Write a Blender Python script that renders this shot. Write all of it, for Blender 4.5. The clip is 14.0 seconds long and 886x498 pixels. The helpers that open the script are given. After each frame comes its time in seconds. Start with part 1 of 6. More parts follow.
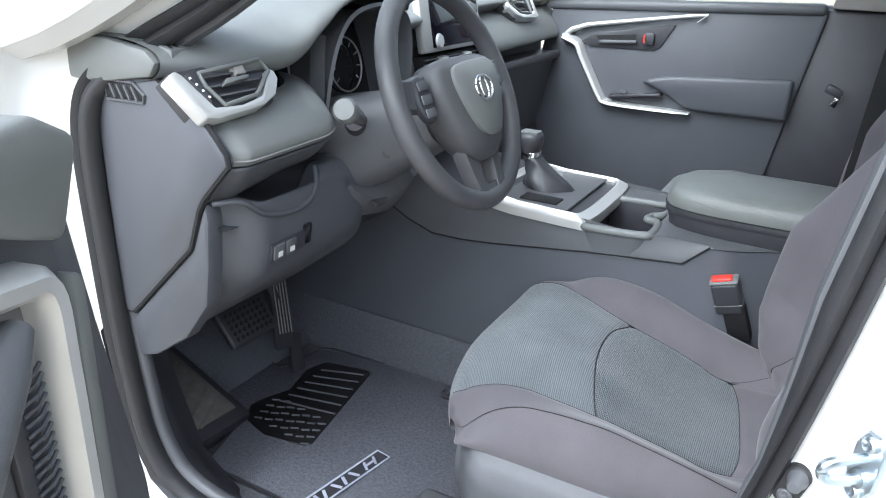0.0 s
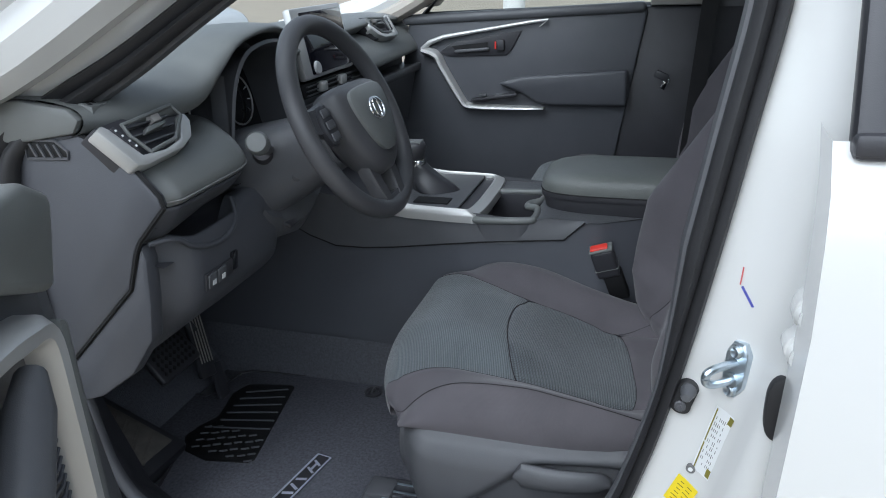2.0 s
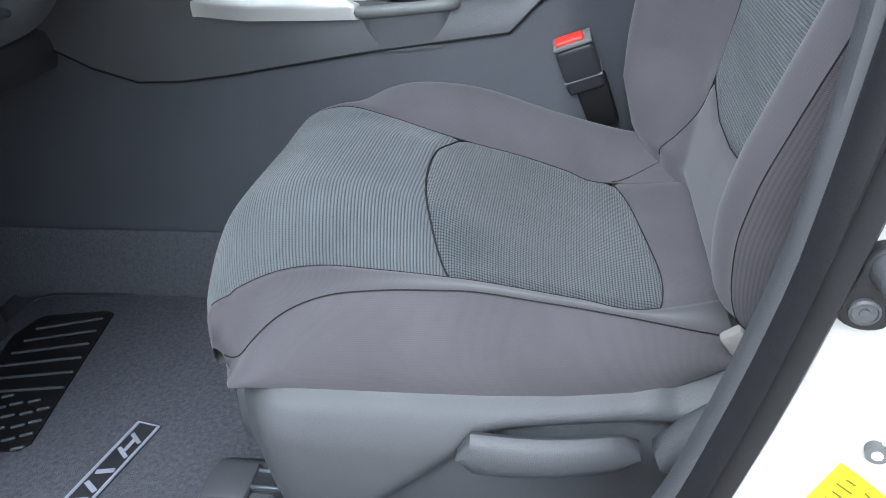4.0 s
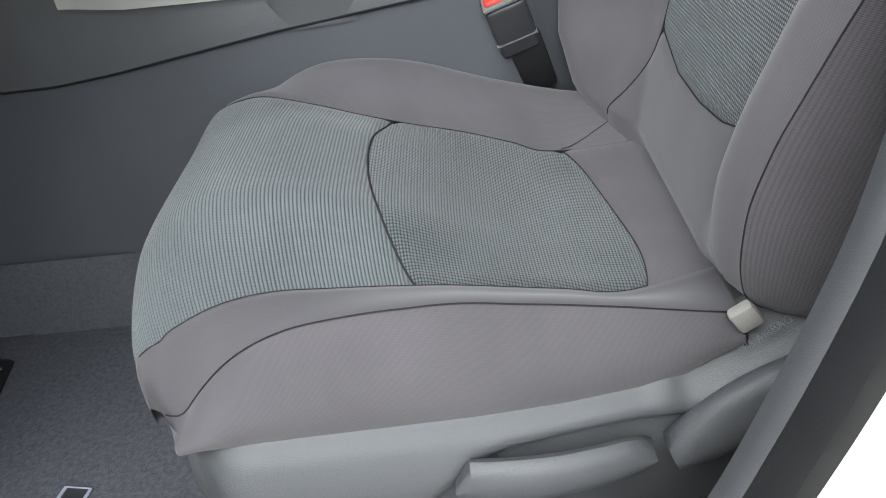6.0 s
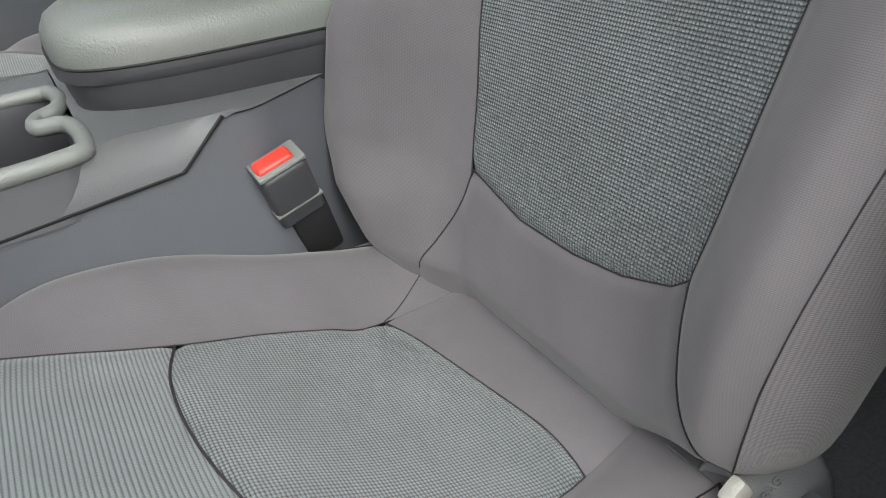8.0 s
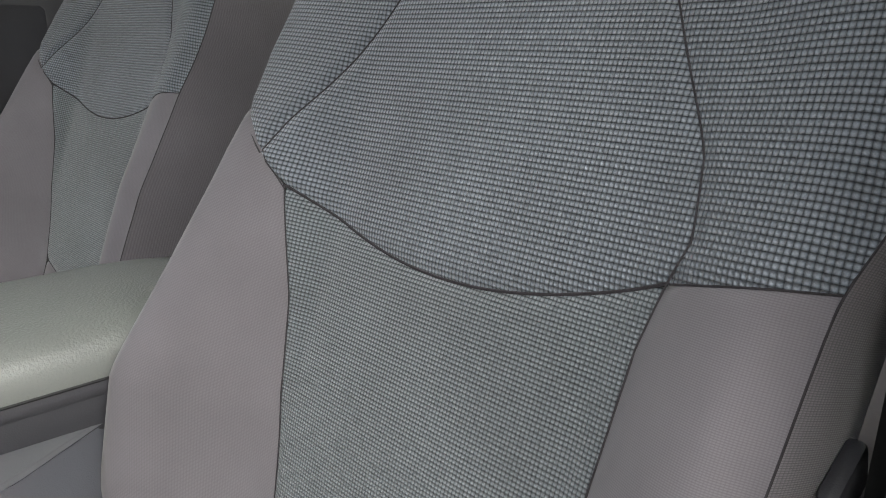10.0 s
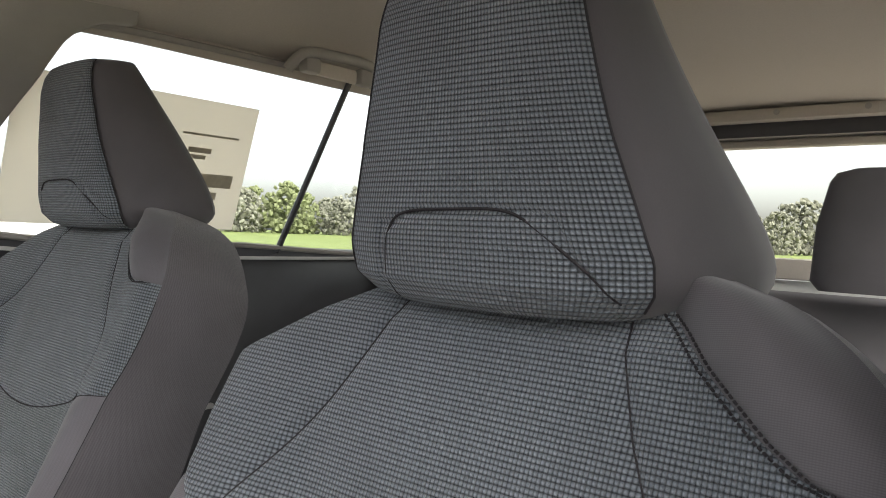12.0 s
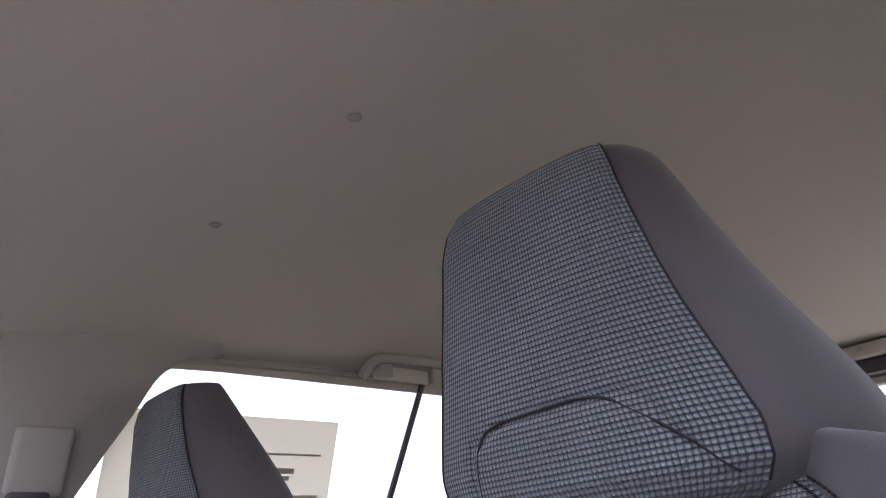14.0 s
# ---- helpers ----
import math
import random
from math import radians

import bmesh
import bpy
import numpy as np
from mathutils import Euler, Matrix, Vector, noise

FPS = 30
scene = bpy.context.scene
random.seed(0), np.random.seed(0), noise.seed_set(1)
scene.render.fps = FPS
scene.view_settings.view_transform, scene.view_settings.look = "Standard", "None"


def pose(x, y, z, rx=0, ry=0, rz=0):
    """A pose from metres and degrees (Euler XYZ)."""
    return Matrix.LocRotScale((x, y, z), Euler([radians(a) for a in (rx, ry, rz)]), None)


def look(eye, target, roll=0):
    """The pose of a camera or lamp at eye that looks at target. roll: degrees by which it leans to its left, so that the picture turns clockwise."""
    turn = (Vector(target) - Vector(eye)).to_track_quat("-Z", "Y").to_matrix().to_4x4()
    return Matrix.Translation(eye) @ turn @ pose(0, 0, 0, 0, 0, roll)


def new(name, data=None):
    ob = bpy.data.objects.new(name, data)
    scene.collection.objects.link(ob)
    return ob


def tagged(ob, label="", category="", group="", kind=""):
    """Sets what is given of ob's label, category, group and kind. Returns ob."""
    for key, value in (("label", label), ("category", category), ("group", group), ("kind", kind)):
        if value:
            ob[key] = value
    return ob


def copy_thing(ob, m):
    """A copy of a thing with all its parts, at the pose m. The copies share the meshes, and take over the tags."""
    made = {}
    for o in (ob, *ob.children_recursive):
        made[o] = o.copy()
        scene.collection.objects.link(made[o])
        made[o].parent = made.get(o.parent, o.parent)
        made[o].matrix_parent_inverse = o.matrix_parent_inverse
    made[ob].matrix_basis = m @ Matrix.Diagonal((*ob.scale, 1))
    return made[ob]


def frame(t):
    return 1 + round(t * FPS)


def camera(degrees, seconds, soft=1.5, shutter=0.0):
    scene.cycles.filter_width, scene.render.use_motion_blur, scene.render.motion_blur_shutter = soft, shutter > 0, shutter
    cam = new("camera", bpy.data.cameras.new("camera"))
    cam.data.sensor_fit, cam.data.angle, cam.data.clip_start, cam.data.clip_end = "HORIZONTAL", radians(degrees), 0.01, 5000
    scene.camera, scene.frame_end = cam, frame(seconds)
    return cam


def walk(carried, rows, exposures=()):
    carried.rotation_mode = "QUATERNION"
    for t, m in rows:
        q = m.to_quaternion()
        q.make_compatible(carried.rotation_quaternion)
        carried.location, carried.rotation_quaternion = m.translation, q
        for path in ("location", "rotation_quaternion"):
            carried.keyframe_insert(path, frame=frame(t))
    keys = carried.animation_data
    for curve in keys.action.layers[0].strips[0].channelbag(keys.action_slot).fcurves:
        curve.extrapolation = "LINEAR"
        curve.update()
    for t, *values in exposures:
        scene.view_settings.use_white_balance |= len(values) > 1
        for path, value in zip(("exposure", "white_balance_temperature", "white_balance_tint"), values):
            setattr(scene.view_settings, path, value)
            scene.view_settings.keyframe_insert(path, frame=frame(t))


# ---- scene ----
cam = camera(62.1, 14.0, soft=1.0)
PATH = [
    (0, (-0.023, -1.435, 1.368), (-0.897, 0.2, 0.618), 2.2),
    (0.5, (-0.031, -1.542, 1.406), (-0.757, 0.173, 0.679), 0.7),
    (1, (-0.035, -1.597, 1.411), (-0.657, 0.161, 0.689), -0.5),
    (1.5, (-0.042, -1.6, 1.409), (-0.617, 0.174, 0.686), -1.3),
    (2, (-0.04, -1.582, 1.406), (-0.59, 0.198, 0.679), -2.1),
    (2.5, (-0.015, -1.515, 1.377), (-0.553, 0.256, 0.62), -2.9),
    (3, (-0.051, -1.345, 1.257), (-0.52, 0.413, 0.428), -3.5),
    (3.5, (-0.117, -1.186, 1.151), (-0.503, 0.557, 0.25), -3.6),
    (4, (-0.135, -1.064, 1.099), (-0.49, 0.622, 0.085), -5.0),
    (4.2, (-0.151, -1.034, 1.075), (-0.461, 0.66, 0.058), -4.5),
    (6.3, (-0.211, -0.953, 1.093), (-0.236, 0.673, -0.071), -9.6),
    (6.5, (-0.252, -0.91, 1.104), (-0.149, 0.693, -0.087), -8.7),
    (7, (-0.309, -0.826, 1.101), (0.057, 0.767, -0.052), -8.3),
    (7.5, (-0.315, -0.78, 1.101), (0.286, 0.778, 0.001), -7.3),
    (8, (-0.313, -0.758, 1.106), (0.519, 0.75, 0.089), -4.9),
    (8.5, (-0.304, -0.746, 1.116), (0.734, 0.715, 0.227), -2.0),
    (9, (-0.289, -0.728, 1.141), (0.918, 0.675, 0.382), -0.5),
    (9.2, (-0.265, -0.722, 1.151), (0.965, 0.685, 0.438), -0.4),
    (11.3, (-0.25, -0.672, 1.342), (1.29, 0.578, 1.085), 1.9),
    (11.5, (-0.25, -0.668, 1.351), (1.291, 0.593, 1.158), 2.0),
    (12, (-0.244, -0.663, 1.364), (1.286, 0.625, 1.318), 2.4),
    (12.5, (-0.248, -0.66, 1.365), (1.278, 0.632, 1.404), 2.8),
    (13, (-0.262, -0.657, 1.36), (1.254, 0.637, 1.525), 2.4),
    (13.5, (-0.248, -0.668, 1.347), (1.196, 0.663, 1.726), -0.6),
    (14, (-0.244, -0.656, 1.29), (1.052, 0.637, 2.096), -5.9),
]
walk(cam, [(t, look(*r)) for t, *r in PATH],
     [(0.0, 1.75, 5700, 6), (0.5, 1.05, 5900, 7), (1.0, 0.5, 5700, 7), (2.0, 0.4, 5600, 6), (3.0, 0.45, 5500, 5), (3.5, 0.95, 5500, 5), (4.2, 1.45, 5600, 5), (6.3, 1.45, 6200, 4), (7.2, 1.85, 6400, 4), (8.2, 1.78, 6500, 4), (9.2, 1.88, 6600, 5),
      (11.3, 1.8, 6600, 9), (12.2, 1.8, 6700, 9), (13.0, 1.85, 6350, 12), (14.0, 1.95, 5900, 22)])

# ---- light ----
world = bpy.data.worlds.new("sky")
scene.world = world
world.use_nodes = True
wn = world.node_tree.nodes
sky = wn.new("ShaderNodeTexSky")
sky.sky_type, sky.sun_disc = "NISHITA", False
sky.sun_elevation, sky.sun_rotation, sky.dust_density = radians(50), radians(196), 4.0
pale = wn.new("ShaderNodeHueSaturation")
pale.inputs["Saturation"].default_value = 0.30
world.node_tree.links.new(sky.outputs[0], pale.inputs["Color"])
world.node_tree.links.new(pale.outputs[0], wn["Background"].inputs["Color"])
wn["Background"].inputs["Strength"].default_value = 0.15
sun = new("sun", bpy.data.lights.new("sun", "SUN"))
sun.data.energy, sun.data.angle, sun.data.color = 1.15, radians(100), (1.0, 0.97, 0.92)
sun.matrix_world = look((-0.8, -2.8, 3.5), (0, 0, 0))


# ---- materials ----
def material(name, colour, rough=0.5, metal=0.0, scale=40.0, vary=0.12, bump=0.1, bump_scale=600.0, coat=0.0, spec=0.5):
    """A plain surface with blotches at one scale and grain at another."""
    m = bpy.data.materials.new(name)
    m.use_nodes = True
    t, n, l = m.node_tree, m.node_tree.nodes, m.node_tree.links
    b = n["Principled BSDF"]
    b.inputs["Metallic"].default_value, b.inputs["Coat Weight"].default_value = metal, coat
    b.inputs["Specular IOR Level"].default_value = spec
    co = n.new("ShaderNodeTexCoord")
    big = n.new("ShaderNodeTexNoise")
    big.inputs["Scale"].default_value, big.inputs["Detail"].default_value = scale, 5
    l.new(co.outputs["Object"], big.inputs["Vector"])
    mix = n.new("ShaderNodeMix")
    mix.data_type = "RGBA"
    mix.inputs["A"].default_value = (*[c * (1 - vary) for c in colour], 1)
    mix.inputs["B"].default_value = (*[min(1, c * (1 + vary)) for c in colour], 1)
    l.new(big.outputs["Fac"], mix.inputs["Factor"])
    l.new(mix.outputs["Result"], b.inputs["Base Color"])
    r = n.new("ShaderNodeMapRange")
    r.inputs["To Min"].default_value, r.inputs["To Max"].default_value = rough * 0.85, min(1, rough * 1.15)
    l.new(big.outputs["Fac"], r.inputs["Value"])
    l.new(r.outputs["Result"], b.inputs["Roughness"])
    if bump:
        fine = n.new("ShaderNodeTexNoise")
        fine.inputs["Scale"].default_value, fine.inputs["Detail"].default_value = bump_scale, 2
        l.new(co.outputs["Object"], fine.inputs["Vector"])
        bp = n.new("ShaderNodeBump")
        bp.inputs["Strength"].default_value, bp.inputs["Distance"].default_value = bump, 0.002
        l.new(fine.outputs["Fac"], bp.inputs["Height"])
        l.new(bp.outputs["Normal"], b.inputs["Normal"])
    return m


def woven(name, low, high, pu, pv, strength, depth=0.0012, rib=1.0):
    """Cloth with a woven cell of pu by pv metres, on the mesh's own metre-wise UV."""
    m = bpy.data.materials.new(name)
    m.use_nodes = True
    n, l = m.node_tree.nodes, m.node_tree.links
    b = n["Principled BSDF"]
    b.inputs["Roughness"].default_value = 0.85
    b.inputs["Specular IOR Level"].default_value = 0.25
    b.inputs["Sheen Weight"].default_value = 0.25
    b.inputs["Sheen Roughness"].default_value = 0.5
    uv = n.new("ShaderNodeUVMap")
    sep = n.new("ShaderNodeSeparateXYZ")
    l.new(uv.outputs[0], sep.inputs[0])

    def wave(out, period):
        a = n.new("ShaderNodeMath")
        a.operation = "MULTIPLY"
        a.inputs[1].default_value = math.pi / period
        l.new(out, a.inputs[0])
        s_ = n.new("ShaderNodeMath")
        s_.operation = "SINE"
        l.new(a.outputs[0], s_.inputs[0])
        c = n.new("ShaderNodeMath")
        c.operation = "ABSOLUTE"
        l.new(s_.outputs[0], c.inputs[0])
        return c.outputs[0]
    def sum_(op, a, b):
        m_ = n.new("ShaderNodeMath")
        m_.operation = op
        for k, q in enumerate((a, b)):
            if isinstance(q, float):
                m_.inputs[k].default_value = q
            else:
                l.new(q, m_.inputs[k])
        return m_.outputs[0]
    dots = sum_("ADD", sum_("MULTIPLY", wave(sep.outputs[1], pv), rib), 1.0 - rib)
    pair = sum_("ADD", sum_("MULTIPLY", wave(sep.outputs[0], pu * 2), 0.15), 0.85)
    rows = sum_("POWER", wave(sep.outputs[0], pu), 0.9)
    h = n.new("ShaderNodeMath")
    h.operation = "MULTIPLY"
    l.new(sum_("MULTIPLY", rows, pair), h.inputs[0])
    l.new(dots, h.inputs[1])
    co = n.new("ShaderNodeTexCoord")
    big = n.new("ShaderNodeTexNoise")
    big.inputs["Scale"].default_value = 9
    big.inputs["Detail"].default_value = 6
    l.new(co.outputs["Object"], big.inputs["Vector"])
    fine = n.new("ShaderNodeTexNoise")
    fine.inputs["Scale"].default_value = 900
    l.new(co.outputs["Object"], fine.inputs["Vector"])
    f1 = n.new("ShaderNodeMath")
    f1.operation = "MULTIPLY_ADD"
    f1.inputs[1].default_value = 0.35
    l.new(fine.outputs["Fac"], f1.inputs[0])
    l.new(h.outputs[0], f1.inputs[2])
    ramp = n.new("ShaderNodeMapRange")
    ramp.inputs["From Min"].default_value, ramp.inputs["From Max"].default_value = 0.15, 1.0
    l.new(f1.outputs[0], ramp.inputs["Value"])
    mix = n.new("ShaderNodeMix")
    mix.data_type = "RGBA"
    mix.inputs["A"].default_value, mix.inputs["B"].default_value = (*low, 1), (*high, 1)
    l.new(ramp.outputs["Result"], mix.inputs["Factor"])
    tint = n.new("ShaderNodeMix")
    tint.data_type, tint.blend_type = "RGBA", "MULTIPLY"
    tint.inputs["Factor"].default_value = 0.5
    l.new(mix.outputs["Result"], tint.inputs["A"])
    l.new(big.outputs["Fac"], tint.inputs["B"])
    l.new(tint.outputs["Result"], b.inputs["Base Color"])
    bp = n.new("ShaderNodeBump")
    bp.inputs["Strength"].default_value, bp.inputs["Distance"].default_value = strength, depth
    l.new(f1.outputs[0], bp.inputs["Height"])
    l.new(bp.outputs["Normal"], b.inputs["Normal"])
    return m


def glow(name, colour, strength):
    m = bpy.data.materials.new(name)
    m.use_nodes = True
    b = m.node_tree.nodes["Principled BSDF"]
    b.inputs["Base Color"].default_value = (*colour, 1)
    b.inputs["Emission Color"].default_value = (*colour, 1)
    b.inputs["Emission Strength"].default_value = strength
    return m


def clear(name, tint=(0.95, 0.97, 0.96)):
    m = bpy.data.materials.new(name)
    m.use_nodes = True
    n, l = m.node_tree.nodes, m.node_tree.links
    n.remove(n["Principled BSDF"])
    t, g, mx = n.new("ShaderNodeBsdfTransparent"), n.new("ShaderNodeBsdfGlossy"), n.new("ShaderNodeMixShader")
    mx.inputs[0].default_value = 0.04
    t.inputs["Color"].default_value = (*tint, 1)
    g.inputs["Roughness"].default_value = 0.02
    l.new(t.outputs[0], mx.inputs[1])
    l.new(g.outputs[0], mx.inputs[2])
    l.new(mx.outputs[0], n["Material Output"].inputs["Surface"])
    return m


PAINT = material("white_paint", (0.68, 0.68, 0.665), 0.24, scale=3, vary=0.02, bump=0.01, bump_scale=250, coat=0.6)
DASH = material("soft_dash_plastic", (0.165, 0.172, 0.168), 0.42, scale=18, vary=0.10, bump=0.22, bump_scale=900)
PLASTIC = material("grained_dark_plastic", (0.098, 0.100, 0.108), 0.42, scale=15, vary=0.12, bump=0.22, bump_scale=1000)
BLACK = material("black_plastic", (0.043, 0.043, 0.049), 0.4, scale=20, vary=0.2, bump=0.08, bump_scale=800)
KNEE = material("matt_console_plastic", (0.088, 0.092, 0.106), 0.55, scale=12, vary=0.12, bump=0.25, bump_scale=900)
# near-black: darkness of hollows and slots put into the colour; webbing too
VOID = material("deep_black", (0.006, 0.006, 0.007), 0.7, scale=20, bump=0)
GLOSS = material("piano_black", (0.008, 0.008, 0.01), 0.08, scale=20, bump=0, coat=0.5)
RUBBER = material("seal_rubber", (0.022, 0.022, 0.024), 0.55, scale=30, vary=0.25, bump=0.15, bump_scale=500)
LOWDASH = material("dark_lower_plastic", (0.076, 0.079, 0.090), 0.45, scale=15, vary=0.12, bump=0.25, bump_scale=1000)
SILVER = material("satin_silver", (0.56, 0.56, 0.55), 0.36, metal=0.45, scale=25, vary=0.05, bump=0.03, bump_scale=700)
CHROME = material("chrome", (0.8, 0.8, 0.82), 0.08, metal=1.0, scale=30, vary=0.03, bump=0)
ZINC = material("zinc_plated_steel", (0.55, 0.62, 0.68), 0.3, metal=0.95, scale=60, vary=0.15, bump=0.05, bump_scale=300)
CARPET = material("loop_carpet", (0.130, 0.132, 0.152), 0.95, scale=170, vary=0.55, bump=0.9, bump_scale=700, spec=0.1)
FLOORCARPET = material("floor_carpet", (0.128, 0.131, 0.146), 0.95, scale=200, vary=0.4, bump=0.9, bump_scale=600, spec=0.1)
MATRUBBER = material("mat_rubber", (0.012, 0.012, 0.013), 0.4, scale=40, vary=0.2, bump=0.1, bump_scale=500)
ARM = material("armrest_leatherette", (0.150, 0.158, 0.150), 0.36, scale=25, vary=0.12, bump=0.35, bump_scale=420)
WHEELGRIP = material("wheel_urethane", (0.075, 0.075, 0.080), 0.40, scale=25, vary=0.12, bump=0.25, bump_scale=800)
LINER = material("headliner_felt", (0.50, 0.463, 0.418), 0.95, scale=260, vary=0.08, bump=0.35, bump_scale=700, spec=0.1)
TRIMGREY = material("pillar_trim", (0.33, 0.315, 0.295), 0.7, scale=60, vary=0.05, bump=0.2, bump_scale=700)
BEIGE = material("beige_felt", (0.46, 0.42, 0.37), 0.9, scale=150, vary=0.06, bump=0.3, bump_scale=600)
RED = material("red_button", (0.75, 0.045, 0.03), 0.35, scale=40, vary=0.08, bump=0.03)
SCREEN = material("dark_screen", (0.006, 0.006, 0.012), 0.06, scale=10, bump=0, coat=0.4)
WHITEINK = material("white_ink", (0.75, 0.76, 0.76), 0.5, scale=80, vary=0.05, bump=0)
GREYINK = material("grey_ink", (0.16, 0.16, 0.16), 0.5, scale=80, vary=0.1, bump=0)
YELLOW = material("yellow_label", (0.85, 0.66, 0.02), 0.45, scale=60, vary=0.05, bump=0)
OLIVE = material("olive_ink", (0.20, 0.18, 0.03), 0.5, scale=60, vary=0.15, bump=0)
BLUEPEN = material("blue_marker", (0.09, 0.10, 0.42), 0.5, scale=300, vary=0.3, bump=0)
REDPEN = material("red_marker", (0.55, 0.10, 0.10), 0.5, scale=300, vary=0.3, bump=0)
LOGO = material("silver_badge_print", (0.50, 0.52, 0.62), 0.4, scale=60, vary=0.06, bump=0)
THREAD = material("dark_thread", (0.016, 0.013, 0.016), 0.8, scale=400, vary=0.3, bump=0.2)
STITCH = material("grey_thread", (0.20, 0.20, 0.20), 0.7, scale=600, vary=0.4, bump=0.2)
TWILL = woven("seat_twill", (0.118, 0.109, 0.120), (0.164, 0.151, 0.166), 0.0012, 0.0016, 0.15, 0.0004, 0.55)
SIDEKNIT = woven("seat_side_knit", (0.088, 0.080, 0.090), (0.166, 0.152, 0.168), 0.0012, 0.0021, 0.45, 0.0007, 0.6)
MESH = woven("seat_waffle", (0.006, 0.008, 0.012), (0.250, 0.280, 0.320), 0.0038, 0.0033, 1.0, 0.0018, 0.78)
FINE = woven("seat_waffle_fine", (0.012, 0.016, 0.020), (0.215, 0.240, 0.258), 0.0030, 0.0030, 0.9, 0.0013, 0.75)
RIBBED = woven("seat_ribbed_cloth", (0.050, 0.057, 0.063), (0.215, 0.238, 0.254), 0.0034, 0.0022, 0.7, 0.0012, 0.22)
GLASS = clear("window_glass")
TINTED = clear("rear_privacy_glass", (0.88, 0.90, 0.86))
PAPER = material("price_sticker_paper", (0.72, 0.66, 0.55), 0.8, scale=30, vary=0.05, bump=0.05)
_n, _l = PAPER.node_tree.nodes, PAPER.node_tree.links
_tr, _mx = _n.new("ShaderNodeBsdfTranslucent"), _n.new("ShaderNodeMixShader")
_tr.inputs["Color"].default_value, _mx.inputs[0].default_value = (0.86, 0.82, 0.74, 1), 0.8
_l.new(_n["Principled BSDF"].outputs[0], _mx.inputs[1])
_l.new(_tr.outputs[0], _mx.inputs[2])
_l.new(_mx.outputs[0], _n["Material Output"].inputs["Surface"])
GROUND = material("tan_concrete", (0.36, 0.31, 0.24), 0.9, scale=1.2, vary=0.15, bump=0.5, bump_scale=60)
GRASS = material("grass", (0.16, 0.20, 0.05), 0.95, scale=0.6, vary=0.3, bump=0.6, bump_scale=20)
LEAF = material("leaves", (0.17, 0.19, 0.09), 0.9, scale=0.4, vary=0.2, bump=0.2, bump_scale=3)
FARLEAF = material("bare_woods", (0.20, 0.20, 0.155), 0.95, scale=0.3, vary=0.15, bump=0.2, bump_scale=3)
TYRE = material("tyre", (0.02, 0.02, 0.02), 0.8, scale=20, vary=0.2, bump=0.3, bump_scale=60)
POLE = material("pole_paint", (0.70, 0.70, 0.68), 0.5, scale=4, vary=0.06, bump=0.05)


# ---- builders ----
def thing(name, label, category, group="", kind="", at=(0, 0, 0)):
    ob = new(name)
    ob.empty_display_size = 0.05
    ob.location = at
    return tagged(ob, label, category, group, kind)


def finish(bm, angle=35, smooth=True):
    me = bpy.data.meshes.new("mesh")
    bm.normal_update()
    bm.to_mesh(me)
    bm.free()
    if smooth:
        me.shade_smooth()
        me.set_sharp_from_angle(angle=radians(angle))
    return me


def part(name, bm, mat, parent=None, label="", angle=35):
    """One mesh object; bm in world metres, parent anywhere (unrotated)."""
    me = bm if isinstance(bm, bpy.types.Mesh) else finish(bm, angle)
    me.materials.append(mat)
    ob = new(name, me)
    if parent is not None:
        ob.parent = parent
        root = Vector()
        p = parent
        while p is not None:
            root += p.location
            p = p.parent
        ob.location = -root if isinstance(parent, bpy.types.Object) else Vector()
    return tagged(ob, label)


def box(bm, c, size, m=None, bevel=0.0, seg=2):
    r = bmesh.ops.create_cube(bm, size=1.0)
    vs = r["verts"]
    t = Matrix.Translation(c) @ (m.to_4x4() if m else Matrix.Identity(4)) @ Matrix.Diagonal((*size, 1))
    bmesh.ops.transform(bm, matrix=t, verts=vs)
    if bevel:
        es = list({e for v in vs for e in v.link_edges})
        bmesh.ops.bevel(bm, geom=es, offset=bevel, segments=seg, profile=0.5, affect="EDGES", clamp_overlap=True)
    return bm


def rbox(c, size, bevel=0.004, seg=2, m=None):
    return box(bmesh.new(), c, size, m, bevel, seg)


def patch(fn, nu, nv, uv=None, flip=False):
    """A sheet fn(u, v) -> (x, y, z), u and v from 0 to 1, with UV in metres when uv(u, v) is given."""
    bm = bmesh.new()
    lay = bm.loops.layers.uv.new("UVMap")
    g = [[bm.verts.new(fn(i / nu, j / nv)) for j in range(nv + 1)] for i in range(nu + 1)]
    for i in range(nu):
        for j in range(nv):
            q = [(i, j), (i + 1, j), (i + 1, j + 1), (i, j + 1)]
            if flip:
                q.reverse()
            f = bm.faces.new([g[a][b] for a, b in q])
            if uv:
                for lp, (a, b) in zip(f.loops, q):
                    lp[lay].uv = uv(a / nu, b / nv)
    return bm


def loft(rings, closed=True, caps=True):
    bm = bmesh.new()
    g = [[bm.verts.new(p) for p in r] for r in rings]
    n = len(g[0])
    for a, b in zip(g, g[1:]):
        for j in range(n if closed else n - 1):
            k = (j + 1) % n
            bm.faces.new((a[j], a[k], b[k], b[j]))
    if caps and closed:
        bm.faces.new(list(reversed(g[0])))
        bm.faces.new(g[-1])
    bmesh.ops.recalc_face_normals(bm, faces=bm.faces)
    return bm


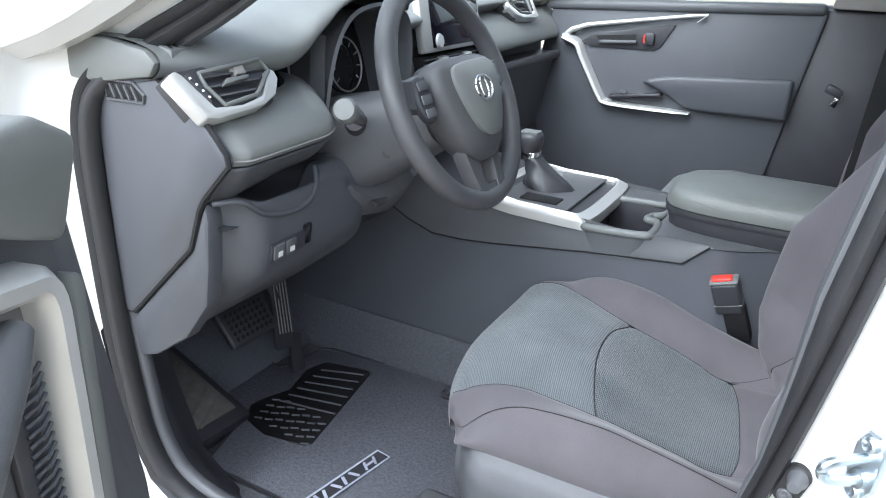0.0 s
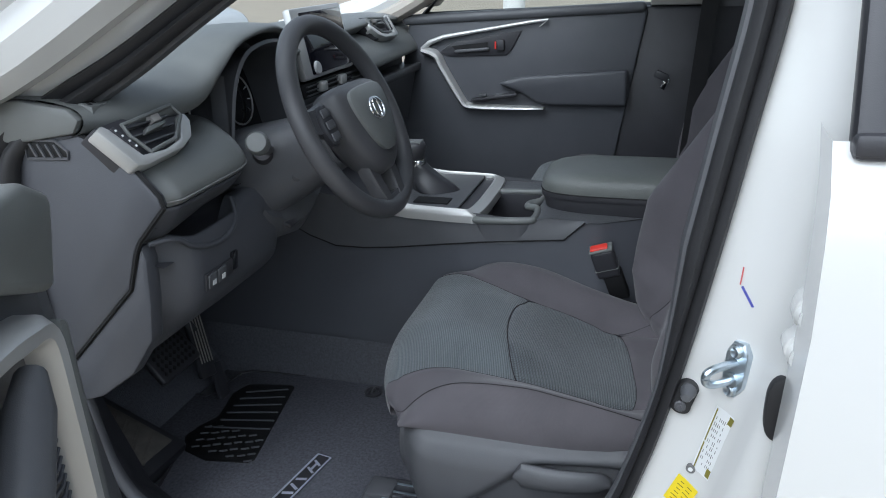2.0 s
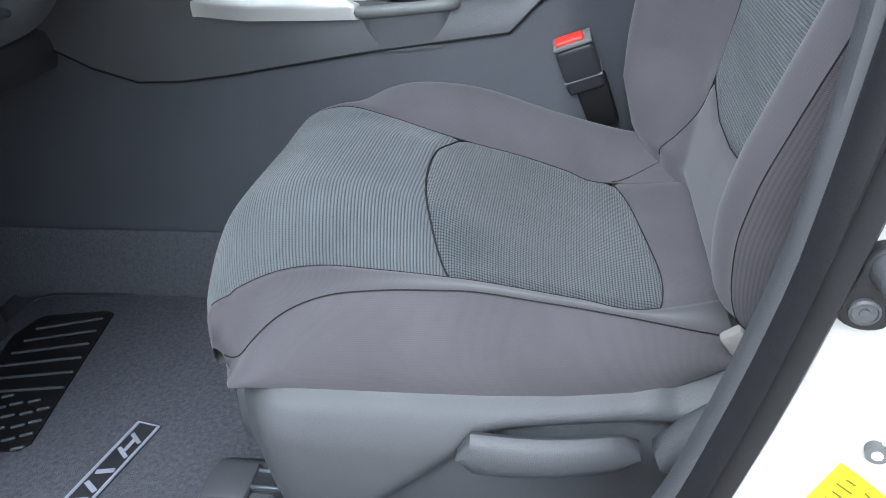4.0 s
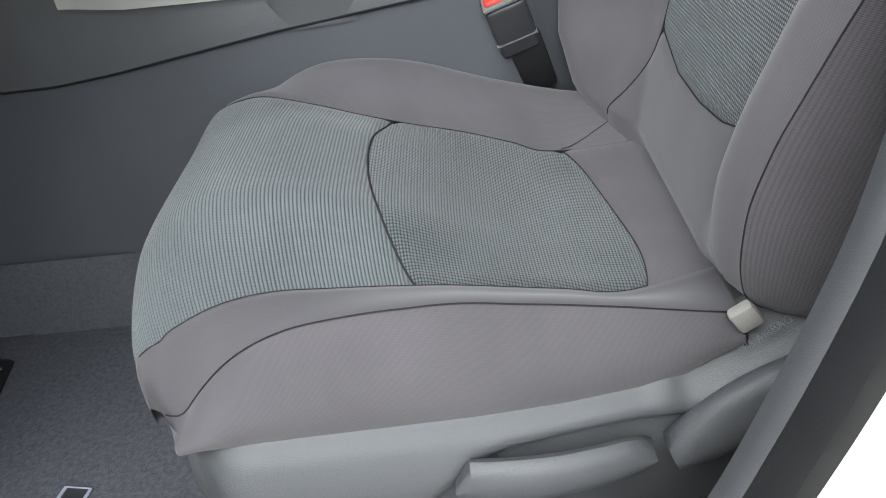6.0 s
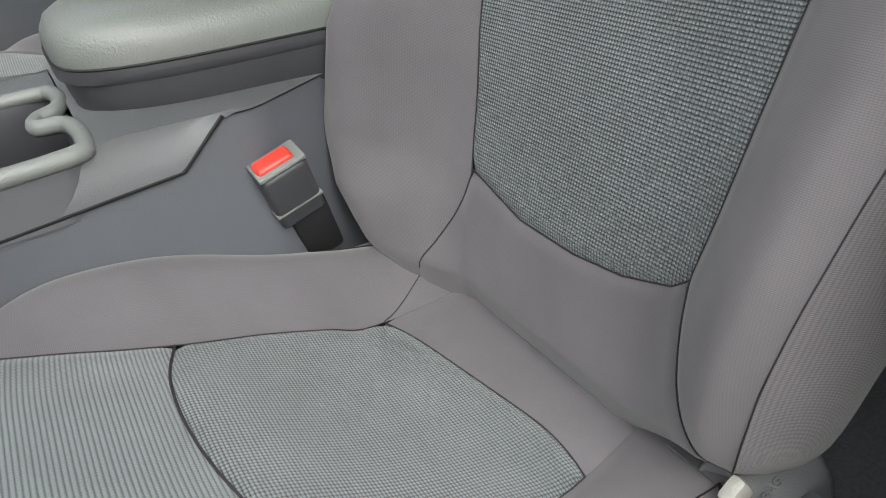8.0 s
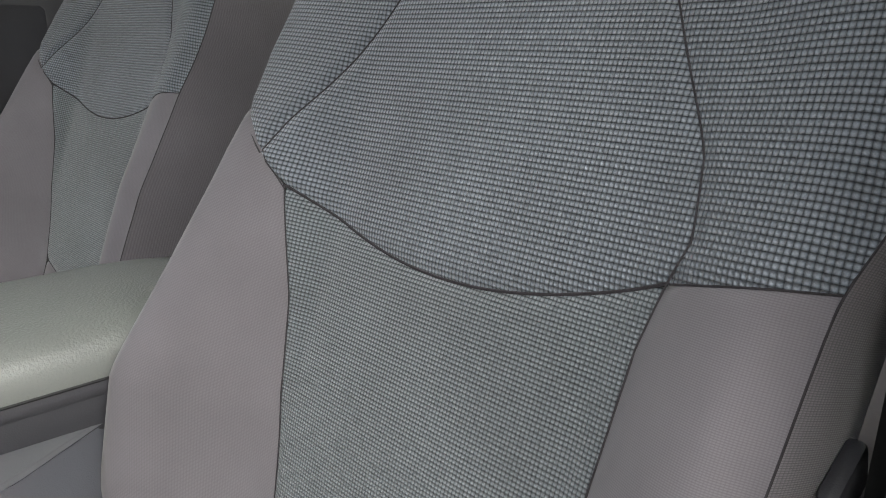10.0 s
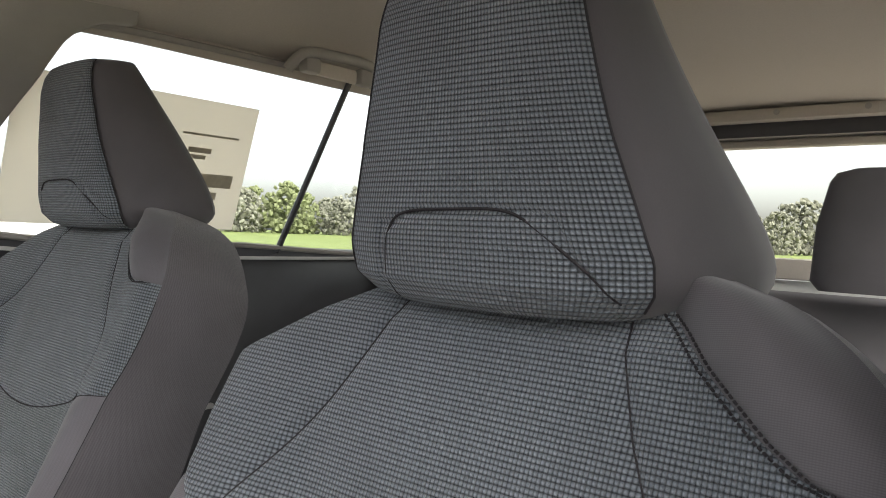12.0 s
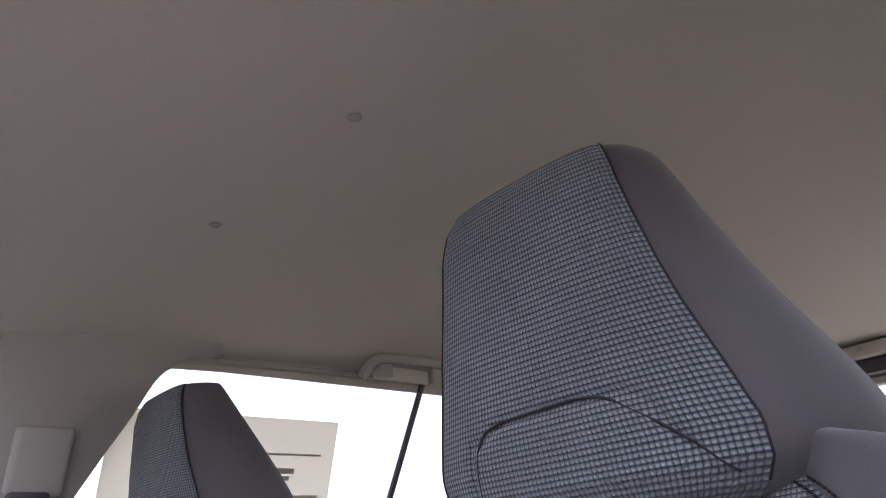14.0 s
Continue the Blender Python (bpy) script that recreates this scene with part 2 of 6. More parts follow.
def spline(pts, n=8, closed=False):
    """A Catmull-Rom curve through the points."""
    P = [Vector(p) for p in pts]
    out = []
    m = len(P)
    for i in range(m if closed else m - 1):
        if closed:
            a, b, c, d = P[i - 1], P[i], P[(i + 1) % m], P[(i + 2) % m]
        else:
            a, b, c, d = P[max(i - 1, 0)], P[i], P[i + 1], P[min(i + 2, m - 1)]
        for k in range(n):
            t = k / n
            out.append(0.5 * ((2 * b) + (c - a) * t + (2 * a - 5 * b + 4 * c - d) * t * t + (3 * b - a - 3 * c + d) * t ** 3))
    if not closed:
        out.append(P[-1])
    return out


def tube(pts, r, sides=8, closed=False, flat=1.0, up=(0, 0, 1)):
    """A tube along the points; r a number or a list; flat squeezes it along up."""
    P = [Vector(p) for p in pts]
    n = len(P)
    rings = []
    for i, p in enumerate(P):
        a = P[i - 1] if (i or closed) else P[0]
        b = P[(i + 1) % n] if (i < n - 1 or closed) else P[-1]
        t = (b - a).normalized()
        side = t.cross(Vector(up))
        if side.length < 1e-4:
            side = t.cross(Vector((1, 0, 0)))
        side.normalize()
        w = side.cross(t)
        rr = r[i] if isinstance(r, (list, tuple)) else r
        rings.append([p + side * math.cos(2 * math.pi * k / sides) * rr + w * math.sin(2 * math.pi * k / sides) * rr * flat for k in range(sides)])
    if closed:
        rings.append(rings[0])
        bm = loft(rings, True, False)
        bmesh.ops.remove_doubles(bm, verts=bm.verts, dist=1e-6)
        return bm
    return loft(rings)


def prism(outline, axis, lo, hi, bevel=0.0, seg=2):
    """A flat outline in the two other axes, raised along an axis from lo to hi."""
    def at(p, d):
        return {"x": (d, p[0], p[1]), "y": (p[0], d, p[1]), "z": (p[0], p[1], d)}[axis]
    bm = bmesh.new()
    a = [bm.verts.new(at(p, lo)) for p in outline]
    b = [bm.verts.new(at(p, hi)) for p in outline]
    n = len(outline)
    for i in range(n):
        bm.faces.new((a[i], a[(i + 1) % n], b[(i + 1) % n], b[i]))
    bm.faces.new(list(reversed(a)))
    bm.faces.new(b)
    bmesh.ops.recalc_face_normals(bm, faces=bm.faces)
    if bevel:
        bmesh.ops.bevel(bm, geom=list(bm.edges), offset=bevel, segments=seg, profile=0.5, affect="EDGES", clamp_overlap=True)
    return bm


def lathe(profile, centre, axis, steps=24):
    """Profile of (radius, height) turned round an axis through a point."""
    z = Vector(axis).normalized()
    x = z.orthogonal().normalized()
    y = z.cross(x)
    c = Vector(centre)
    return loft([[c + z * h + (x * math.cos(2 * math.pi * k / steps) + y * math.sin(2 * math.pi * k / steps)) * r for k in range(steps)] for r, h in profile])


def smooth(a, b, x):
    t = min(1, max(0, (x - a) / (b - a)))
    return t * t * (3 - 2 * t)


def lerp(xs, ys, x):
    return float(np.interp(x, xs, ys))


def join(*bms):
    out = bmesh.new()
    for b in bms:
        me = bpy.data.meshes.new("tmp")
        b.to_mesh(me)
        b.free()
        out.from_mesh(me)
        bpy.data.meshes.remove(me)
    return out


# ---- ground and distance ----
part("ground", patch(lambda u, v: (-150 + 300 * u, -150 + 300 * v, 0.0), 4, 4), GROUND)
tagged(bpy.data.objects["ground"], "tan concrete car lot", "ground", kind="structure")
field = part("grass_field", patch(lambda u, v: (14 + 136 * u, -150 + 300 * v, 0.03), 4, 4), GRASS)
tagged(field, "flat green grass field beyond the lot", "grass", kind="structure")


def tree(x, y, h, mat, seed):
    rnd = random.Random(seed)
    t = thing("tree", "leafy spring tree at the edge of the field", "tree", "trees on the skyline", at=(x, y, 0))
    part("trunk", tube([(x, y, 0), (x + 0.2, y, h * 0.35), (x + 0.1, y + 0.2, h * 0.8)], [h * 0.03, h * 0.022, h * 0.006], 6), FARLEAF, t)
    bm = bmesh.new()
    for k in range(260):
        a, r = rnd.uniform(0, 6.283), rnd.random() ** 0.5
        zz = rnd.uniform(0.03, 1.0)
        w = h * 0.58 * math.sin(math.pi * min(1, 0.12 + zz * 0.86)) ** 0.7
        p = Vector((x + math.cos(a) * r * w, y + math.sin(a) * r * w, h * zz))
        m = Matrix.Translation(p) @ Euler((rnd.uniform(0, 6), rnd.uniform(0, 6), 0)).to_matrix().to_4x4() @ Matrix.Diagonal((1, 0.8, 0.6, 1))
        bmesh.ops.create_icosphere(bm, subdivisions=1, radius=h * rnd.uniform(0.028, 0.075), matrix=m)
    for v in bm.verts:
        v.co += Vector((rnd.uniform(-1, 1), rnd.uniform(-1, 1), rnd.uniform(-1, 1))) * h * 0.014
    part("crown", bm, mat, t)


rt = random.Random(4)
for k in range(74):
    ang = radians(-28 + 88 * k / 73 + rt.uniform(-0.8, 0.8))
    dist = rt.uniform(118, 138)
    tree(dist * math.cos(ang), dist * math.sin(ang), rt.uniform(5.0, 7.6) * (1.15 if k > 33 else 0.85), LEAF if rt.random() < 0.4 else FARLEAF, 100 + k)


# ---- front seats ----
YC = -0.370
PROF = [(0.022, 0.662), (0.010, 0.688), (0.012, 0.726), (0.036, 0.769), (0.085, 0.797), (0.140, 0.801), (0.200, 0.787),
        (0.265, 0.762), (0.340, 0.724), (0.415, 0.699), (0.480, 0.692), (0.560, 0.703)]
_d = [0.0]
for (x0, z0), (x1, z1) in zip(PROF, PROF[1:]):
    _d.append(_d[-1] + math.hypot(x1 - x0, z1 - z0))
PLEN = _d[-1]
_fine = spline([(a, 0, b) for a, b in PROF], 10)
_fd = [0.0]
for a, b in zip(_fine, _fine[1:]):
    _fd.append(_fd[-1] + (b - a).length)
_fd = [c / _fd[-1] for c in _fd]
_fx, _fz = [p.x for p in _fine], [p.z for p in _fine]


def curve(xs, ys):
    """A smooth curve through the points, as a function of x."""
    fine = spline([(a, 0, b) for a, b in zip(xs, ys)], 8)
    fx, fy = [p.x for p in fine], [p.z for p in fine]
    return lambda x: float(np.interp(x, fx, fy))


LIP_IN = curve([-0.50, -0.48, -0.41, -0.35, -0.27, -0.19, -0.15, -0.09, -0.05, 0.03], [0.728, 0.744, 0.783, 0.800, 0.793, 0.767, 0.754, 0.737, 0.728, 0.700])
LIP_OUT = curve([-0.475, -0.455, -0.435, -0.37, -0.30, -0.23, -0.16, -0.09, -0.02, 0.03], [0.668, 0.698, 0.722, 0.748, 0.753, 0.749, 0.741, 0.728, 0.711, 0.700])
SEAM_IN = curve([-0.50, -0.44, -0.40, -0.35, -0.276, -0.15, -0.094, 0.03], [0.180, 0.158, 0.146, 0.140, 0.136, 0.134, 0.136, 0.140])
SEAM_OUT = curve([-0.49, -0.459, -0.445, -0.35, -0.246, -0.15, -0.057, 0.03], [0.176, 0.170, 0.166, 0.153, 0.137, 0.122, 0.106, 0.090])
Z_IN = curve([-0.50, -0.45, -0.41, -0.36, -0.31, -0.26, -0.20, -0.15, -0.10, 0.03], [0.766, 0.792, 0.799, 0.787, 0.770, 0.754, 0.737, 0.719, 0.701, 0.704])
Z_OUT = curve([-0.49, -0.45, -0.38, -0.32, -0.26, -0.19, -0.13, -0.07, 0.03], [0.728, 0.751, 0.757, 0.747, 0.735, 0.719, 0.703, 0.687, 0.698])


def lip_v(x):
    """The door-side lip seam, metres out from the seat's middle."""
    return 0.175 - 0.10 * min(0.0, x) if x < 0 else 0.175


def hermite(xs, ys, x):
    """A smooth curve through points of uneven spacing."""
    n = len(xs)
    d = [(ys[i + 1] - ys[i]) / (xs[i + 1] - xs[i]) for i in range(n - 1)]
    m = [d[0]] + [0.0 if d[i - 1] * d[i] <= 0 else 2 * d[i - 1] * d[i] / (d[i - 1] + d[i]) for i in range(1, n - 1)] + [d[-1]]
    x = min(max(x, xs[0]), xs[-1])
    i = min(max(int(np.searchsorted(xs, x)) - 1, 0), n - 2)
    h = xs[i + 1] - xs[i]
    t = (x - xs[i]) / h
    return ((1 + 2 * t) * (1 - t) ** 2 * ys[i] + t * (1 - t) ** 2 * h * m[i] + t * t * (3 - 2 * t) * ys[i + 1] + t * t * (t - 1) * h * m[i + 1])


def front_x(v):
    return -0.517 + (0.020 * (v / 0.235) ** 4 if v > 0 else 0.068 * (-v / 0.235) ** 2.6)


_top = [(-0.517 + a * 0.9768, b) for a, b in PROF[3:]]
CENTRE = curve([a for a, b in _top], [b for a, b in _top])


def cushion(p, v):
    """The cushion's surface: p from the front hem to the back, v metres from the seat's middle."""
    xf = front_x(v)
    dx, z = lerp(_fd, _fx, p), lerp(_fd, _fz, p)
    x = xf + dx * (0.03 - xf) / 0.560
    so, si, lv = SEAM_OUT(x), SEAM_IN(x), lip_v(x)
    zc = CENTRE(x)
    zl = LIP_OUT(x)
    cross = hermite([-lv - 0.02, -lv, -so, -0.4 * so, 0.4 * si, si, max(si + 0.02, 0.205), 0.235],
                    [zl - 0.010, zl, Z_OUT(x), zc, zc, Z_IN(x), LIP_IN(x) + 0.003, LIP_IN(x) - 0.008], v)
    z = max(z, lerp([-0.20, -0.10], [0.690, 0.655], v))
    return x, YC + v, z + (cross - zc) * smooth(0.06, 0.19, p)


def seam_v(p, inner):
    """Where the insert's seam runs, metres from the seat's middle."""
    x = cushion(p, 0.15 if inner else -0.15)[0]
    return SEAM_IN(x) if inner else -SEAM_OUT(x)


def across(p, w):
    """w from -1 at the door-side seam to 1 at the console-side seam."""
    a, b = seam_v(p, False), seam_v(p, True)
    return a + (b - a) * (w + 1) / 2


def p_at(x, v):
    xf = front_x(v)
    return lerp(_fx, _fd, (x - xf) / ((0.03 - xf) / 0.560))


def sewn(pos, edges, groove=0.0045, w=0.006):
    """Sink the border of a panel: edges are distances in metres to its seams."""
    g = sum(math.exp(-(e / w) ** 2) for e in edges)
    x, y, z = pos
    return x, y, z - groove * g


def mid_p(w):
    return p_at(-0.261 - 0.015 * w - 0.030 * (1 - w * w), -0.018 + 0.138 * w)


def rear_p(w):
    return p_at(-0.075 - 0.019 * w + 0.014 * (1 - w ** 4), 0.022 + 0.112 * w)


def build_seat():
    seat = thing("front_seat", "dark grey cloth front seat with a waffle-woven insert", "car seat", "front seats", at=(-0.25, YC, 0.47))

    # cushion panels
    def insert(p0, p1, name, label, cloth):
        def fn(u, v):
            w = v * 2 - 1
            pa, pb = p0(w), p1(w)
            p = pa + (pb - pa) * u
            e = [(1 - abs(w)) * 0.14]
            if pa > 0.01:
                e.append((p - pa) * PLEN)
            e.append((pb - p) * PLEN)
            return sewn(cushion(p, across(p, w)), e, 0.0035, 0.006)

        def uv(u, v):
            w = v * 2 - 1
            pa, pb = p0(w), p1(w)
            p = pa + (pb - pa) * u
            return p * PLEN, across(p, w)
        part(name, patch(fn, 60, 56, uv), cloth, cush, label, angle=80)

    cush = part("cushion", rbox((-0.22, YC, 0.58), (0.38, 0.40, 0.09), 0.03), BLACK, seat)
    insert(lambda w: 0.0, mid_p, "front_insert", "ribbed waffle cloth", RIBBED)
    insert(mid_p, rear_p, "rear_insert", "dark waffle cloth", FINE)

    def back_strip(u, v):
        w = v * 2 - 1
        pa = rear_p(w)
        p = pa + (1 - pa) * u
        return sewn(cushion(p, across(p, w)), [(p - pa) * PLEN, (1 - abs(w)) * 0.14], 0.0033, 0.006)
    part("rear_panel", patch(back_strip, 26, 40, lambda u, v: (u * 0.1, v * 0.22)), TWILL, cush, "plain grey twill", angle=80)
    def lip_point(p):
        x = cushion(p, -0.20)[0]
        return cushion(p, -lip_v(x))

    for sgn in (1, -1):
        def bol(u, v):
            a = abs(seam_v(u, sgn > 0))
            e = 0.232 if sgn > 0 else lip_v(cushion(u, -0.20)[0])
            vv = a + (e - a) * v
            return sewn(cushion(u, sgn * vv), [vv - a], 0.003, 0.005)
        part("bolster", patch(bol, 90, 24, lambda u, v: (u * PLEN, v * 0.09), flip=sgn < 0), TWILL, cush, "plain grey twill", angle=80)

        def side(u, v):
            if sgn > 0:
                x, y, z = cushion(0.125 + 0.875 * u, 0.232)
                z2 = min(z, lerp([-0.46, -0.41, -0.10, -0.03, 0.03], [0.690, 0.690, 0.694, 0.725, 0.74], x))
                return x, y + 0.014 * math.sin(math.pi * min(1, v * 1.05)) ** 0.8 + 0.004 * v, z + (z2 - z) * v
            x, y, z = lip_point(0.125 + 0.82 * u)
            z2 = min(z, lerp([-0.46, -0.41, -0.33, -0.21, -0.145, -0.085, -0.05, -0.016, 0.03], [0.690, 0.693, 0.684, 0.669, 0.664, 0.663, 0.668, 0.683, 0.70], x))
            y2 = -0.560 + 0.155 * min(x, 0.0)
            k = smooth(0, 1, v) ** 0.7
            tuck = max(0.0, 1 - u / 0.10) ** 2
            return x + 0.030 * v * tuck, y + (y2 - y) * k * (1 - 0.6 * tuck) - 0.007 * math.sin(math.pi * v), z + (z2 - z) * v
        part("side_panel", patch(side, 80, 14, lambda u, v: (u * PLEN, v * 0.09), flip=sgn < 0), TWILL, cush, "plain grey twill", angle=80)

    def thread(name, pts, r=0.0007):
        part(name, tube([(x, y, z + 0.0002) for x, y, z in pts], r, 5), THREAD, cush)
    for sgn in (1, -1):
        thread("side_seam", [sewn(cushion(p, across(p, sgn)), [0], 0.0031) for p in [0.12 + (rear_p(sgn) - 0.12) * k / 60 for k in range(61)]])
        thread("lip_seam", [(x, y + sgn * 0.0010, z + 0.0002) for x, y, z in [cushion(q, 0.232) if sgn > 0 else lip_point(q) for q in [0.135 + 0.81 * k / 60 for k in range(61)]]], 0.0007)
    part("end_panel", patch(lambda u, v: (lip_point(0.945)[0] + 0.006 * math.sin(math.pi * u) - 0.002, lip_point(0.945)[1] - 0.018 * u + 0.05 * v, lip_point(0.945)[2] + (0.684 - lip_point(0.945)[2]) * u + 0.004), 6, 6), TWILL, cush, "folded cloth end of the bolster", angle=80)
    part("end_welt", tube([(lip_point(0.945)[0] + 0.002, lip_point(0.945)[1] - 0.018 * k / 6, lip_point(0.945)[2] + (0.684 - lip_point(0.945)[2]) * k / 6) for k in range(7)], 0.0022, 6), THREAD, cush)
    thread("corner_seam", [sewn(cushion(rear_p(1) + (0.985 - rear_p(1)) * k / 12, 0.134 + 0.074 * (k / 12) ** 1.2), [0], 0.0002) for k in range(13)], 0.0006)
    thread("cross_seam", [sewn(cushion(mid_p(w), across(mid_p(w), w)), [0], 0.0032) for w in [-1 + k / 20 for k in range(41)]], 0.0012)
    thread("rear_seam", [sewn(cushion(rear_p(w), across(rear_p(w), w)), [0], 0.0031) for w in [-1 + k / 20 for k in range(41)]])

    # lower skirt of the door side, with its lever in a dished recess
    yo = YC - 0.232

    def skirt(u, v):
        x = -0.430 + 0.50 * u
        top = lerp([-0.43, -0.41, -0.33, -0.21, -0.145, -0.085, -0.05, -0.02, 0.02, 0.07], [0.690, 0.695, 0.686, 0.671, 0.666, 0.667, 0.675, 0.692, 0.715, 0.738], x)
        bot = lerp([-0.43, -0.36, -0.30, 0.07], [0.60, 0.515, 0.49, 0.49], x)
        z = top + (bot - top) * v
        face = -0.566 + 0.155 * min(x, 0.0)
        corner = 0.05 * smooth(-0.36, -0.43, x) ** 2
        dish = 0.020 * smooth(-0.225, -0.185, x + (0.645 - z) * 1.4) * smooth(0.652, 0.636, z)
        ledge = 0.012 * math.exp(-(v / 0.05) ** 2) + 0.028 * smooth(-0.07, -0.02, x) * smooth(0.16, 0.0, v)
        return x, face + corner + dish + ledge - 0.012 * math.sin(math.pi * v) - 0.010 * smooth(0, 0.25, v), z
    sk = part("side_skirt", patch(skirt, 90, 60), PLASTIC, seat, "dark grained plastic skirt", angle=60)
    mod = sk.modifiers.new("thick", "SOLIDIFY")
    mod.thickness, mod.offset = 0.004, -1
    part("front_skirt", rbox((-0.398, YC, 0.60), (0.012, 0.42, 0.13), 0.005), PLASTIC, seat)
    lever = []
    for k in range(13):
        u = k / 12
        w = 0.021 * min(1, (u * 14) ** 0.5) * min(1, ((1 - u) * 9) ** 0.5) * (1 - 0.2 * u) + 0.0015
        c = Vector((-0.231 + 0.152 * u, -0.622 + 0.018 * u - 0.008 * math.sin(math.pi * u), 0.633 - 0.004 * u))
        lever.append([c + Vector((0, math.sin(a) * 0.012, math.cos(a) * w)) for a in [2 * math.pi * j / 14 for j in range(14)]])
    part("height_lever", loft(lever), PLASTIC, sk, "long grey adjuster lever")
    knob = []
    for k in range(13):
        u = k / 12
        w = 0.030 * math.sin(math.pi * (0.06 + 0.88 * u)) ** 0.5
        c = Vector((-0.062 + 0.118 * u, -0.594 + 0.006 * u, 0.614 + 0.074 * u))
        knob.append([c + Vector((-0.45 * math.cos(a) * w, math.sin(a) * 0.017, math.cos(a) * w * 0.9)) for a in [2 * math.pi * j / 18 for j in range(18)]])
    part("recline_lever", loft(knob), PLASTIC, sk, "short grey recline lever", angle=60)
    # embossed warning on the skirt
    cu = bpy.data.curves.new("lettering", "FONT")
    cu.body, cu.size, cu.extrude = "SRS AIRBAG", 0.0085, 0.0006
    tmp = bpy.data.objects.new("tmp", cu)
    me = bpy.data.meshes.new_from_object(tmp)
    bpy.data.objects.remove(tmp)
    ax = Vector((0.762, 0.0, 0.648))
    nz = Vector((-0.42, -0.76, 0.5)).normalized()
    ay = nz.cross(ax).normalized()
    me.transform(Matrix(((ax.x, ay.x, nz.x, -0.010), (ax.y, ay.y, nz.y, -0.574), (ax.z, ay.z, nz.z, 0.690), (0, 0, 0, 1))))
    part("lettering", me, PLASTIC, sk, "embossed SRS AIRBAG lettering")
    for sgn in (1, -1):
        rail = part("rail", join(rbox((-0.24, YC + sgn * 0.20, 0.487), (0.56, 0.055, 0.022), 0.004), rbox((-0.24, YC + sgn * 0.20, 0.507), (0.54, 0.030, 0.02), 0.003),
                                 rbox((-0.46, YC + sgn * 0.20, 0.490), (0.11, 0.085, 0.030), 0.008)), BLACK, seat, "black steel seat rail")
        part("bolt", lathe([(0.010, 0), (0.010, 0.006), (0.006, 0.008), (0.0, 0.008)], (-0.47, YC + sgn * 0.20, 0.504), (0, 0, 1), 10), ZINC, rail, "bright bolt head")
    part("cable", tube(spline([(-0.418, yo + 0.045, 0.672), (-0.432, yo + 0.040, 0.680), (-0.436, yo + 0.042, 0.695), (-0.425, yo + 0.05, 0.702)], 6), 0.0022, 6), CHROME, seat, "bright wire loop")

    part("rail_cover", join(rbox((-0.475, YC - 0.205, 0.498), (0.085, 0.075, 0.030), 0.008, 3), rbox((-0.485, YC - 0.205, 0.515), (0.050, 0.050, 0.014), 0.005)), PLASTIC, seat, "grey plastic rail cover")
    for k in range(3):
        part("rail_rib", rbox((-0.445, YC - 0.232 + 0.022 * k, 0.516), (0.060, 0.005, 0.006), 0.002), ZINC, seat, "bright rail edge")
    # backrest
    A = radians(18)
    O = Vector((0.012, YC, 0.822))
    D, N = Vector((math.sin(A), 0, math.cos(A))), Vector((-math.cos(A), 0, math.sin(A)))
    S0, S1 = -0.150, 0.560

    def half_in(s):
        return lerp([-0.15, -0.08, 0.0, 0.10, 0.20, 0.28, 0.33, 0.36, 0.395, 0.448, 0.456, 0.49, 0.515, 0.542, 0.560],
                    [0.185, 0.242, 0.284, 0.274, 0.260, 0.252, 0.252, 0.255, 0.264, 0.270, 0.262, 0.208, 0.166, 0.122, 0.095], s)

    def half_out(s):
        return hermite([-0.125, -0.105, -0.089, -0.049, -0.002, 0.05, 0.103, 0.154, 0.21, 0.287, 0.34, 0.39, 0.43, 0.455, 0.481, 0.51, 0.526, 0.544, 0.554, 0.560],
                       [0.150, 0.176, 0.189, 0.199, 0.206, 0.213, 0.220, 0.228, 0.232, 0.236, 0.250, 0.264, 0.268, 0.263, 0.246, 0.221, 0.203, 0.176, 0.150, 0.135], s)

    def half(s, sgn=1):
        return half_in(s) if sgn > 0 else half_out(s)

    def base(s):
        return lerp([-0.15, -0.10, 0.0, 0.12, 0.28, 0.42, 0.50, 0.545, 0.56], [-0.045, -0.005, 0.004, 0.010, 0.006, 0.0, -0.006, -0.028, -0.042], s)

    def front(s, v):
        """How far the backrest's face stands out of its plane."""
        t = abs(v) / half(s, v)
        if v > 0:
            amp = 1.05 * lerp([-0.15, -0.05, 0.10, 0.30, 0.42, 0.50, 0.545], [0.030, 0.078, 0.094, 0.052, 0.022, 0.006, 0.0], s)
            return base(s) + amp * smooth(0.50, 0.93, t) - 0.022 * smooth(0.90, 1.04, t) ** 1.6
        edge_o = hermite([-0.125, -0.105, -0.089, -0.049, -0.002, 0.05, 0.154, 0.21, 0.287, 0.36, 0.42, 0.50, 0.56], [-0.060, -0.030, -0.008, 0.016, 0.031, 0.036, 0.036, 0.029, 0.018, 0.012, 0.012, -0.004, -0.040], s)
        rise = edge_o - base(s) + 0.012
        puff = 0.016 * smooth(0.42, 0.50, s) * math.exp(-((t - 0.76) / 0.16) ** 2)
        return base(s) + rise * smooth(0.50, 0.88, t) - 0.012 * smooth(0.86, 1.0, t) ** 1.5 + puff

    def at(s, v, sink=0.0):
        return tuple(O + D * s + N * (front(s, v) - sink) + Vector((0, v, 0)))

    def ins_in(s):
        return lerp([-0.15, -0.09, -0.05, 0.0, 0.028, 0.107, 0.196, 0.284, 0.306, 0.34, 0.382, 0.424, 0.464, 0.505, 0.56], [0.172, 0.158, 0.146, 0.132, 0.138, 0.149, 0.159, 0.180, 0.205, 0.194, 0.172, 0.148, 0.127, 0.106, 0.090], s)

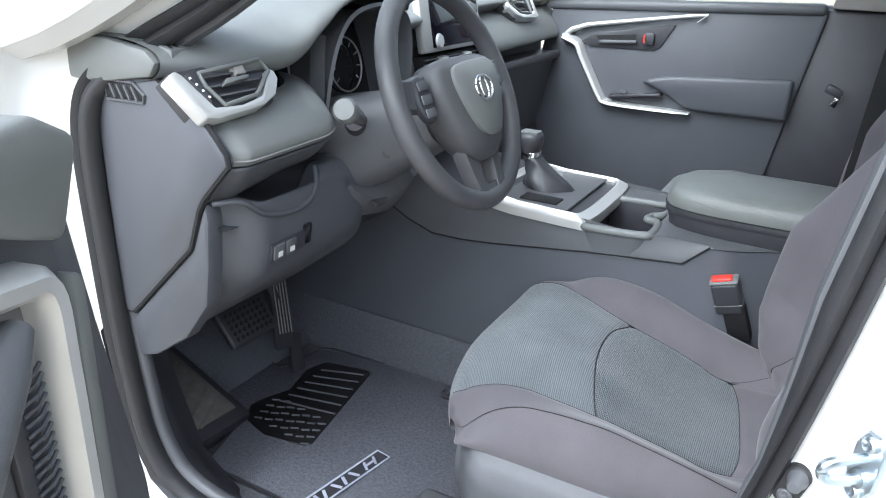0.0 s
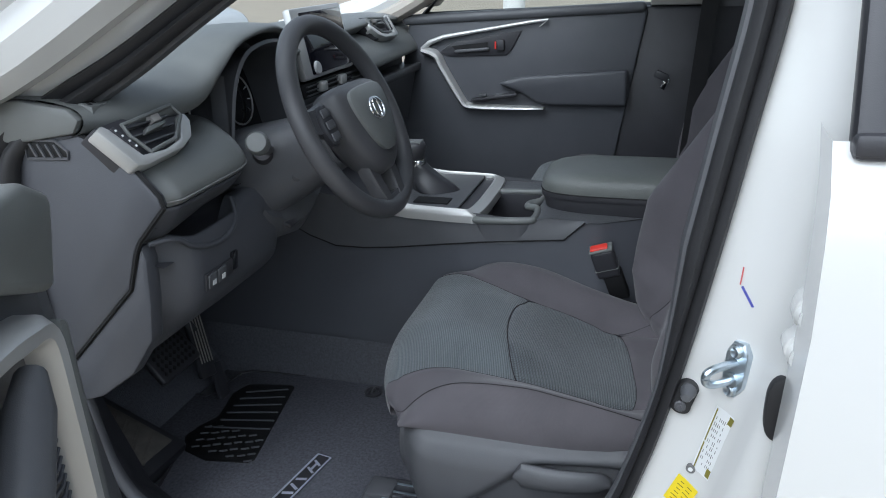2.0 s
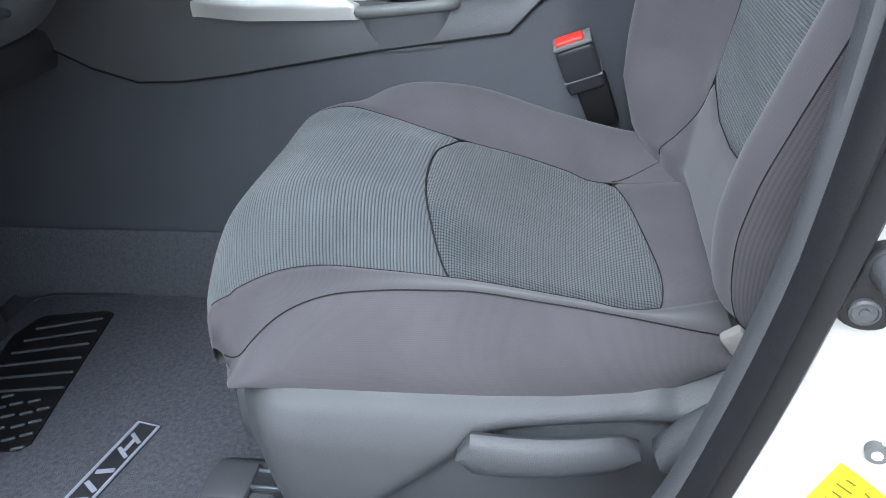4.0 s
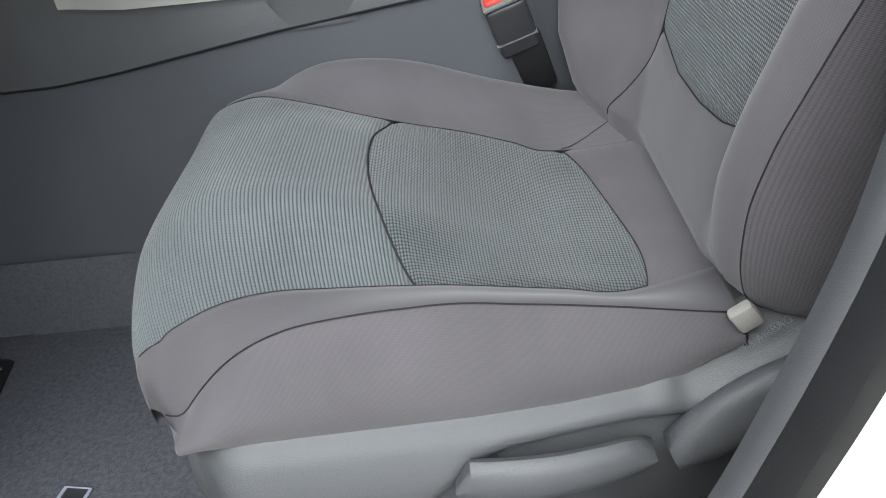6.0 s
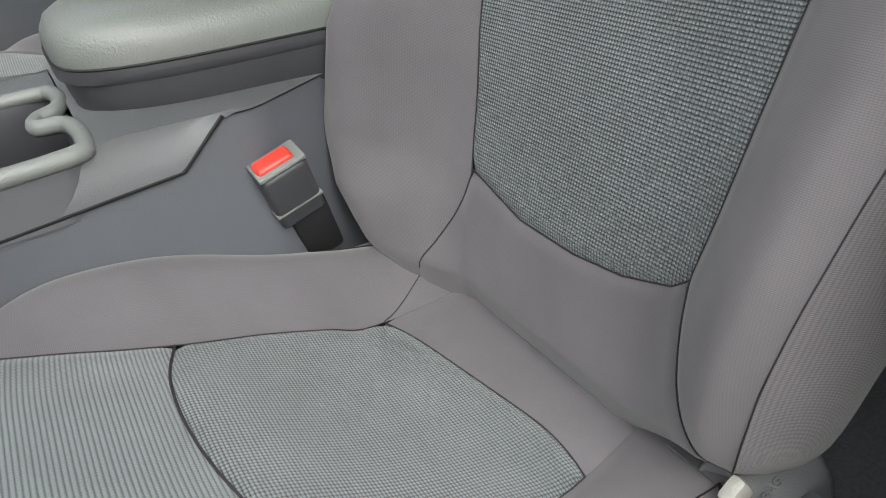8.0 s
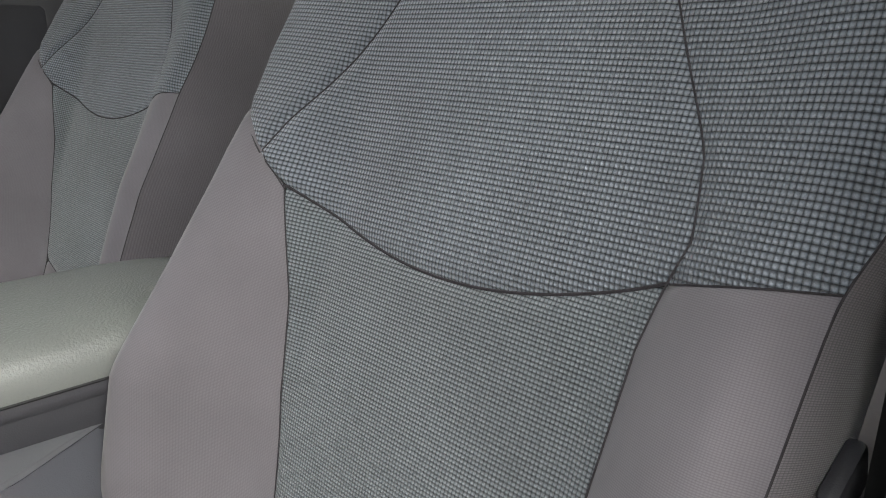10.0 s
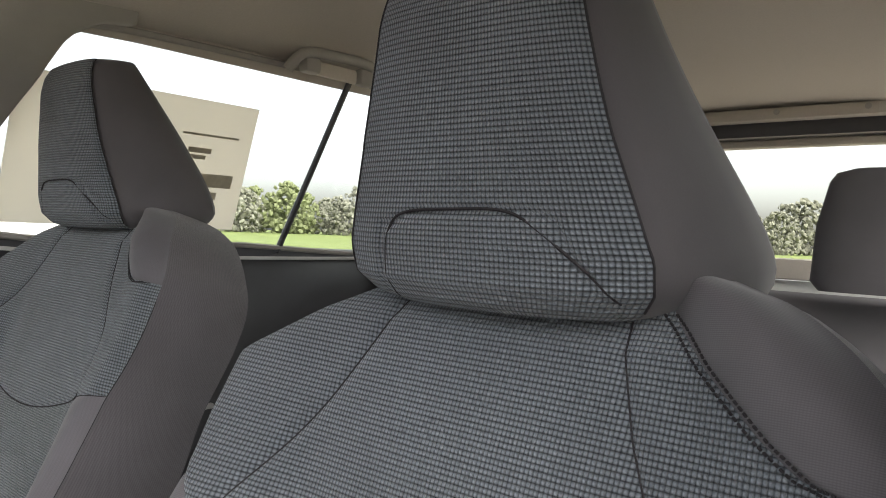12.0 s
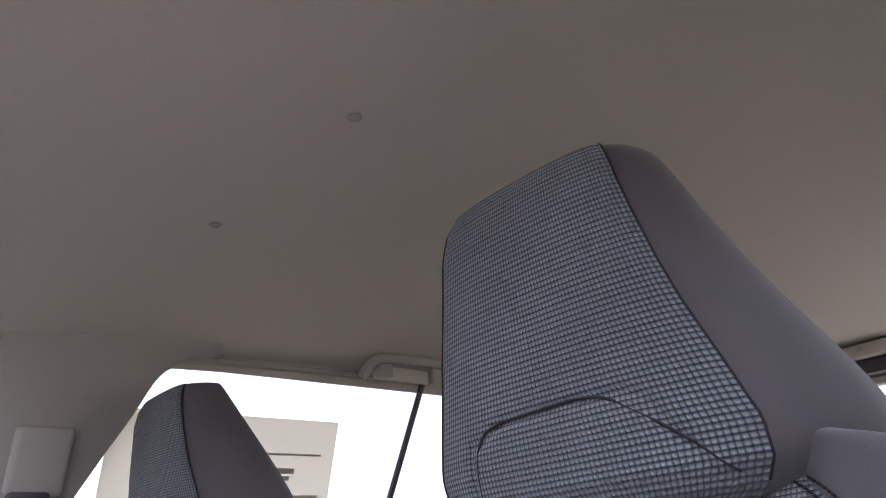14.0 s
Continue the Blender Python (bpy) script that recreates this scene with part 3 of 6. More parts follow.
    def ins_out(s):
        return lerp([-0.15, -0.10, -0.074, -0.046, -0.011, 0.016, 0.061, 0.111, 0.174, 0.247, 0.284, 0.31, 0.357, 0.405, 0.448, 0.497, 0.56], [0.185, 0.172, 0.158, 0.145, 0.132, 0.125, 0.132, 0.137, 0.140, 0.144, 0.152, 0.160, 0.151, 0.127, 0.107, 0.091, 0.080], s)

    def curve_s(w):
        return 0.285 - 0.036 * (1 - w * w)

    def bot_s(w):
        return lerp([-1, -0.85, -0.5, -0.1, 0.4, 1], [0.016, 0.003, -0.010, -0.016, -0.015, 0.004], w)

    back = part("backrest", loft([[tuple(O + D * s + N * o + Vector((0, v, 0))) for o, v in ((-0.06, -half_out(s) * 0.85), (-0.04, 0.0), (-0.06, half_out(s) * 0.85), (-0.12, half_out(s) * 0.8), (-0.135, 0), (-0.12, -half_out(s) * 0.8))]
                                  for s in (-0.10, 0.0, 0.2, 0.4, 0.47, 0.50)]), TWILL, seat, "grey cloth backrest", angle=60)

    def panel(name, lo, hi, left, right, mat, label, nu, nv, seams=(1, 1, 1, 1)):
        def geo(u, v):
            w = v * 2 - 1
            a, b = lo(w), hi(w)
            s = a + (b - a) * u
            l_, r_ = left(s), right(s)
            vv = l_ + (r_ - l_) * v
            return s, vv, a, b, l_, r_

        def fn(u, v):
            s, vv, a, b, l_, r_ = geo(u, v)
            es = [d for d, on in ((s - a, seams[0]), (b - s, seams[1]), (vv - l_, seams[2]), (r_ - vv, seams[3])) if on]
            g = 0.0032 * sum(math.exp(-(abs(e) / 0.0055) ** 2) for e in es)
            return at(s, vv, g)

        def uv(u, v):
            s, vv = geo(u, v)[:2]
            return s, vv
        part(name, patch(fn, nu, nv, uv, flip=True), mat, back, label, angle=80)
    no = lambda s: -ins_out(s)
    panel("back_insert", bot_s, curve_s, no, ins_in, FINE, "dark waffle cloth", 50, 60)
    panel("upper_insert", curve_s, lambda w: S1, no, ins_in, MESH, "dark waffle cloth", 50, 60, (1, 0, 1, 1))
    panel("lumbar_panel", lambda w: S0, bot_s, no, ins_in, TWILL, "plain grey twill", 30, 50, (0, 1, 1, 1))
    # console side: bolster up to a slanting seam, waffle cloth above it
    panel("side_bolster", lambda w: S0, lambda w: lerp([-1, 1], [0.306, 0.352], w), ins_in, half_in, TWILL, "plain grey twill", 64, 26, (0, 1, 1, 0))
    panel("shoulder_insert", lambda w: lerp([-1, 1], [0.306, 0.352], w), lambda w: S1, ins_in, half_in, MESH, "dark waffle cloth", 44, 22, (1, 0, 1, 0))
    # door side: bolster, waffle cloth, and a twill cap over the shoulder
    cap_s = lambda v: lerp([0.09, 0.122, 0.144, 0.181, 0.205, 0.225, 0.27], [0.548, 0.519, 0.495, 0.462, 0.446, 0.441, 0.446], v)
    cap_v = lambda s: lerp([0.441, 0.446, 0.462, 0.495, 0.519, 0.548, 0.56], [0.228, 0.205, 0.181, 0.144, 0.122, 0.100, 0.092], s)
    panel("side_bolster", lambda w: -0.125, lambda w: lerp([-1, 1], [0.300, 0.285], w), lambda s: -half_out(s), no, TWILL, "plain grey twill", 72, 30, (0, 1, 0, 1))
    panel("shoulder_insert", lambda w: lerp([-1, 1], [0.300, 0.285], w), lambda w: 0.444, lambda s: -half_out(s), no, MESH, "dark waffle cloth", 34, 24, (1, 0, 0, 1))
    panel("shoulder_insert", lambda w: 0.444, lambda w: S1, lambda s: -cap_v(s), no, MESH, "dark waffle cloth", 30, 18, (0, 0, 1, 1))
    panel("shoulder_cap", lambda w: 0.4405, lambda w: S1, lambda s: -half_out(s), lambda s: -cap_v(s), TWILL, "plain grey twill cap", 40, 24, (1, 0, 0, 1))
    for sgn in (-1, 1):
        # side wall behind the outer seam, rounded under at the bottom
        def wall(u, v):
            lo = S0 if sgn > 0 else -0.125
            s = lo + (S1 - lo) * u
            o0 = front(s, sgn * half(s, sgn))
            out = (0.030 if sgn > 0 else 0.026) * math.sin(math.pi * min(1, v * 1.02)) ** 0.8 - 0.015 * v
            out *= smooth(lo - 0.02, lo + 0.07, s) * (1.0 if sgn > 0 else lerp([0.02, 0.12], [1.0, 0.35], s))
            return tuple(O + D * s + N * (o0 + (-0.125 - o0) * v) + Vector((0, sgn * (half(s, sgn) + out), 0)))
        part("back_side", patch(wall, 70, 16, lambda u, v: (u * 0.7, v * 0.1), flip=sgn < 0), SIDEKNIT, back, "ribbed grey knit", angle=80)
    part("lobe_underside", patch(lambda u, v: tuple(O + D * (-0.1245 - 0.004 * math.sin(math.pi * v)) + N * (-0.060 - 0.065 * u) + Vector((0, -0.150 - 0.006 * u + 0.13 * v, 0))), 6, 8), TWILL, back, "plain grey twill", angle=80)

    def bthread(name, pts, r=0.0007):
        part(name, tube(pts, r, 5), THREAD, back)
    for sgn, iv in ((1, ins_in), (-1, ins_out)):
        bthread("crease_seam", [at(q, sgn * iv(q), 0.0026) for q in [0.012 - 0.12 * k / 20 for k in range(21)]])
        bthread("side_seam", [at(q, sgn * iv(q), 0.0028) for q in [0.012 + 0.54 * k / 60 for k in range(61)]])
        bthread("outer_seam", [at(q, sgn * half(q, sgn) * 0.999, 0.0003) for q in [(-0.14 if sgn > 0 else -0.118) + (0.68 if sgn > 0 else 0.54) * k / 80 for k in range(81)]], 0.0007)
    # double rows of dotted stitching along the cap
    for off, nm in ((0.0045, "cap_stitch"), (-0.0045, "cap_stitch")):
        row = [(cap_s(q), q + off) for q in [0.112 + 0.135 * k / 44 for k in range(45)]]
        bm = bmesh.new()
        for (a, b), (c, d) in zip(row, row[1:]):
            p0, p1 = Vector(at(a, -b, -0.0003)), Vector(at(a + (c - a) * 0.62, -(b + (d - b) * 0.62), -0.0003))
            rot = (p1 - p0).to_track_quat("X", "Z").to_matrix()
            box(bm, (p0 + p1) / 2, ((p1 - p0).length, 0.0013, 0.0012), rot)
        part(nm, bm, THREAD, back, "dark dotted stitching")
    bthread("bolster_seam", [at(lerp([-1, 1], [0.306, 0.352], w), ins_in(0.306) + (half_in(0.352) - ins_in(0.306)) * (w + 1) / 2, 0.0028) for w in [-1 + k / 10 for k in range(21)]])
    bthread("bolster_seam", [at(lerp([-1, 1], [0.300, 0.285], w), -half_out(0.3) + (half_out(0.3) - ins_out(0.29)) * (w + 1) / 2, 0.0028) for w in [-1 + k / 10 for k in range(21)]])
    bthread("curve_seam", [at(curve_s(w), -ins_out(curve_s(w)) + (ins_in(curve_s(w)) + ins_out(curve_s(w))) * (w + 1) / 2, 0.0030) for w in [-1 + k / 20 for k in range(41)]], 0.0012)
    bthread("lower_seam", [at(bot_s(w), -ins_out(bot_s(w)) + (ins_in(bot_s(w)) + ins_out(bot_s(w))) * (w + 1) / 2, 0.0028) for w in [-1 + k / 20 for k in range(41)]])

    # headrest: an upright wedge, its face sewn to deep side panels
    HB = O + D * 0.52 + N * 0.045 + Vector((0, 0.010, 0))
    HU, HN = Vector((-0.05, 0, 0.9987)), Vector((-0.9987, 0, -0.05))

    def hr_w(h):
        return lerp([-0.022, -0.014, 0.0, 0.02, 0.05, 0.09, 0.12, 0.155, 0.19, 0.204, 0.216, 0.222], [0.096, 0.112, 0.124, 0.125, 0.116, 0.103, 0.095, 0.087, 0.080, 0.076, 0.070, 0.060], h)

    def hr_d(h):
        return lerp([-0.022, -0.01, 0.0, 0.05, 0.10, 0.15, 0.19, 0.212, 0.226], [0.145, 0.176, 0.190, 0.182, 0.162, 0.132, 0.104, 0.082, 0.058], h)

    def hr_o(h):
        """How far the middle of the face stands forward."""
        return lerp([-0.022, -0.014, 0.0, 0.03, 0.12, 0.18, 0.202, 0.215, 0.222], [-0.030, -0.014, -0.003, 0.0, 0.0, -0.002, -0.007, -0.014, -0.026], h)

    def hr_c(h):
        return lerp([0.0, 0.10, 0.25], [0.027, 0.015, 0.007], h)

    def ring(h):
        wf, f, d, c = hr_w(h), hr_o(h), hr_d(h), hr_c(h)
        out = [(k * wf, f - c * k ** 3 - 0.002) for k in (0.0, 0.35, 0.65, 0.88, 1.0)]
        out += [(wf * 1.03 + 0.006, f - c - 0.14 * d), (wf * 1.08 + 0.008 + 0.020 * smooth(0.2, 0.0, h), f - c - 0.42 * d), (wf * 1.08 + 0.008 + 0.022 * smooth(0.2, 0.0, h), f - c - 0.70 * d),
                (wf * 0.94, f - 0.93 * d), (wf * 0.72, f - d), (wf * 0.35, f - d * 1.01), (0, f - d * 1.01)]
        pts = out + [(-v, o) for v, o in reversed(out[1:-1])]
        return [tuple(HB + HU * h + HN * o + Vector((0, v, 0))) for v, o in pts]
    hs = [-0.022, -0.019, -0.012, 0.0, 0.02, 0.05, 0.08, 0.11, 0.14, 0.165, 0.185, 0.198, 0.207, 0.214, 0.219, 0.222]
    hr = part("headrest", loft([ring(h) for h in hs]), TWILL, seat, "grey twill headrest sides", angle=70)
    sub = hr.modifiers.new("round", "SUBSURF")
    sub.levels = sub.render_levels = 1

    def hface(u, v):
        h, w = -0.020 + 0.240 * u, v * 2 - 1
        y = w * hr_w(h)
        top = 0.048 - 0.010 * smooth(0.03, 0.075, abs(y + 0.012)) ** 2
        inside = min(top - h, 0.070 + 0.55 * max(0.0, 0.045 - h) * (1 if y < 0 else 0.2) - abs(y))
        g = 0.0028 * math.exp(-(inside / 0.0032) ** 2) + 0.003 * math.exp(-((1 - abs(w)) * 0.11 / 0.005) ** 2)
        return tuple(HB + HU * h + HN * (hr_o(h) - hr_c(h) * abs(w) ** 3 + 0.003 - g) + Vector((0, y * 1.002, 0)))
    part("headrest_face", patch(hface, 92, 80, lambda u, v: (u * 0.25, v * 0.23), flip=True), MESH, hr, "dark waffle cloth", angle=80)
    pad_line = spline([(0, y, h) for h, y in ((-0.015, 0.068), (0.012, 0.067), (0.034, 0.062), (0.046, 0.046), (0.049, 0.0), (0.048, -0.040), (0.036, -0.063), (0.012, -0.092), (-0.006, -0.106))], 6)
    part("pad_seam", tube([tuple(HB + HU * p.z + HN * (hr_o(p.z) - hr_c(p.z) * (abs(p.y) / hr_w(p.z)) ** 3 + 0.0022) + Vector((0, p.y, 0))) for p in pad_line], 0.0011, 5), THREAD, hr)
    for sgn in (1, -1):
        part("face_seam", tube([tuple(HB + HU * h + HN * (hr_o(h) - hr_c(h) + 0.0005) + Vector((0, sgn * hr_w(h) * 1.004, 0))) for h in [-0.012 + 0.230 * k / 40 for k in range(41)]], 0.0009, 5), THREAD, hr)
    for sgn in (1, -1):
        part("post", lathe([(0.006, -0.06), (0.006, 0.03)], tuple(O + D * 0.50 + N * -0.04 + Vector((0, sgn * 0.06, 0))), tuple(D), 10), CHROME, hr, "chrome post")
        part("guide", lathe([(0.014, -0.02), (0.014, 0.004), (0.010, 0.008)], tuple(O + D * 0.495 + N * -0.04 + Vector((0, sgn * 0.06, 0))), tuple(D), 12), BLACK, hr, "black plastic guide")
    return seat


driver_seat = build_seat()
passenger_seat = copy_thing(driver_seat, pose(-0.25 + 0.085, YC + 0.815, 0.47 + 0.037))
tagged(driver_seat, "dark grey cloth driver's seat with waffle-woven insert beside the door opening")
tagged(passenger_seat, "dark grey cloth passenger seat with waffle-woven insert beside the console")


# ---- the car's shell ----
body = thing("car_body", "white painted car body with the driver's door open", "car body", kind="structure")


def side_y(z, base=0.72):
    return base - max(0.0, z - 1.27) * 0.34


def lean(bm, sgn=1):
    for v in bm.verts:
        v.co.y -= sgn * max(0.0, v.co.z - 1.27) * 0.34
    return bm


# driver's door aperture, front top round to the front again
RIM = [(-0.20, 1.575), (-0.42, 1.49), (-0.58, 1.395), (-0.726, 1.304), (-0.888, 1.215), (-0.942, 1.135), (-0.945, 0.926), (-0.934, 0.743), (-0.905, 0.595), (-0.83, 0.516),
       (-0.65, 0.488), (-0.35, 0.488), (-0.17, 0.535), (-0.085, 0.66), (-0.045, 0.772), (-0.012, 0.91), (0.014, 1.05), (0.042, 1.22), (0.066, 1.37), (0.070, 1.50), (0.02, 1.575)]


def rim_y(x, z):
    return lerp([-0.95, -0.80, 0.0, 0.1], [-0.785, -0.775, -0.728, -0.722], x) + max(0.0, z - 1.15) * lerp([-0.5, 0.0], [0.22, 0.09], x)


rim = spline([(x, rim_y(x, z), z) for x, z in RIM], 6, True)
mid_rim = sum(rim, Vector()) / len(rim)


def offset_rim(radial, dy, inner=1.0):
    """The aperture's line moved outwards; inner shrinks what stands into the opening."""
    out = []
    n = len(rim)
    for i, p in enumerate(rim):
        t = rim[(i + 1) % n] - rim[i - 1]
        nr = Vector((t.z, 0, -t.x)).normalized()
        if nr.dot(p - mid_rim) < 0:
            nr = -nr
        slim = lerp([-0.22, -0.08], [1.0, lerp([0.88, 1.08], [0.22, 0.85], p.z)], p.x) if p.z < 1.2 else (lerp([1.2, 1.34], [1.0, 0.6], p.z) if p.x < -0.2 else 0.85)
        out.append(p + nr * (radial * slim if radial < 0 else radial) + Vector((0, dy, 0)))
    return out


def rim_sweep(profile):
    rings = [offset_rim(r, d) for r, d in profile]
    bm = bmesh.new()
    g = [[bm.verts.new(p) for p in r] for r in rings]
    n = len(rim)
    for a, b in zip(g, g[1:]):
        for j in range(n):
            bm.faces.new((a[j], a[(j + 1) % n], b[(j + 1) % n], b[j]))
    bmesh.ops.recalc_face_normals(bm, faces=bm.faces)
    return bm


JAMB = [(0.004, 0.02), (0.012, 0.002), (0.030, -0.002), (0.050, -0.010), (0.066, -0.019), (0.082, -0.033), (0.092, -0.050), (0.098, -0.070), (0.106, -0.082), (0.122, -0.088), (0.146, -0.093), (0.156, -0.105), (0.160, -0.140)]
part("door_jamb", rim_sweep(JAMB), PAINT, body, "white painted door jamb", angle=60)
part("door_seal", rim_sweep([(-0.020, 0.014), (-0.026, 0.000), (-0.022, -0.012), (-0.012, -0.017), (-0.002, -0.012), (0.000, -0.004), (0.005, -0.010), (0.012, -0.014), (0.016, -0.008), (0.014, 0.004), (0.006, 0.012)]), RUBBER, body, "black rubber door seal", angle=60)
part("jamb_trim", rim_sweep([(-0.018, 0.010), (-0.030, 0.012), (-0.034, 0.022), (-0.028, 0.032)]), PLASTIC, body, "dark inner trim along the door seal", angle=60)

# shell panels that close the car
part("floor_pan", rbox((0.40, 0, 0.440), (3.3, 1.58, 0.03), 0.004), FLOORCARPET, body, "dark carpeted floor")
part("firewall", rbox((-1.30, 0, 0.80), (0.03, 1.60, 0.86), 0.004), FLOORCARPET, body)
part("toe_board", rbox((-1.19, 0, 0.585), (0.03, 1.55, 0.36), 0.004, m=Matrix.Rotation(radians(-42), 3, "Y")), FLOORCARPET, body, "dark carpeted toe board")
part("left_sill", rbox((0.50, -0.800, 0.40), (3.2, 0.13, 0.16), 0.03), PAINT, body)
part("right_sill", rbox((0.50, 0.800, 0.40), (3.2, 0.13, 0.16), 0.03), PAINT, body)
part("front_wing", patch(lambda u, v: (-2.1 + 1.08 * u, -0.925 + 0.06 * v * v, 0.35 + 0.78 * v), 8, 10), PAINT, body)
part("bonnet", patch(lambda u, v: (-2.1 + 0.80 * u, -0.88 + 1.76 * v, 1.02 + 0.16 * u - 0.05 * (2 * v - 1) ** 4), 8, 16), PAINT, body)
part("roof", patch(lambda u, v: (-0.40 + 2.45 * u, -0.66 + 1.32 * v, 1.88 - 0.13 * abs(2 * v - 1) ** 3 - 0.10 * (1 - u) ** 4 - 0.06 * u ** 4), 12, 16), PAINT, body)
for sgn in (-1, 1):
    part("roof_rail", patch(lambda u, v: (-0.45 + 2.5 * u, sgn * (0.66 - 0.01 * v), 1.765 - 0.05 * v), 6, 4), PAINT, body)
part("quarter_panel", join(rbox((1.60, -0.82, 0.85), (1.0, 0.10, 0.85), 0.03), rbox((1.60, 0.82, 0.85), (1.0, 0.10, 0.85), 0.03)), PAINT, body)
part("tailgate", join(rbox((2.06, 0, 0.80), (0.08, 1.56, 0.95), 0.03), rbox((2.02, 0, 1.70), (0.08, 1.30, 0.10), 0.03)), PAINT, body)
part("windscreen", patch(lambda u, v: (-1.27 + 0.88 * u - 0.06 * (1 - (2 * v - 1) ** 2), (-0.72 + 1.44 * v) * (1 - 0.12 * u), 1.235 + 0.40 * u), 8, 12), GLASS, body, "clear windscreen").visible_shadow = False
part("tail_window", patch(lambda u, v: (2.06 - 0.10 * u, -0.60 + 1.20 * v, 1.30 + 0.345 * u), 2, 4), TINTED, body).visible_shadow = False
for sgn in (-1, 1):
    base = [Vector((-1.28, sgn * 0.775, 1.17)), Vector((-0.90, sgn * 0.755, 1.26)), Vector((-0.60, sgn * 0.715, 1.42)), Vector((-0.36, sgn * 0.67, 1.55)), Vector((-0.10, sgn * 0.63, 1.67))]
    part("a_pillar_trim", tube(spline([p + Vector((0.0, -sgn * 0.055, -0.012)) for p in base], 6), 0.034, 10, flat=0.8), BEIGE, body, "light beige pillar trim")
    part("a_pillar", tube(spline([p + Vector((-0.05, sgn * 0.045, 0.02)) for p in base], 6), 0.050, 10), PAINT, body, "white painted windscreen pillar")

# left rear door, shut
left_rear = thing("rear_door", "closed white rear car door with dark window glass", "car door", kind="structure")


def skin(u, v):
    z = 0.36 + 0.885 * v
    x0 = lerp([0.36, 0.84, 1.07, 1.25], [0.086, 0.094, 0.106, 0.106], z)
    x = x0 + (1.12 - x0) * u
    return x, -0.885 - 0.030 * math.sin(math.pi * min(1, v * 0.9)) + 0.030 * smooth(0.93, 1.0, v), z


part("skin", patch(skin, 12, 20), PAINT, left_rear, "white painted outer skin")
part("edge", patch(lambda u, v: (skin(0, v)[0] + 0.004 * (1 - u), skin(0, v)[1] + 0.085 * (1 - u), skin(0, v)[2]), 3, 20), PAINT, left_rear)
part("window_frame", lean(join(rbox((0.145, -0.868, 1.44), (0.05, 0.03, 0.42), 0.008), rbox((0.62, -0.872, 1.245), (1.0, 0.025, 0.022), 0.006), rbox((0.62, -0.868, 1.66), (1.0, 0.03, 0.04), 0.008)), -1), BLACK, left_rear, "black window frame")
part("window_pane", lean(rbox((0.64, -0.862, 1.45), (0.98, 0.005, 0.41), 0.001), -1), TINTED, left_rear, "dark tinted glass").visible_shadow = False
part("inner_trim", rbox((0.64, -0.760, 0.90), (0.95, 0.05, 0.76), 0.02), PLASTIC, left_rear)

# fittings on the driver-side pillar


def jamb_y(x, z):
    """The outer face of the rear door jamb at x, z."""
    best = min(rim, key=lambda p: (p.x - x) ** 2 + (p.z - z) ** 2 if p.x > -0.2 else 9)
    r = math.hypot(best.x - x, best.z - z)
    return best.y + lerp([a for a, b in JAMB], [b for a, b in JAMB], r)


striker = thing("door_striker", "zinc-plated steel door striker bolted to the white pillar", "door striker", at=(0.06, -0.76, 0.94))
SN, ST_ = Vector((-0.74, -0.67, 0.0)), Vector((0.67, -0.74, 0.0))
SC = Vector((0.066, -0.750, 0.940))


def on_plate(a, b, h):
    """A point of the striker: a along the plate, b up, h off it."""
    return tuple(SC + ST_ * a + Vector((0.06, 0, 1)) * b + SN * h)


hexa = [(-0.008, 0.036), (0.007, 0.037), (0.016, 0.024), (0.017, -0.018), (0.006, -0.036), (-0.009, -0.037), (-0.016, -0.022), (-0.016, 0.020)]
part("plate", loft([[on_plate(a * k, b * k, h) for a, b in hexa] for k, h in ((1.0, -0.012), (1.0, 0.004), (0.93, 0.006))]), ZINC, striker, "bright plated base plate")
part("loop", tube(spline([on_plate(0.000, 0.010, 0.0), on_plate(-0.001, 0.010, 0.020), on_plate(-0.002, 0.009, 0.038), on_plate(-0.003, 0.004, 0.047), on_plate(-0.003, -0.006, 0.046), on_plate(-0.002, -0.012, 0.036), on_plate(0.0, -0.013, 0.020), on_plate(0.0, -0.013, 0.0)], 6), 0.0052, 10), ZINC, striker, "bright steel loop")
part("washer", loft([[on_plate(r * math.cos(a), -0.013 + r * math.sin(a), h) for a in [2 * math.pi * k / 14 for k in range(14)]] for r, h in ((0.010, 0.004), (0.010, 0.010), (0.006, 0.011))]), ZINC, striker)
for dz in (0.025, -0.027):
    part("bolt", loft([[on_plate(r * math.cos(a), dz + r * math.sin(a), h) for a in [2 * math.pi * k / 12 for k in range(12)]] for r, h in ((0.0085, 0.004), (0.0085, 0.009), (0.006, 0.011), (0.003, 0.009))]), ZINC, striker)


def decal(name, label, cat, x, z, w, h, rot, mat, bars=()):
    """A thin sticker laid on the curved door jamb, with printed bars."""
    d = thing(name, label, cat, at=(x, jamb_y(x, z), z))
    c, s_ = math.cos(radians(rot)), math.sin(radians(rot))

    def sheet(cx, cz, ww, hh, lift):
        def fn(u, v):
            a, b = cx + (u - 0.5) * ww, cz + (v - 0.5) * hh
            px, pz = x + a * c + b * s_, z - a * s_ + b * c
            return px, jamb_y(px, pz) - lift, pz
        return fn
    n = max(2, int(w / 0.008))
    part("sheet", patch(sheet(0, 0, w, h, 0.0012), n, max(2, int(h / 0.012))), mat, d)
    for bx, bz, bw, bh, bm_ in bars:
        part("print_bar", patch(sheet(bx * w, bz * h, bw * w, bh * h, 0.0022), 1, 2), bm_, d)
    return d


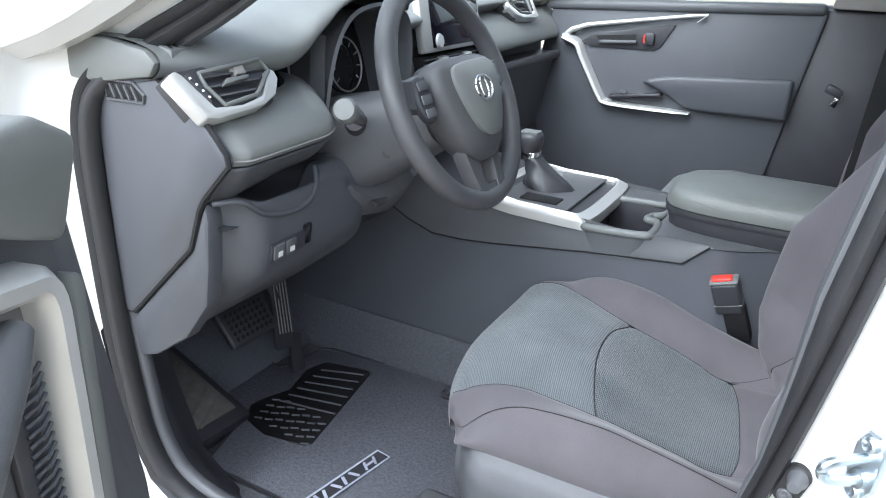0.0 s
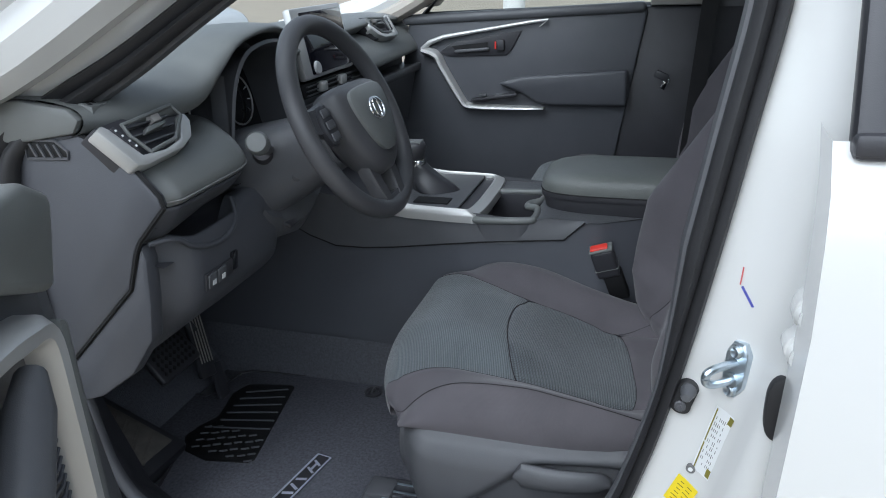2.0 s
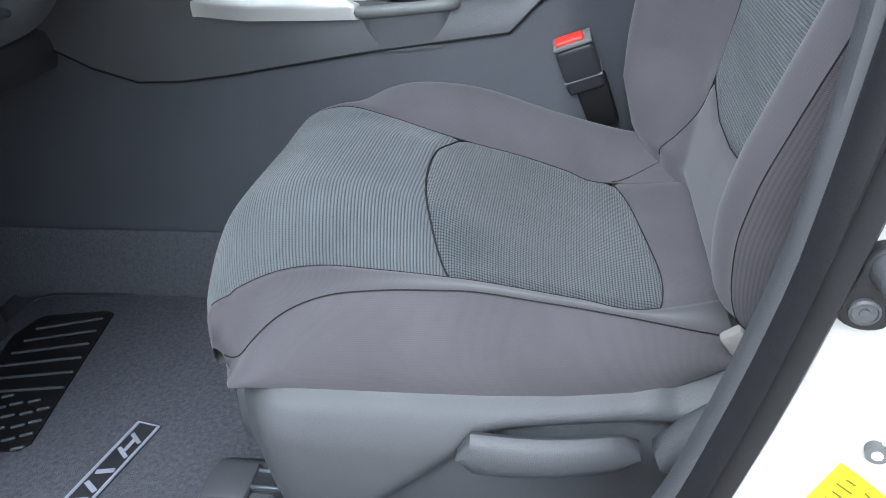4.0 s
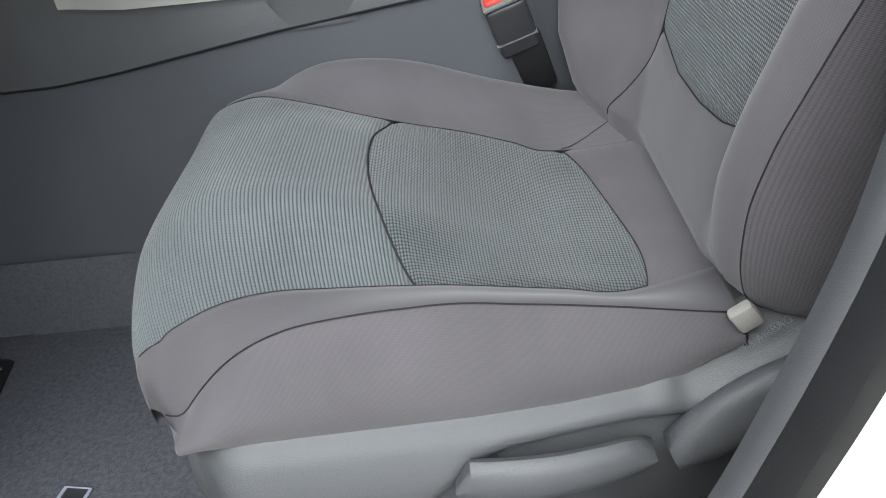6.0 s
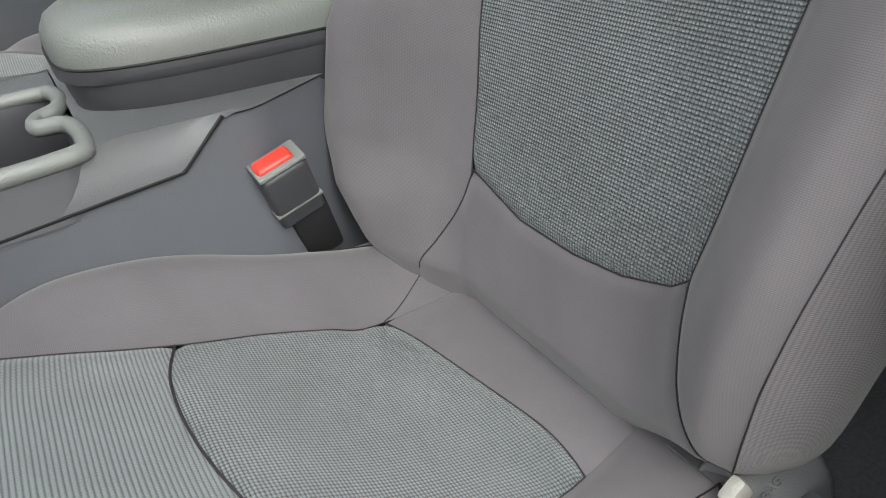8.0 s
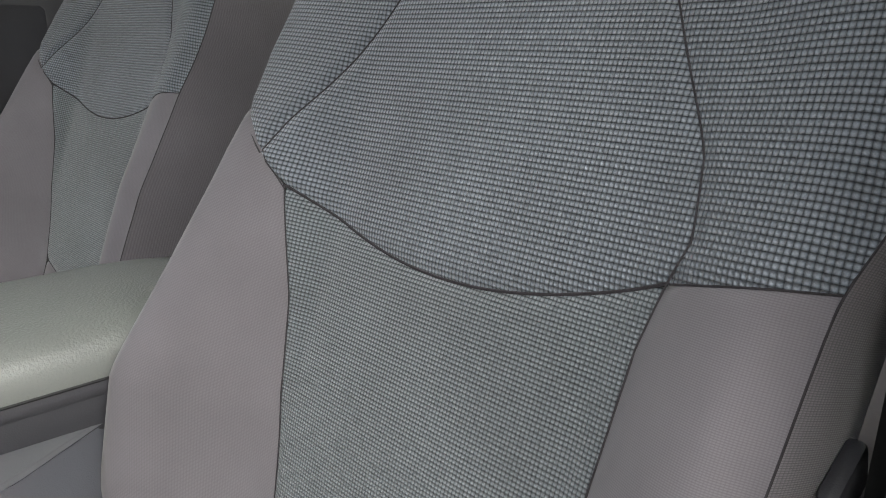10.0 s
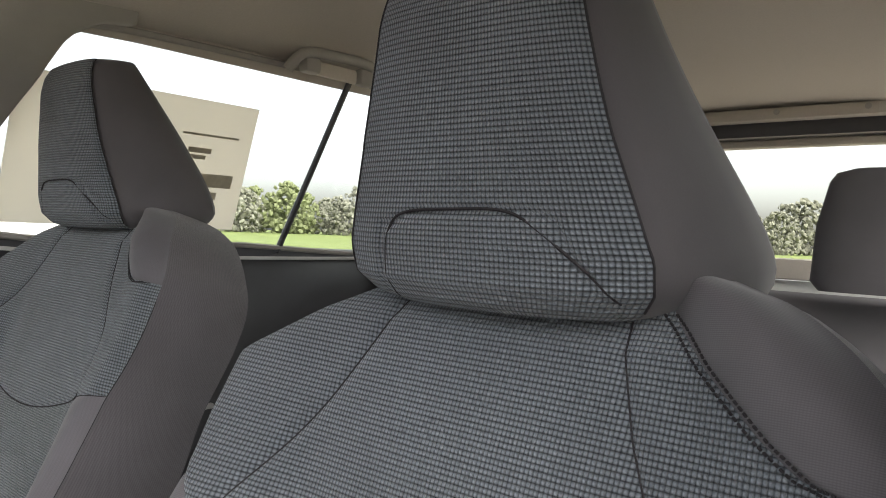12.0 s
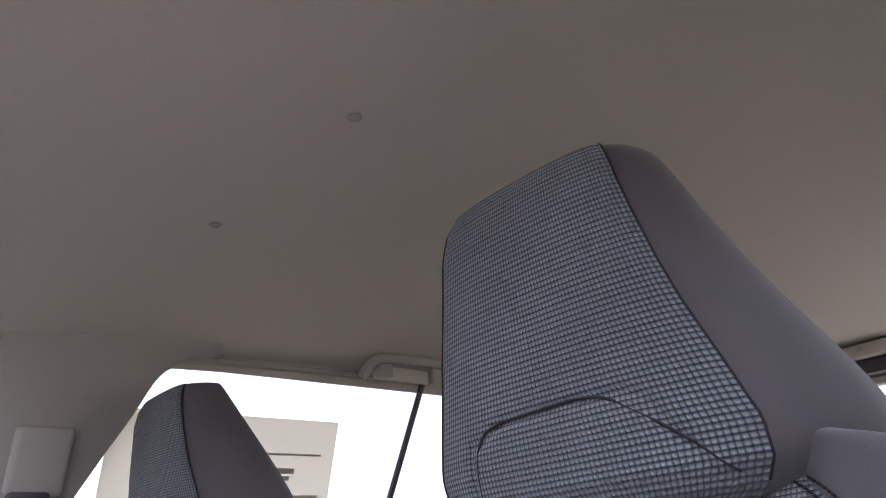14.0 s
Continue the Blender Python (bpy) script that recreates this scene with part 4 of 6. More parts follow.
# courtesy switch: rounded base, rubber plunger above, screw below
switch = thing("door_switch", "black rubber courtesy light switch on the white pillar", "door switch", at=(0.010, jamb_y(0.010, 0.884), 0.884))


def on_jamb(x, z, lift):
    return x, jamb_y(x, z) - lift, z


SWO = [(0.013 * math.cos(a) + (0.004 if math.sin(a) > 0 else -0.004), (0.011 if math.sin(a) > 0 else -0.011) + 0.013 * math.sin(a)) for a in [2 * math.pi * k / 24 for k in range(24)]]
part("base", loft([[on_jamb(0.010 + q * a, 0.884 + q * b, h) for a, b in SWO] for q, h in ((1.0, -0.012), (1.0, 0.006), (0.95, 0.0085), (0.90, 0.009))]), RUBBER, switch, angle=50)
part("plunger", lathe([(0.0105, 0), (0.0100, 0.004), (0.0080, 0.010), (0.0068, 0.017), (0.0055, 0.019), (0.0, 0.0195)], on_jamb(0.0145, 0.8955, 0.008), (-0.2, -1, 0), 18), PLASTIC, switch)
part("screw", lathe([(0.0075, 0), (0.0075, 0.003), (0.0062, 0.004), (0.0058, 0.0025), (0.0025, 0.0025), (0.0022, 0.0035), (0.0, 0.0035)], on_jamb(0.006, 0.8725, 0.008), (-0.15, -1, 0), 16), PLASTIC, switch)
rb = random.Random(2)
bars = [(-0.40, 0.22, 0.07, 0.50, OLIVE), (-0.40, -0.27, 0.07, 0.42, OLIVE), (0.40, 0.42, 0.22, 0.12, OLIVE), (0.36, -0.42, 0.22, 0.12, OLIVE)]
bars += [(-0.27 + 0.095 * c, -0.36 + 0.088 * k, 0.035, 0.055 * rb.uniform(0.6, 1.1), GREYINK) for k in range(9) for c in range(7) if rb.random() < 0.8]
decal("pressure_label", "white tyre label with olive headings on the pillar", "label", 0.047, 0.836, 0.020, 0.098, 13, WHITEINK, bars)
decal("caution_label", "bright yellow caution label with fine print", "label", 0.016, 0.748, 0.026, 0.044, 22, YELLOW, [(-0.18 + 0.36 * c, 0.35 - 0.14 * k, rb.uniform(0.18, 0.33), 0.028, OLIVE) for k in range(6) for c in range(2)])
seal_mark = thing("round_seal_mark", "round grey printed mark above the caution label", "label", at=(0.028, jamb_y(0.028, 0.786), 0.786))
part("disc", lathe([(0.0060, -0.002), (0.0060, 0.0035), (0.0, 0.0035)], (0.026, jamb_y(0.026, 0.788), 0.788), (-0.25, -1, 0), 18), GREYINK, seal_mark)
part("inner_disc", lathe([(0.0030, 0.002), (0.0030, 0.0042), (0.0, 0.0042)], (0.026, jamb_y(0.026, 0.788), 0.788), (-0.25, -1, 0), 14), WHITEINK, seal_mark)
decal("blue_paint_mark", "short blue marker stroke on white paint", "paint mark", 0.068, 1.032, 0.003, 0.025, -32, BLUEPEN)
decal("red_paint_mark", "thin red marker stroke on white paint", "paint mark", 0.060, 1.055, 0.0015, 0.022, 5, REDPEN)
boot = thing("wiring_boot", "black rubber wiring boot between pillar and rear door", "rubber boot", at=(0.13, -0.80, 0.88))
bo = [(0.118 + 0.027 * math.copysign(abs(math.cos(a)) ** 0.6, math.cos(a)), 0.930 + 0.042 * math.copysign(abs(math.sin(a)) ** 0.6, math.sin(a))) for a in [2 * math.pi * k / 24 for k in range(24)]]
part("flange", prism(bo, "y", -0.818, -0.804, 0.004), RUBBER, boot)
part("bellows", lathe([(0.022, 0), (0.024, 0.006), (0.017, 0.010), (0.022, 0.016), (0.016, 0.02), (0.020, 0.026), (0.014, 0.03)], (0.126, -0.815, 0.918), (0.6, -0.7, -0.2), 16), BLACK, boot)
hinge = thing("rear_door_hinge", "white painted rear door hinge with two bolts", "hinge", at=(0.13, -0.80, 1.03))
leaf = [(0.104, 1.062), (0.112, 1.074), (0.130, 1.080), (0.150, 1.078), (0.150, 0.985), (0.128, 0.980), (0.110, 0.984), (0.108, 0.992), (0.112, 0.998), (0.101, 1.004), (0.099, 1.018), (0.109, 1.030), (0.111, 1.038), (0.104, 1.046)]
part("leaf", prism([(p.x, p.z) for p in spline([(a, 0, b) for a, b in leaf], 3, True)], "y", -0.826, -0.800, 0.003), PAINT, hinge, "white painted leaf", angle=50)
for bx, bz in ((0.120, 1.054), (0.117, 1.008)):
    part("bolt", lathe([(0.016, 0), (0.0155, 0.004), (0.011, 0.008), (0.0105, 0.018), (0.007, 0.0185), (0.0065, 0.014), (0.0, 0.014)], (bx, -0.826, bz), (-0.25, -1, 0.05), 18), PAINT, hinge, "white painted bolt")
scuff = thing("scuff_plate", "black ribbed plastic sill scuff plate", "scuff plate", at=(-0.70, -0.86, 0.50))
sp = part("plate", rbox((-0.55, -0.835, 0.497), (0.66, 0.060, 0.012), 0.004), BLACK, scuff)
for k in range(40):
    part("rib", rbox((-0.86 + 0.0155 * k, -0.835, 0.504), (0.005, 0.050, 0.004), 0, m=Matrix.Rotation(radians(35), 3, "Z")), PLASTIC, sp)

# inner sill and kick trim of the footwell
kick = thing("kick_panel", "black plastic kick panel curving into the sill", "trim panel", kind="structure")


def kickf(u, v):
    x = lerp([0, 0.25, 0.5, 0.7, 1.0], [-0.965, -0.945, -0.895, -0.80, -0.10], u)
    z = lerp([0, 0.25, 0.5, 0.7, 1.0], [0.80, 0.67, 0.545, 0.487, 0.478], u)
    k = v * 2
    return x - 0.10 * max(0, v - 0.55) * (1 - u), -0.795 + 0.135 * v, z + 0.020 * math.sin(math.pi * min(1, v * 1.4)) - 0.045 * smooth(0.6, 1, v) * smooth(0.2, 0.7, u)


part("sill_trim", patch(kickf, 40, 12), BLACK, kick)
part("kick_board", rbox((-1.09, -0.735, 0.66), (0.26, 0.02, 0.44), 0.006), BLACK, kick)

# ---- footwell ----
MATZ = 0.4655
mat_out = [(-1.140, -0.305), (-1.035, -0.312), (-1.020, -0.290), (-1.008, -0.200), (-0.985, -0.183), (-0.890, -0.176), (-0.640, -0.150), (-0.420, -0.150), (-0.420, -0.655), (-0.90, -0.650), (-0.935, -0.634), (-0.968, -0.512), (-0.985, -0.500), (-1.120, -0.475), (-1.148, -0.455)]
fmat = thing("floor_mat", "dark grey carpet floor mat with a rubber heel pad", "floor mat", at=(-0.75, -0.40, 0.455))
part("carpet_sheet", prism(mat_out, "z", 0.4555, MATZ, 0.003), CARPET, fmat)
part("edging", tube([(x, y, MATZ - 0.002) for x, y in mat_out], 0.0045, 6, closed=True), BLACK, fmat, "black sewn edging")
padp = [(-0.985, -0.467), (-0.955, -0.510), (-0.895, -0.528), (-0.805, -0.514), (-0.795, -0.500), (-0.843, -0.230), (-0.855, -0.222), (-0.958, -0.243), (-0.975, -0.290), (-0.955, -0.380), (-0.978, -0.430)]
pad = part("heel_pad", prism(padp, "z", MATZ, MATZ + 0.003, 0.001), MATRUBBER, fmat, "black moulded rubber heel pad")
for k in range(6):
    c = (-0.898 + 0.004 * k, -0.262 - 0.030 * k, MATZ + 0.0045)
    part("rib", rbox(c, (0.10 + 0.006 * k, 0.005, 0.004), 0.0015, 1, Matrix.Rotation(radians(20 - 2 * k), 3, "Z")), LOWDASH, pad)
for i in range(7):
    for j in range(4):
        c = (-0.952 + 0.0225 * i + 0.004 * j, -0.425 - 0.023 * j - 0.003 * i + 0.010 * (i % 2), MATZ + 0.0045)
        part("rib", rbox(c, (0.017, 0.0045, 0.004), 0.0015, 1, Matrix.Rotation(radians(26), 3, "Z")), LOWDASH, pad)
ml = Matrix.Rotation(radians(80), 3, "Z")
badge = part("badge", rbox((-0.677, -0.560, MATZ + 0.001), (0.215, 0.034, 0.003), 0.001, 1, ml), BLACK, fmat, "sewn dark badge with pale slanted bars")
corners = [Vector((-0.677, -0.560, MATZ + 0.003)) + ml @ Vector((a, b, 0)) for a, b in ((-0.105, -0.0155), (0.105, -0.0155), (0.105, 0.0155), (-0.105, 0.0155))]
part("border", tube(corners, 0.0020, 6, closed=True), LOGO, badge, "pale sewn border")
for dx, ang, w in ((-0.088, 62, 0.006), (-0.062, 90, 0.006), (-0.046, 62, 0.006), (-0.018, 112, 0.006), (0.002, 66, 0.006), (0.026, 112, 0.006), (0.056, 60, 0.005), (0.080, 60, 0.005), (0.070, 0, 0.005)):
    c = Vector((-0.677, -0.560, MATZ + 0.0028)) + ml @ Vector((dx, 0, 0))
    part("print_bar", rbox(tuple(c), (0.022, w, 0.001), 0, 1, Matrix.Rotation(radians(80 + ang), 3, "Z")), LOGO, badge)
fixing = thing("mat_fixing", "round black plastic floor mat fixing", "mat clip", at=(-0.650, -0.206, MATZ))
part("ring", lathe([(0.021, 0), (0.021, 0.005), (0.015, 0.007), (0.012, 0.003), (0.0, 0.003)], (-0.650, -0.206, MATZ), (0, 0, 1), 20), BLACK, fixing)
part("clip_bar", rbox((-0.650, -0.206, MATZ + 0.006), (0.006, 0.022, 0.006), 0.002), PLASTIC, fixing)
rest = thing("foot_rest", "worn ribbed rubber foot rest beside the mat", "foot rest", at=(-1.07, -0.60, 0.46))
mrest = Matrix.Rotation(radians(24), 3, "Y") @ Matrix.Rotation(radians(-8), 3, "X")
part("wedge", rbox((-1.075, -0.575, 0.520), (0.26, 0.155, 0.05), 0.012, m=mrest), BLACK, rest)
SCUFF = material("scuffed_rubber", (0.17, 0.155, 0.135), 0.75, scale=35, vary=0.5, bump=0.3, bump_scale=300)
rp = part("tread", rbox((-1.07, -0.575, 0.546), (0.215, 0.115, 0.006), 0.003, m=mrest), SCUFF, rest, "scuffed brown-grey rubber tread")
for k in range(7):
    c = Vector((-1.07, -0.575, 0.550)) + mrest @ Vector((-0.09 + 0.03 * k, 0, 0))
    part("rib", rbox(tuple(c), (0.006, 0.10, 0.004), 0.001, 1, mrest @ Matrix.Rotation(radians(25), 3, "Z")), SCUFF, rp)
brake = thing("brake_pedal", "black ribbed rubber brake pedal under the dashboard", "pedal", at=(-1.0, -0.45, 0.66))
mb = Matrix.Rotation(radians(-38), 3, "Y")
bp_ = part("pad", rbox((-1.0, -0.448, 0.655), (0.018, 0.130, 0.084), 0.008, 3, mb), BLACK, brake)
for i in range(8):
    for j in range(5):
        c = Vector((-1.0, -0.448, 0.655)) + mb @ Vector((0.009, -0.047 + 0.0135 * i, -0.026 + 0.013 * j))
        part("stud", rbox(tuple(c), (0.003, 0.008, 0.006), 0, 1, mb @ Matrix.Rotation(radians(45), 3, "X")), MATRUBBER, bp_)
part("arm", tube([(-1.01, -0.45, 0.655), (-1.08, -0.44, 0.78), (-1.12, -0.43, 0.95)], 0.011, 8), BLACK, brake)
gas = thing("accelerator_pedal", "tall black accelerator pedal with light ribs", "pedal", at=(-1.02, -0.32, 0.5))
mg = Matrix.Rotation(radians(-20), 3, "Y") @ Matrix.Rotation(radians(-14), 3, "X")
gp = part("pad", rbox((-1.03, -0.312, 0.615), (0.014, 0.052, 0.175), 0.006, 2, mg), BLACK, gas)
for k in range(5):
    c = Vector((-1.03, -0.312, 0.625)) + mg @ Vector((0.0085, -0.018 + 0.009 * k, 0))
    part("rib", rbox(tuple(c), (0.003, 0.003, 0.125), 0.001, 1, mg), TRIMGREY, gp)
part("arm", tube([(-1.035, -0.315, 0.64), (-1.09, -0.33, 0.75), (-1.14, -0.34, 0.90)], 0.012, 8), BLACK, gas)
part("heel", rbox((-1.005, -0.290, 0.500), (0.012, 0.036, 0.09), 0.005, 2, mg), BLACK, gas)


# ---- dashboard ----
dash = thing("dashboard", "dark grey soft-touch dashboard with satin silver vent trim", "dashboard", at=(-0.9, 0, 0.9))


def rounded(pts, n=5):
    return [(p.x, p.z) for p in spline([(a, 0, b) for a, b in pts], n)]


# upper pad: one long moulding from door to door
TOPS = {
    -0.780: [(-1.30, 1.225), (-1.05, 1.252), (-0.88, 1.252), (-0.805, 1.242), (-0.785, 1.225), (-0.80, 1.205), (-0.84, 1.195)],
    -0.690: [(-1.30, 1.232), (-1.05, 1.262), (-0.86, 1.258), (-0.775, 1.240), (-0.752, 1.220), (-0.765, 1.200), (-0.84, 1.195)],
    -0.560: [(-1.30, 1.238), (-1.05, 1.272), (-0.86, 1.268), (-0.775, 1.248), (-0.748, 1.225), (-0.765, 1.200), (-0.84, 1.190)],
    -0.500: [(-1.30, 1.240), (-1.05, 1.280), (-0.86, 1.285), (-0.770, 1.278), (-0.742, 1.262), (-0.755, 1.245), (-0.84, 1.240)],
    -0.440: [(-1.30, 1.242), (-1.05, 1.290), (-0.86, 1.305), (-0.770, 1.305), (-0.738, 1.296), (-0.750, 1.284), (-0.84, 1.280)],
    -0.330: [(-1.30, 1.243), (-1.05, 1.295), (-0.86, 1.312), (-0.770, 1.314), (-0.736, 1.308), (-0.750, 1.296), (-0.84, 1.290)],
    -0.240: [(-1.30, 1.243), (-1.05, 1.288), (-0.86, 1.295), (-0.780, 1.292), (-0.750, 1.282), (-0.765, 1.270), (-0.84, 1.262)],
    -0.170: [(-1.30, 1.242), (-1.05, 1.270), (-0.88, 1.262), (-0.820, 1.250), (-0.800, 1.235), (-0.815, 1.220), (-0.86, 1.21)],
    0.180: [(-1.30, 1.242), (-1.05, 1.270), (-0.90, 1.268), (-0.850, 1.262), (-0.830, 1.250), (-0.845, 1.236), (-0.88, 1.22)],
    0.500: [(-1.30, 1.238), (-1.05, 1.268), (-0.92, 1.270), (-0.872, 1.266), (-0.852, 1.254), (-0.865, 1.240), (-0.89, 1.22)],
    0.780: [(-1.30, 1.225), (-1.05, 1.258), (-0.93, 1.258), (-0.880, 1.252), (-0.860, 1.240), (-0.875, 1.225), (-0.90, 1.21)],
}
secs = [[(p.x, y, p.z) for p in spline([(a, 0, b) for a, b in q], 6)] for y, q in TOPS.items()]
cols = [spline([sec[i] for sec in secs], 5) for i in range(len(secs[0]))]
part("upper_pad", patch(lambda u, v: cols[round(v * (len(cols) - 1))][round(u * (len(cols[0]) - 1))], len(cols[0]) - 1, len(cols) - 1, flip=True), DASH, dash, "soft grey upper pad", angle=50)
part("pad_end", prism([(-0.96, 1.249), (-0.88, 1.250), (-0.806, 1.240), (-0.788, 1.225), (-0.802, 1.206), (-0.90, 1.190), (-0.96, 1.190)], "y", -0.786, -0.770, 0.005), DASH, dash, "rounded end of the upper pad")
core = part("core", rbox((-1.06, 0, 1.03), (0.38, 1.50, 0.36), 0.02), BLACK, dash)

# end cap by the door
END = [(-0.905, 1.200), (-0.880, 1.206), (-0.802, 1.203), (-0.722, 1.155), (-0.692, 1.120), (-0.688, 1.105), (-0.738, 1.052), (-0.748, 1.035), (-0.770, 0.975), (-0.905, 0.842), (-0.925, 0.840), (-0.925, 1.15)]
cap = part("end_cap", prism(END, "y", -0.778, -0.760, 0.005), LOWDASH, dash, "plain dark end cap")
part("gap_line", tube([(x, -0.772, z) for x, z in END], 0.004, 6, closed=True, up=(0, 1, 0)), VOID, cap)
ev = part("side_vent", prism([(-0.892, 1.192), (-0.842, 1.193), (-0.824, 1.179), (-0.826, 1.172), (-0.892, 1.170)], "y", -0.7795, -0.775, 0.0015), VOID, cap, "small side window vent")
for k in range(4):
    part("slat", rbox((-0.880 + 0.014 * k, -0.7805, 1.181), (0.003, 0.004, 0.020), 0, 1, Matrix.Rotation(radians(-25), 3, "Y")), PLASTIC, ev)
part("vent_frame", tube([(-0.894, -0.7795, 1.194), (-0.841, -0.7795, 1.195), (-0.822, -0.7795, 1.180), (-0.824, -0.7795, 1.170), (-0.894, -0.7795, 1.168)], 0.0022, 6, closed=True, up=(0, 1, 0)), PLASTIC, ev)

# driver's side pad below the vent
def pad(u, v):
    y = -0.760 + 0.252 * u
    x, z = [(a, b) for a, b in (PADC[round(v * (len(PADC) - 1))],)][0]
    back = 0.050 * smooth(0.75, 1.0, u) ** 2 + 0.020 * smooth(0.12, 0.0, u)
    return x - back, y, z + 0.006 * u + 0.012 * smooth(0.7, 1.0, u)


PADC = rounded([(-0.78, 1.162), (-0.742, 1.158), (-0.711, 1.142), (-0.692, 1.121), (-0.687, 1.108), (-0.690, 1.099), (-0.693, 1.096)])
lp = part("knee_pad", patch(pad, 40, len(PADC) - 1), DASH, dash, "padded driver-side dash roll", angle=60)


def fascia(u, v):
    """Dark plastic below the stitching, deeper towards the door."""
    x0, y0, z0 = pad(u, 1.0)
    drop = lerp([0, 0.12, 0.5, 0.85, 1.0], [0.050, 0.044, 0.032, 0.030, 0.020], u)
    return x0 - 0.004 - 0.018 * v - 0.012 * v * v, y0, z0 - 0.001 - drop * v


fs = part("fascia", patch(fascia, 40, 8), LOWDASH, dash, "dark fascia below the stitched roll", angle=60)
fm = fs.modifiers.new("thick", "SOLIDIFY")
fm.thickness, fm.offset = 0.004, -1
part("stitching", tube([(-0.6865 - 0.050 * smooth(0.75, 1.0, k / 30) ** 2 - 0.020 * smooth(0.12, 0, k / 30), -0.758 + 0.250 * k / 30, 1.1035 + 0.006 * k / 30 + 0.012 * smooth(0.7, 1, k / 30)) for k in range(31)], 0.0016, 5), STITCH, lp, "light grey stitched line")

# vents with silver trim
def vent(yc, xc, zc, sg, parent):
    """A dashboard air vent with a silver U-shaped trim on a face sloped at 37 degrees."""
    m = Matrix.Translation((xc, yc, zc)) @ Matrix.Rotation(radians(-36.87), 4, "Y")

    def flat(pts, lo, hi, bevel=0.0):
        bm = prism([(sg * a, b) for a, b in pts], "x", lo, hi, bevel)
        bmesh.ops.transform(bm, matrix=m, verts=bm.verts)
        return bm

    def bar(a, b, wa, wb, lo, hi, bevel=0.001):
        return flat([(a - wa, b - wb), (a + wa, b - wb), (a + wa, b + wb), (a - wa, b + wb)], lo, hi, bevel)
    oct_ = [(-0.054, 0.018), (0.061, 0.026), (0.066, 0.006), (0.022, -0.024), (-0.040, -0.030), (-0.054, -0.002)]
    v = part("air_vent", flat(oct_, -0.040, -0.020), VOID, parent, "black air vent in satin silver trim")
    part("surround", flat([(-0.088, 0.030), (0.070, 0.038), (0.085, 0.010), (0.060, -0.034), (-0.05, -0.042), (-0.075, -0.03)], -0.045, -0.012, 0.002), BLACK, v)
    ring = [tuple(m @ Vector((0.001, sg * a, b))) for a, b in oct_]
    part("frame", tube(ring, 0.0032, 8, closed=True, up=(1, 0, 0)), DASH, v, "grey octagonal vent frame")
    for k in range(3):
        part("slat", bar(0.002, -0.014 + 0.014 * k, 0.046 - 0.010 * (k == 0), 0.0012, -0.018, -0.004, 0), PLASTIC, v)
    for k in range(5):
        part("fin", bar(-0.040 + 0.020 * k, 0.0, 0.001, 0.019, -0.022, -0.014, 0), PLASTIC, v)
    part("tab", flat([(-0.026, -0.004), (0.020, 0.000), (0.024, 0.005), (-0.018, 0.004)], -0.006, 0.006, 0.0015), DASH, v)
    part("grip", bar(0.017, 0.016, 0.009, 0.007, -0.012, 0.001), TRIMGREY, v, "pale grey thumb grip")
    trim = [(-0.101, 0.021), (-0.088, 0.026), (-0.080, 0.018), (-0.058, -0.030), (-0.010, -0.034), (0.030, -0.027), (0.064, 0.004), (0.067, 0.010), (0.077, 0.006), (0.077, -0.007), (0.057, -0.029), (0.024, -0.041), (-0.062, -0.046), (-0.080, -0.042)]
    part("silver_trim", flat(trim, -0.022, 0.002, 0.003), SILVER, v, "satin silver trim")
    dl = part("dial", flat([(-0.080, 0.017), (-0.072, 0.019), (-0.058, -0.012), (-0.060, -0.026)], -0.014, 0.004, 0.002), BLACK, v, "vent dial with pale dots")
    for k in range(4):
        part("dot", bar(-0.0745 + 0.0045 * k, 0.012 - 0.0095 * k, 0.0014, 0.0014, 0.003, 0.0052, 0), WHITEINK, dl)
    return v


vent(-0.702, -0.735, 1.199, 1, dash)
vent(0.460, -0.835, 1.246, -1, dash)

# cubby and lower panel
cb = part("cubby", patch(lambda u, v: (-0.722 - 0.075 * math.sin(math.pi * v) ** 0.5 * math.sin(math.pi * (0.06 + 0.88 * u)) ** 0.4, -0.755 + 0.235 * u, 1.066 - 0.062 * v), 24, 16), BLACK, dash, "dark open coin cubby")
part("cubby_lip", tube(spline([(-0.728, -0.768, 1.046), (-0.708, -0.735, 1.044), (-0.701, -0.700, 1.020), (-0.699, -0.650, 1.008), (-0.700, -0.605, 1.012), (-0.706, -0.578, 1.030), (-0.722, -0.560, 1.052)], 6), 0.0042, 8), LOWDASH, cb, "rounded front lip", angle=80)


def knee(u, v):
    y = -0.765 + 0.36 * u
    K = KN
    x, z = K[round(v * (len(K) - 1))]
    side = 0.055 * smooth(0.22, 0.0, u) ** 1.5
    dip = 0.040 * smooth(0.05, 0.24, u) * smooth(0.62, 0.50, u) * smooth(0.22, 0.0, v)
    inn = 0.10 * smooth(0.80, 1.0, u) ** 1.5
    return x - side - inn * 0.4, y, z - dip - 0.02 * smooth(0.8, 1.0, u) + 0.008 * smooth(0.22, 0, u)


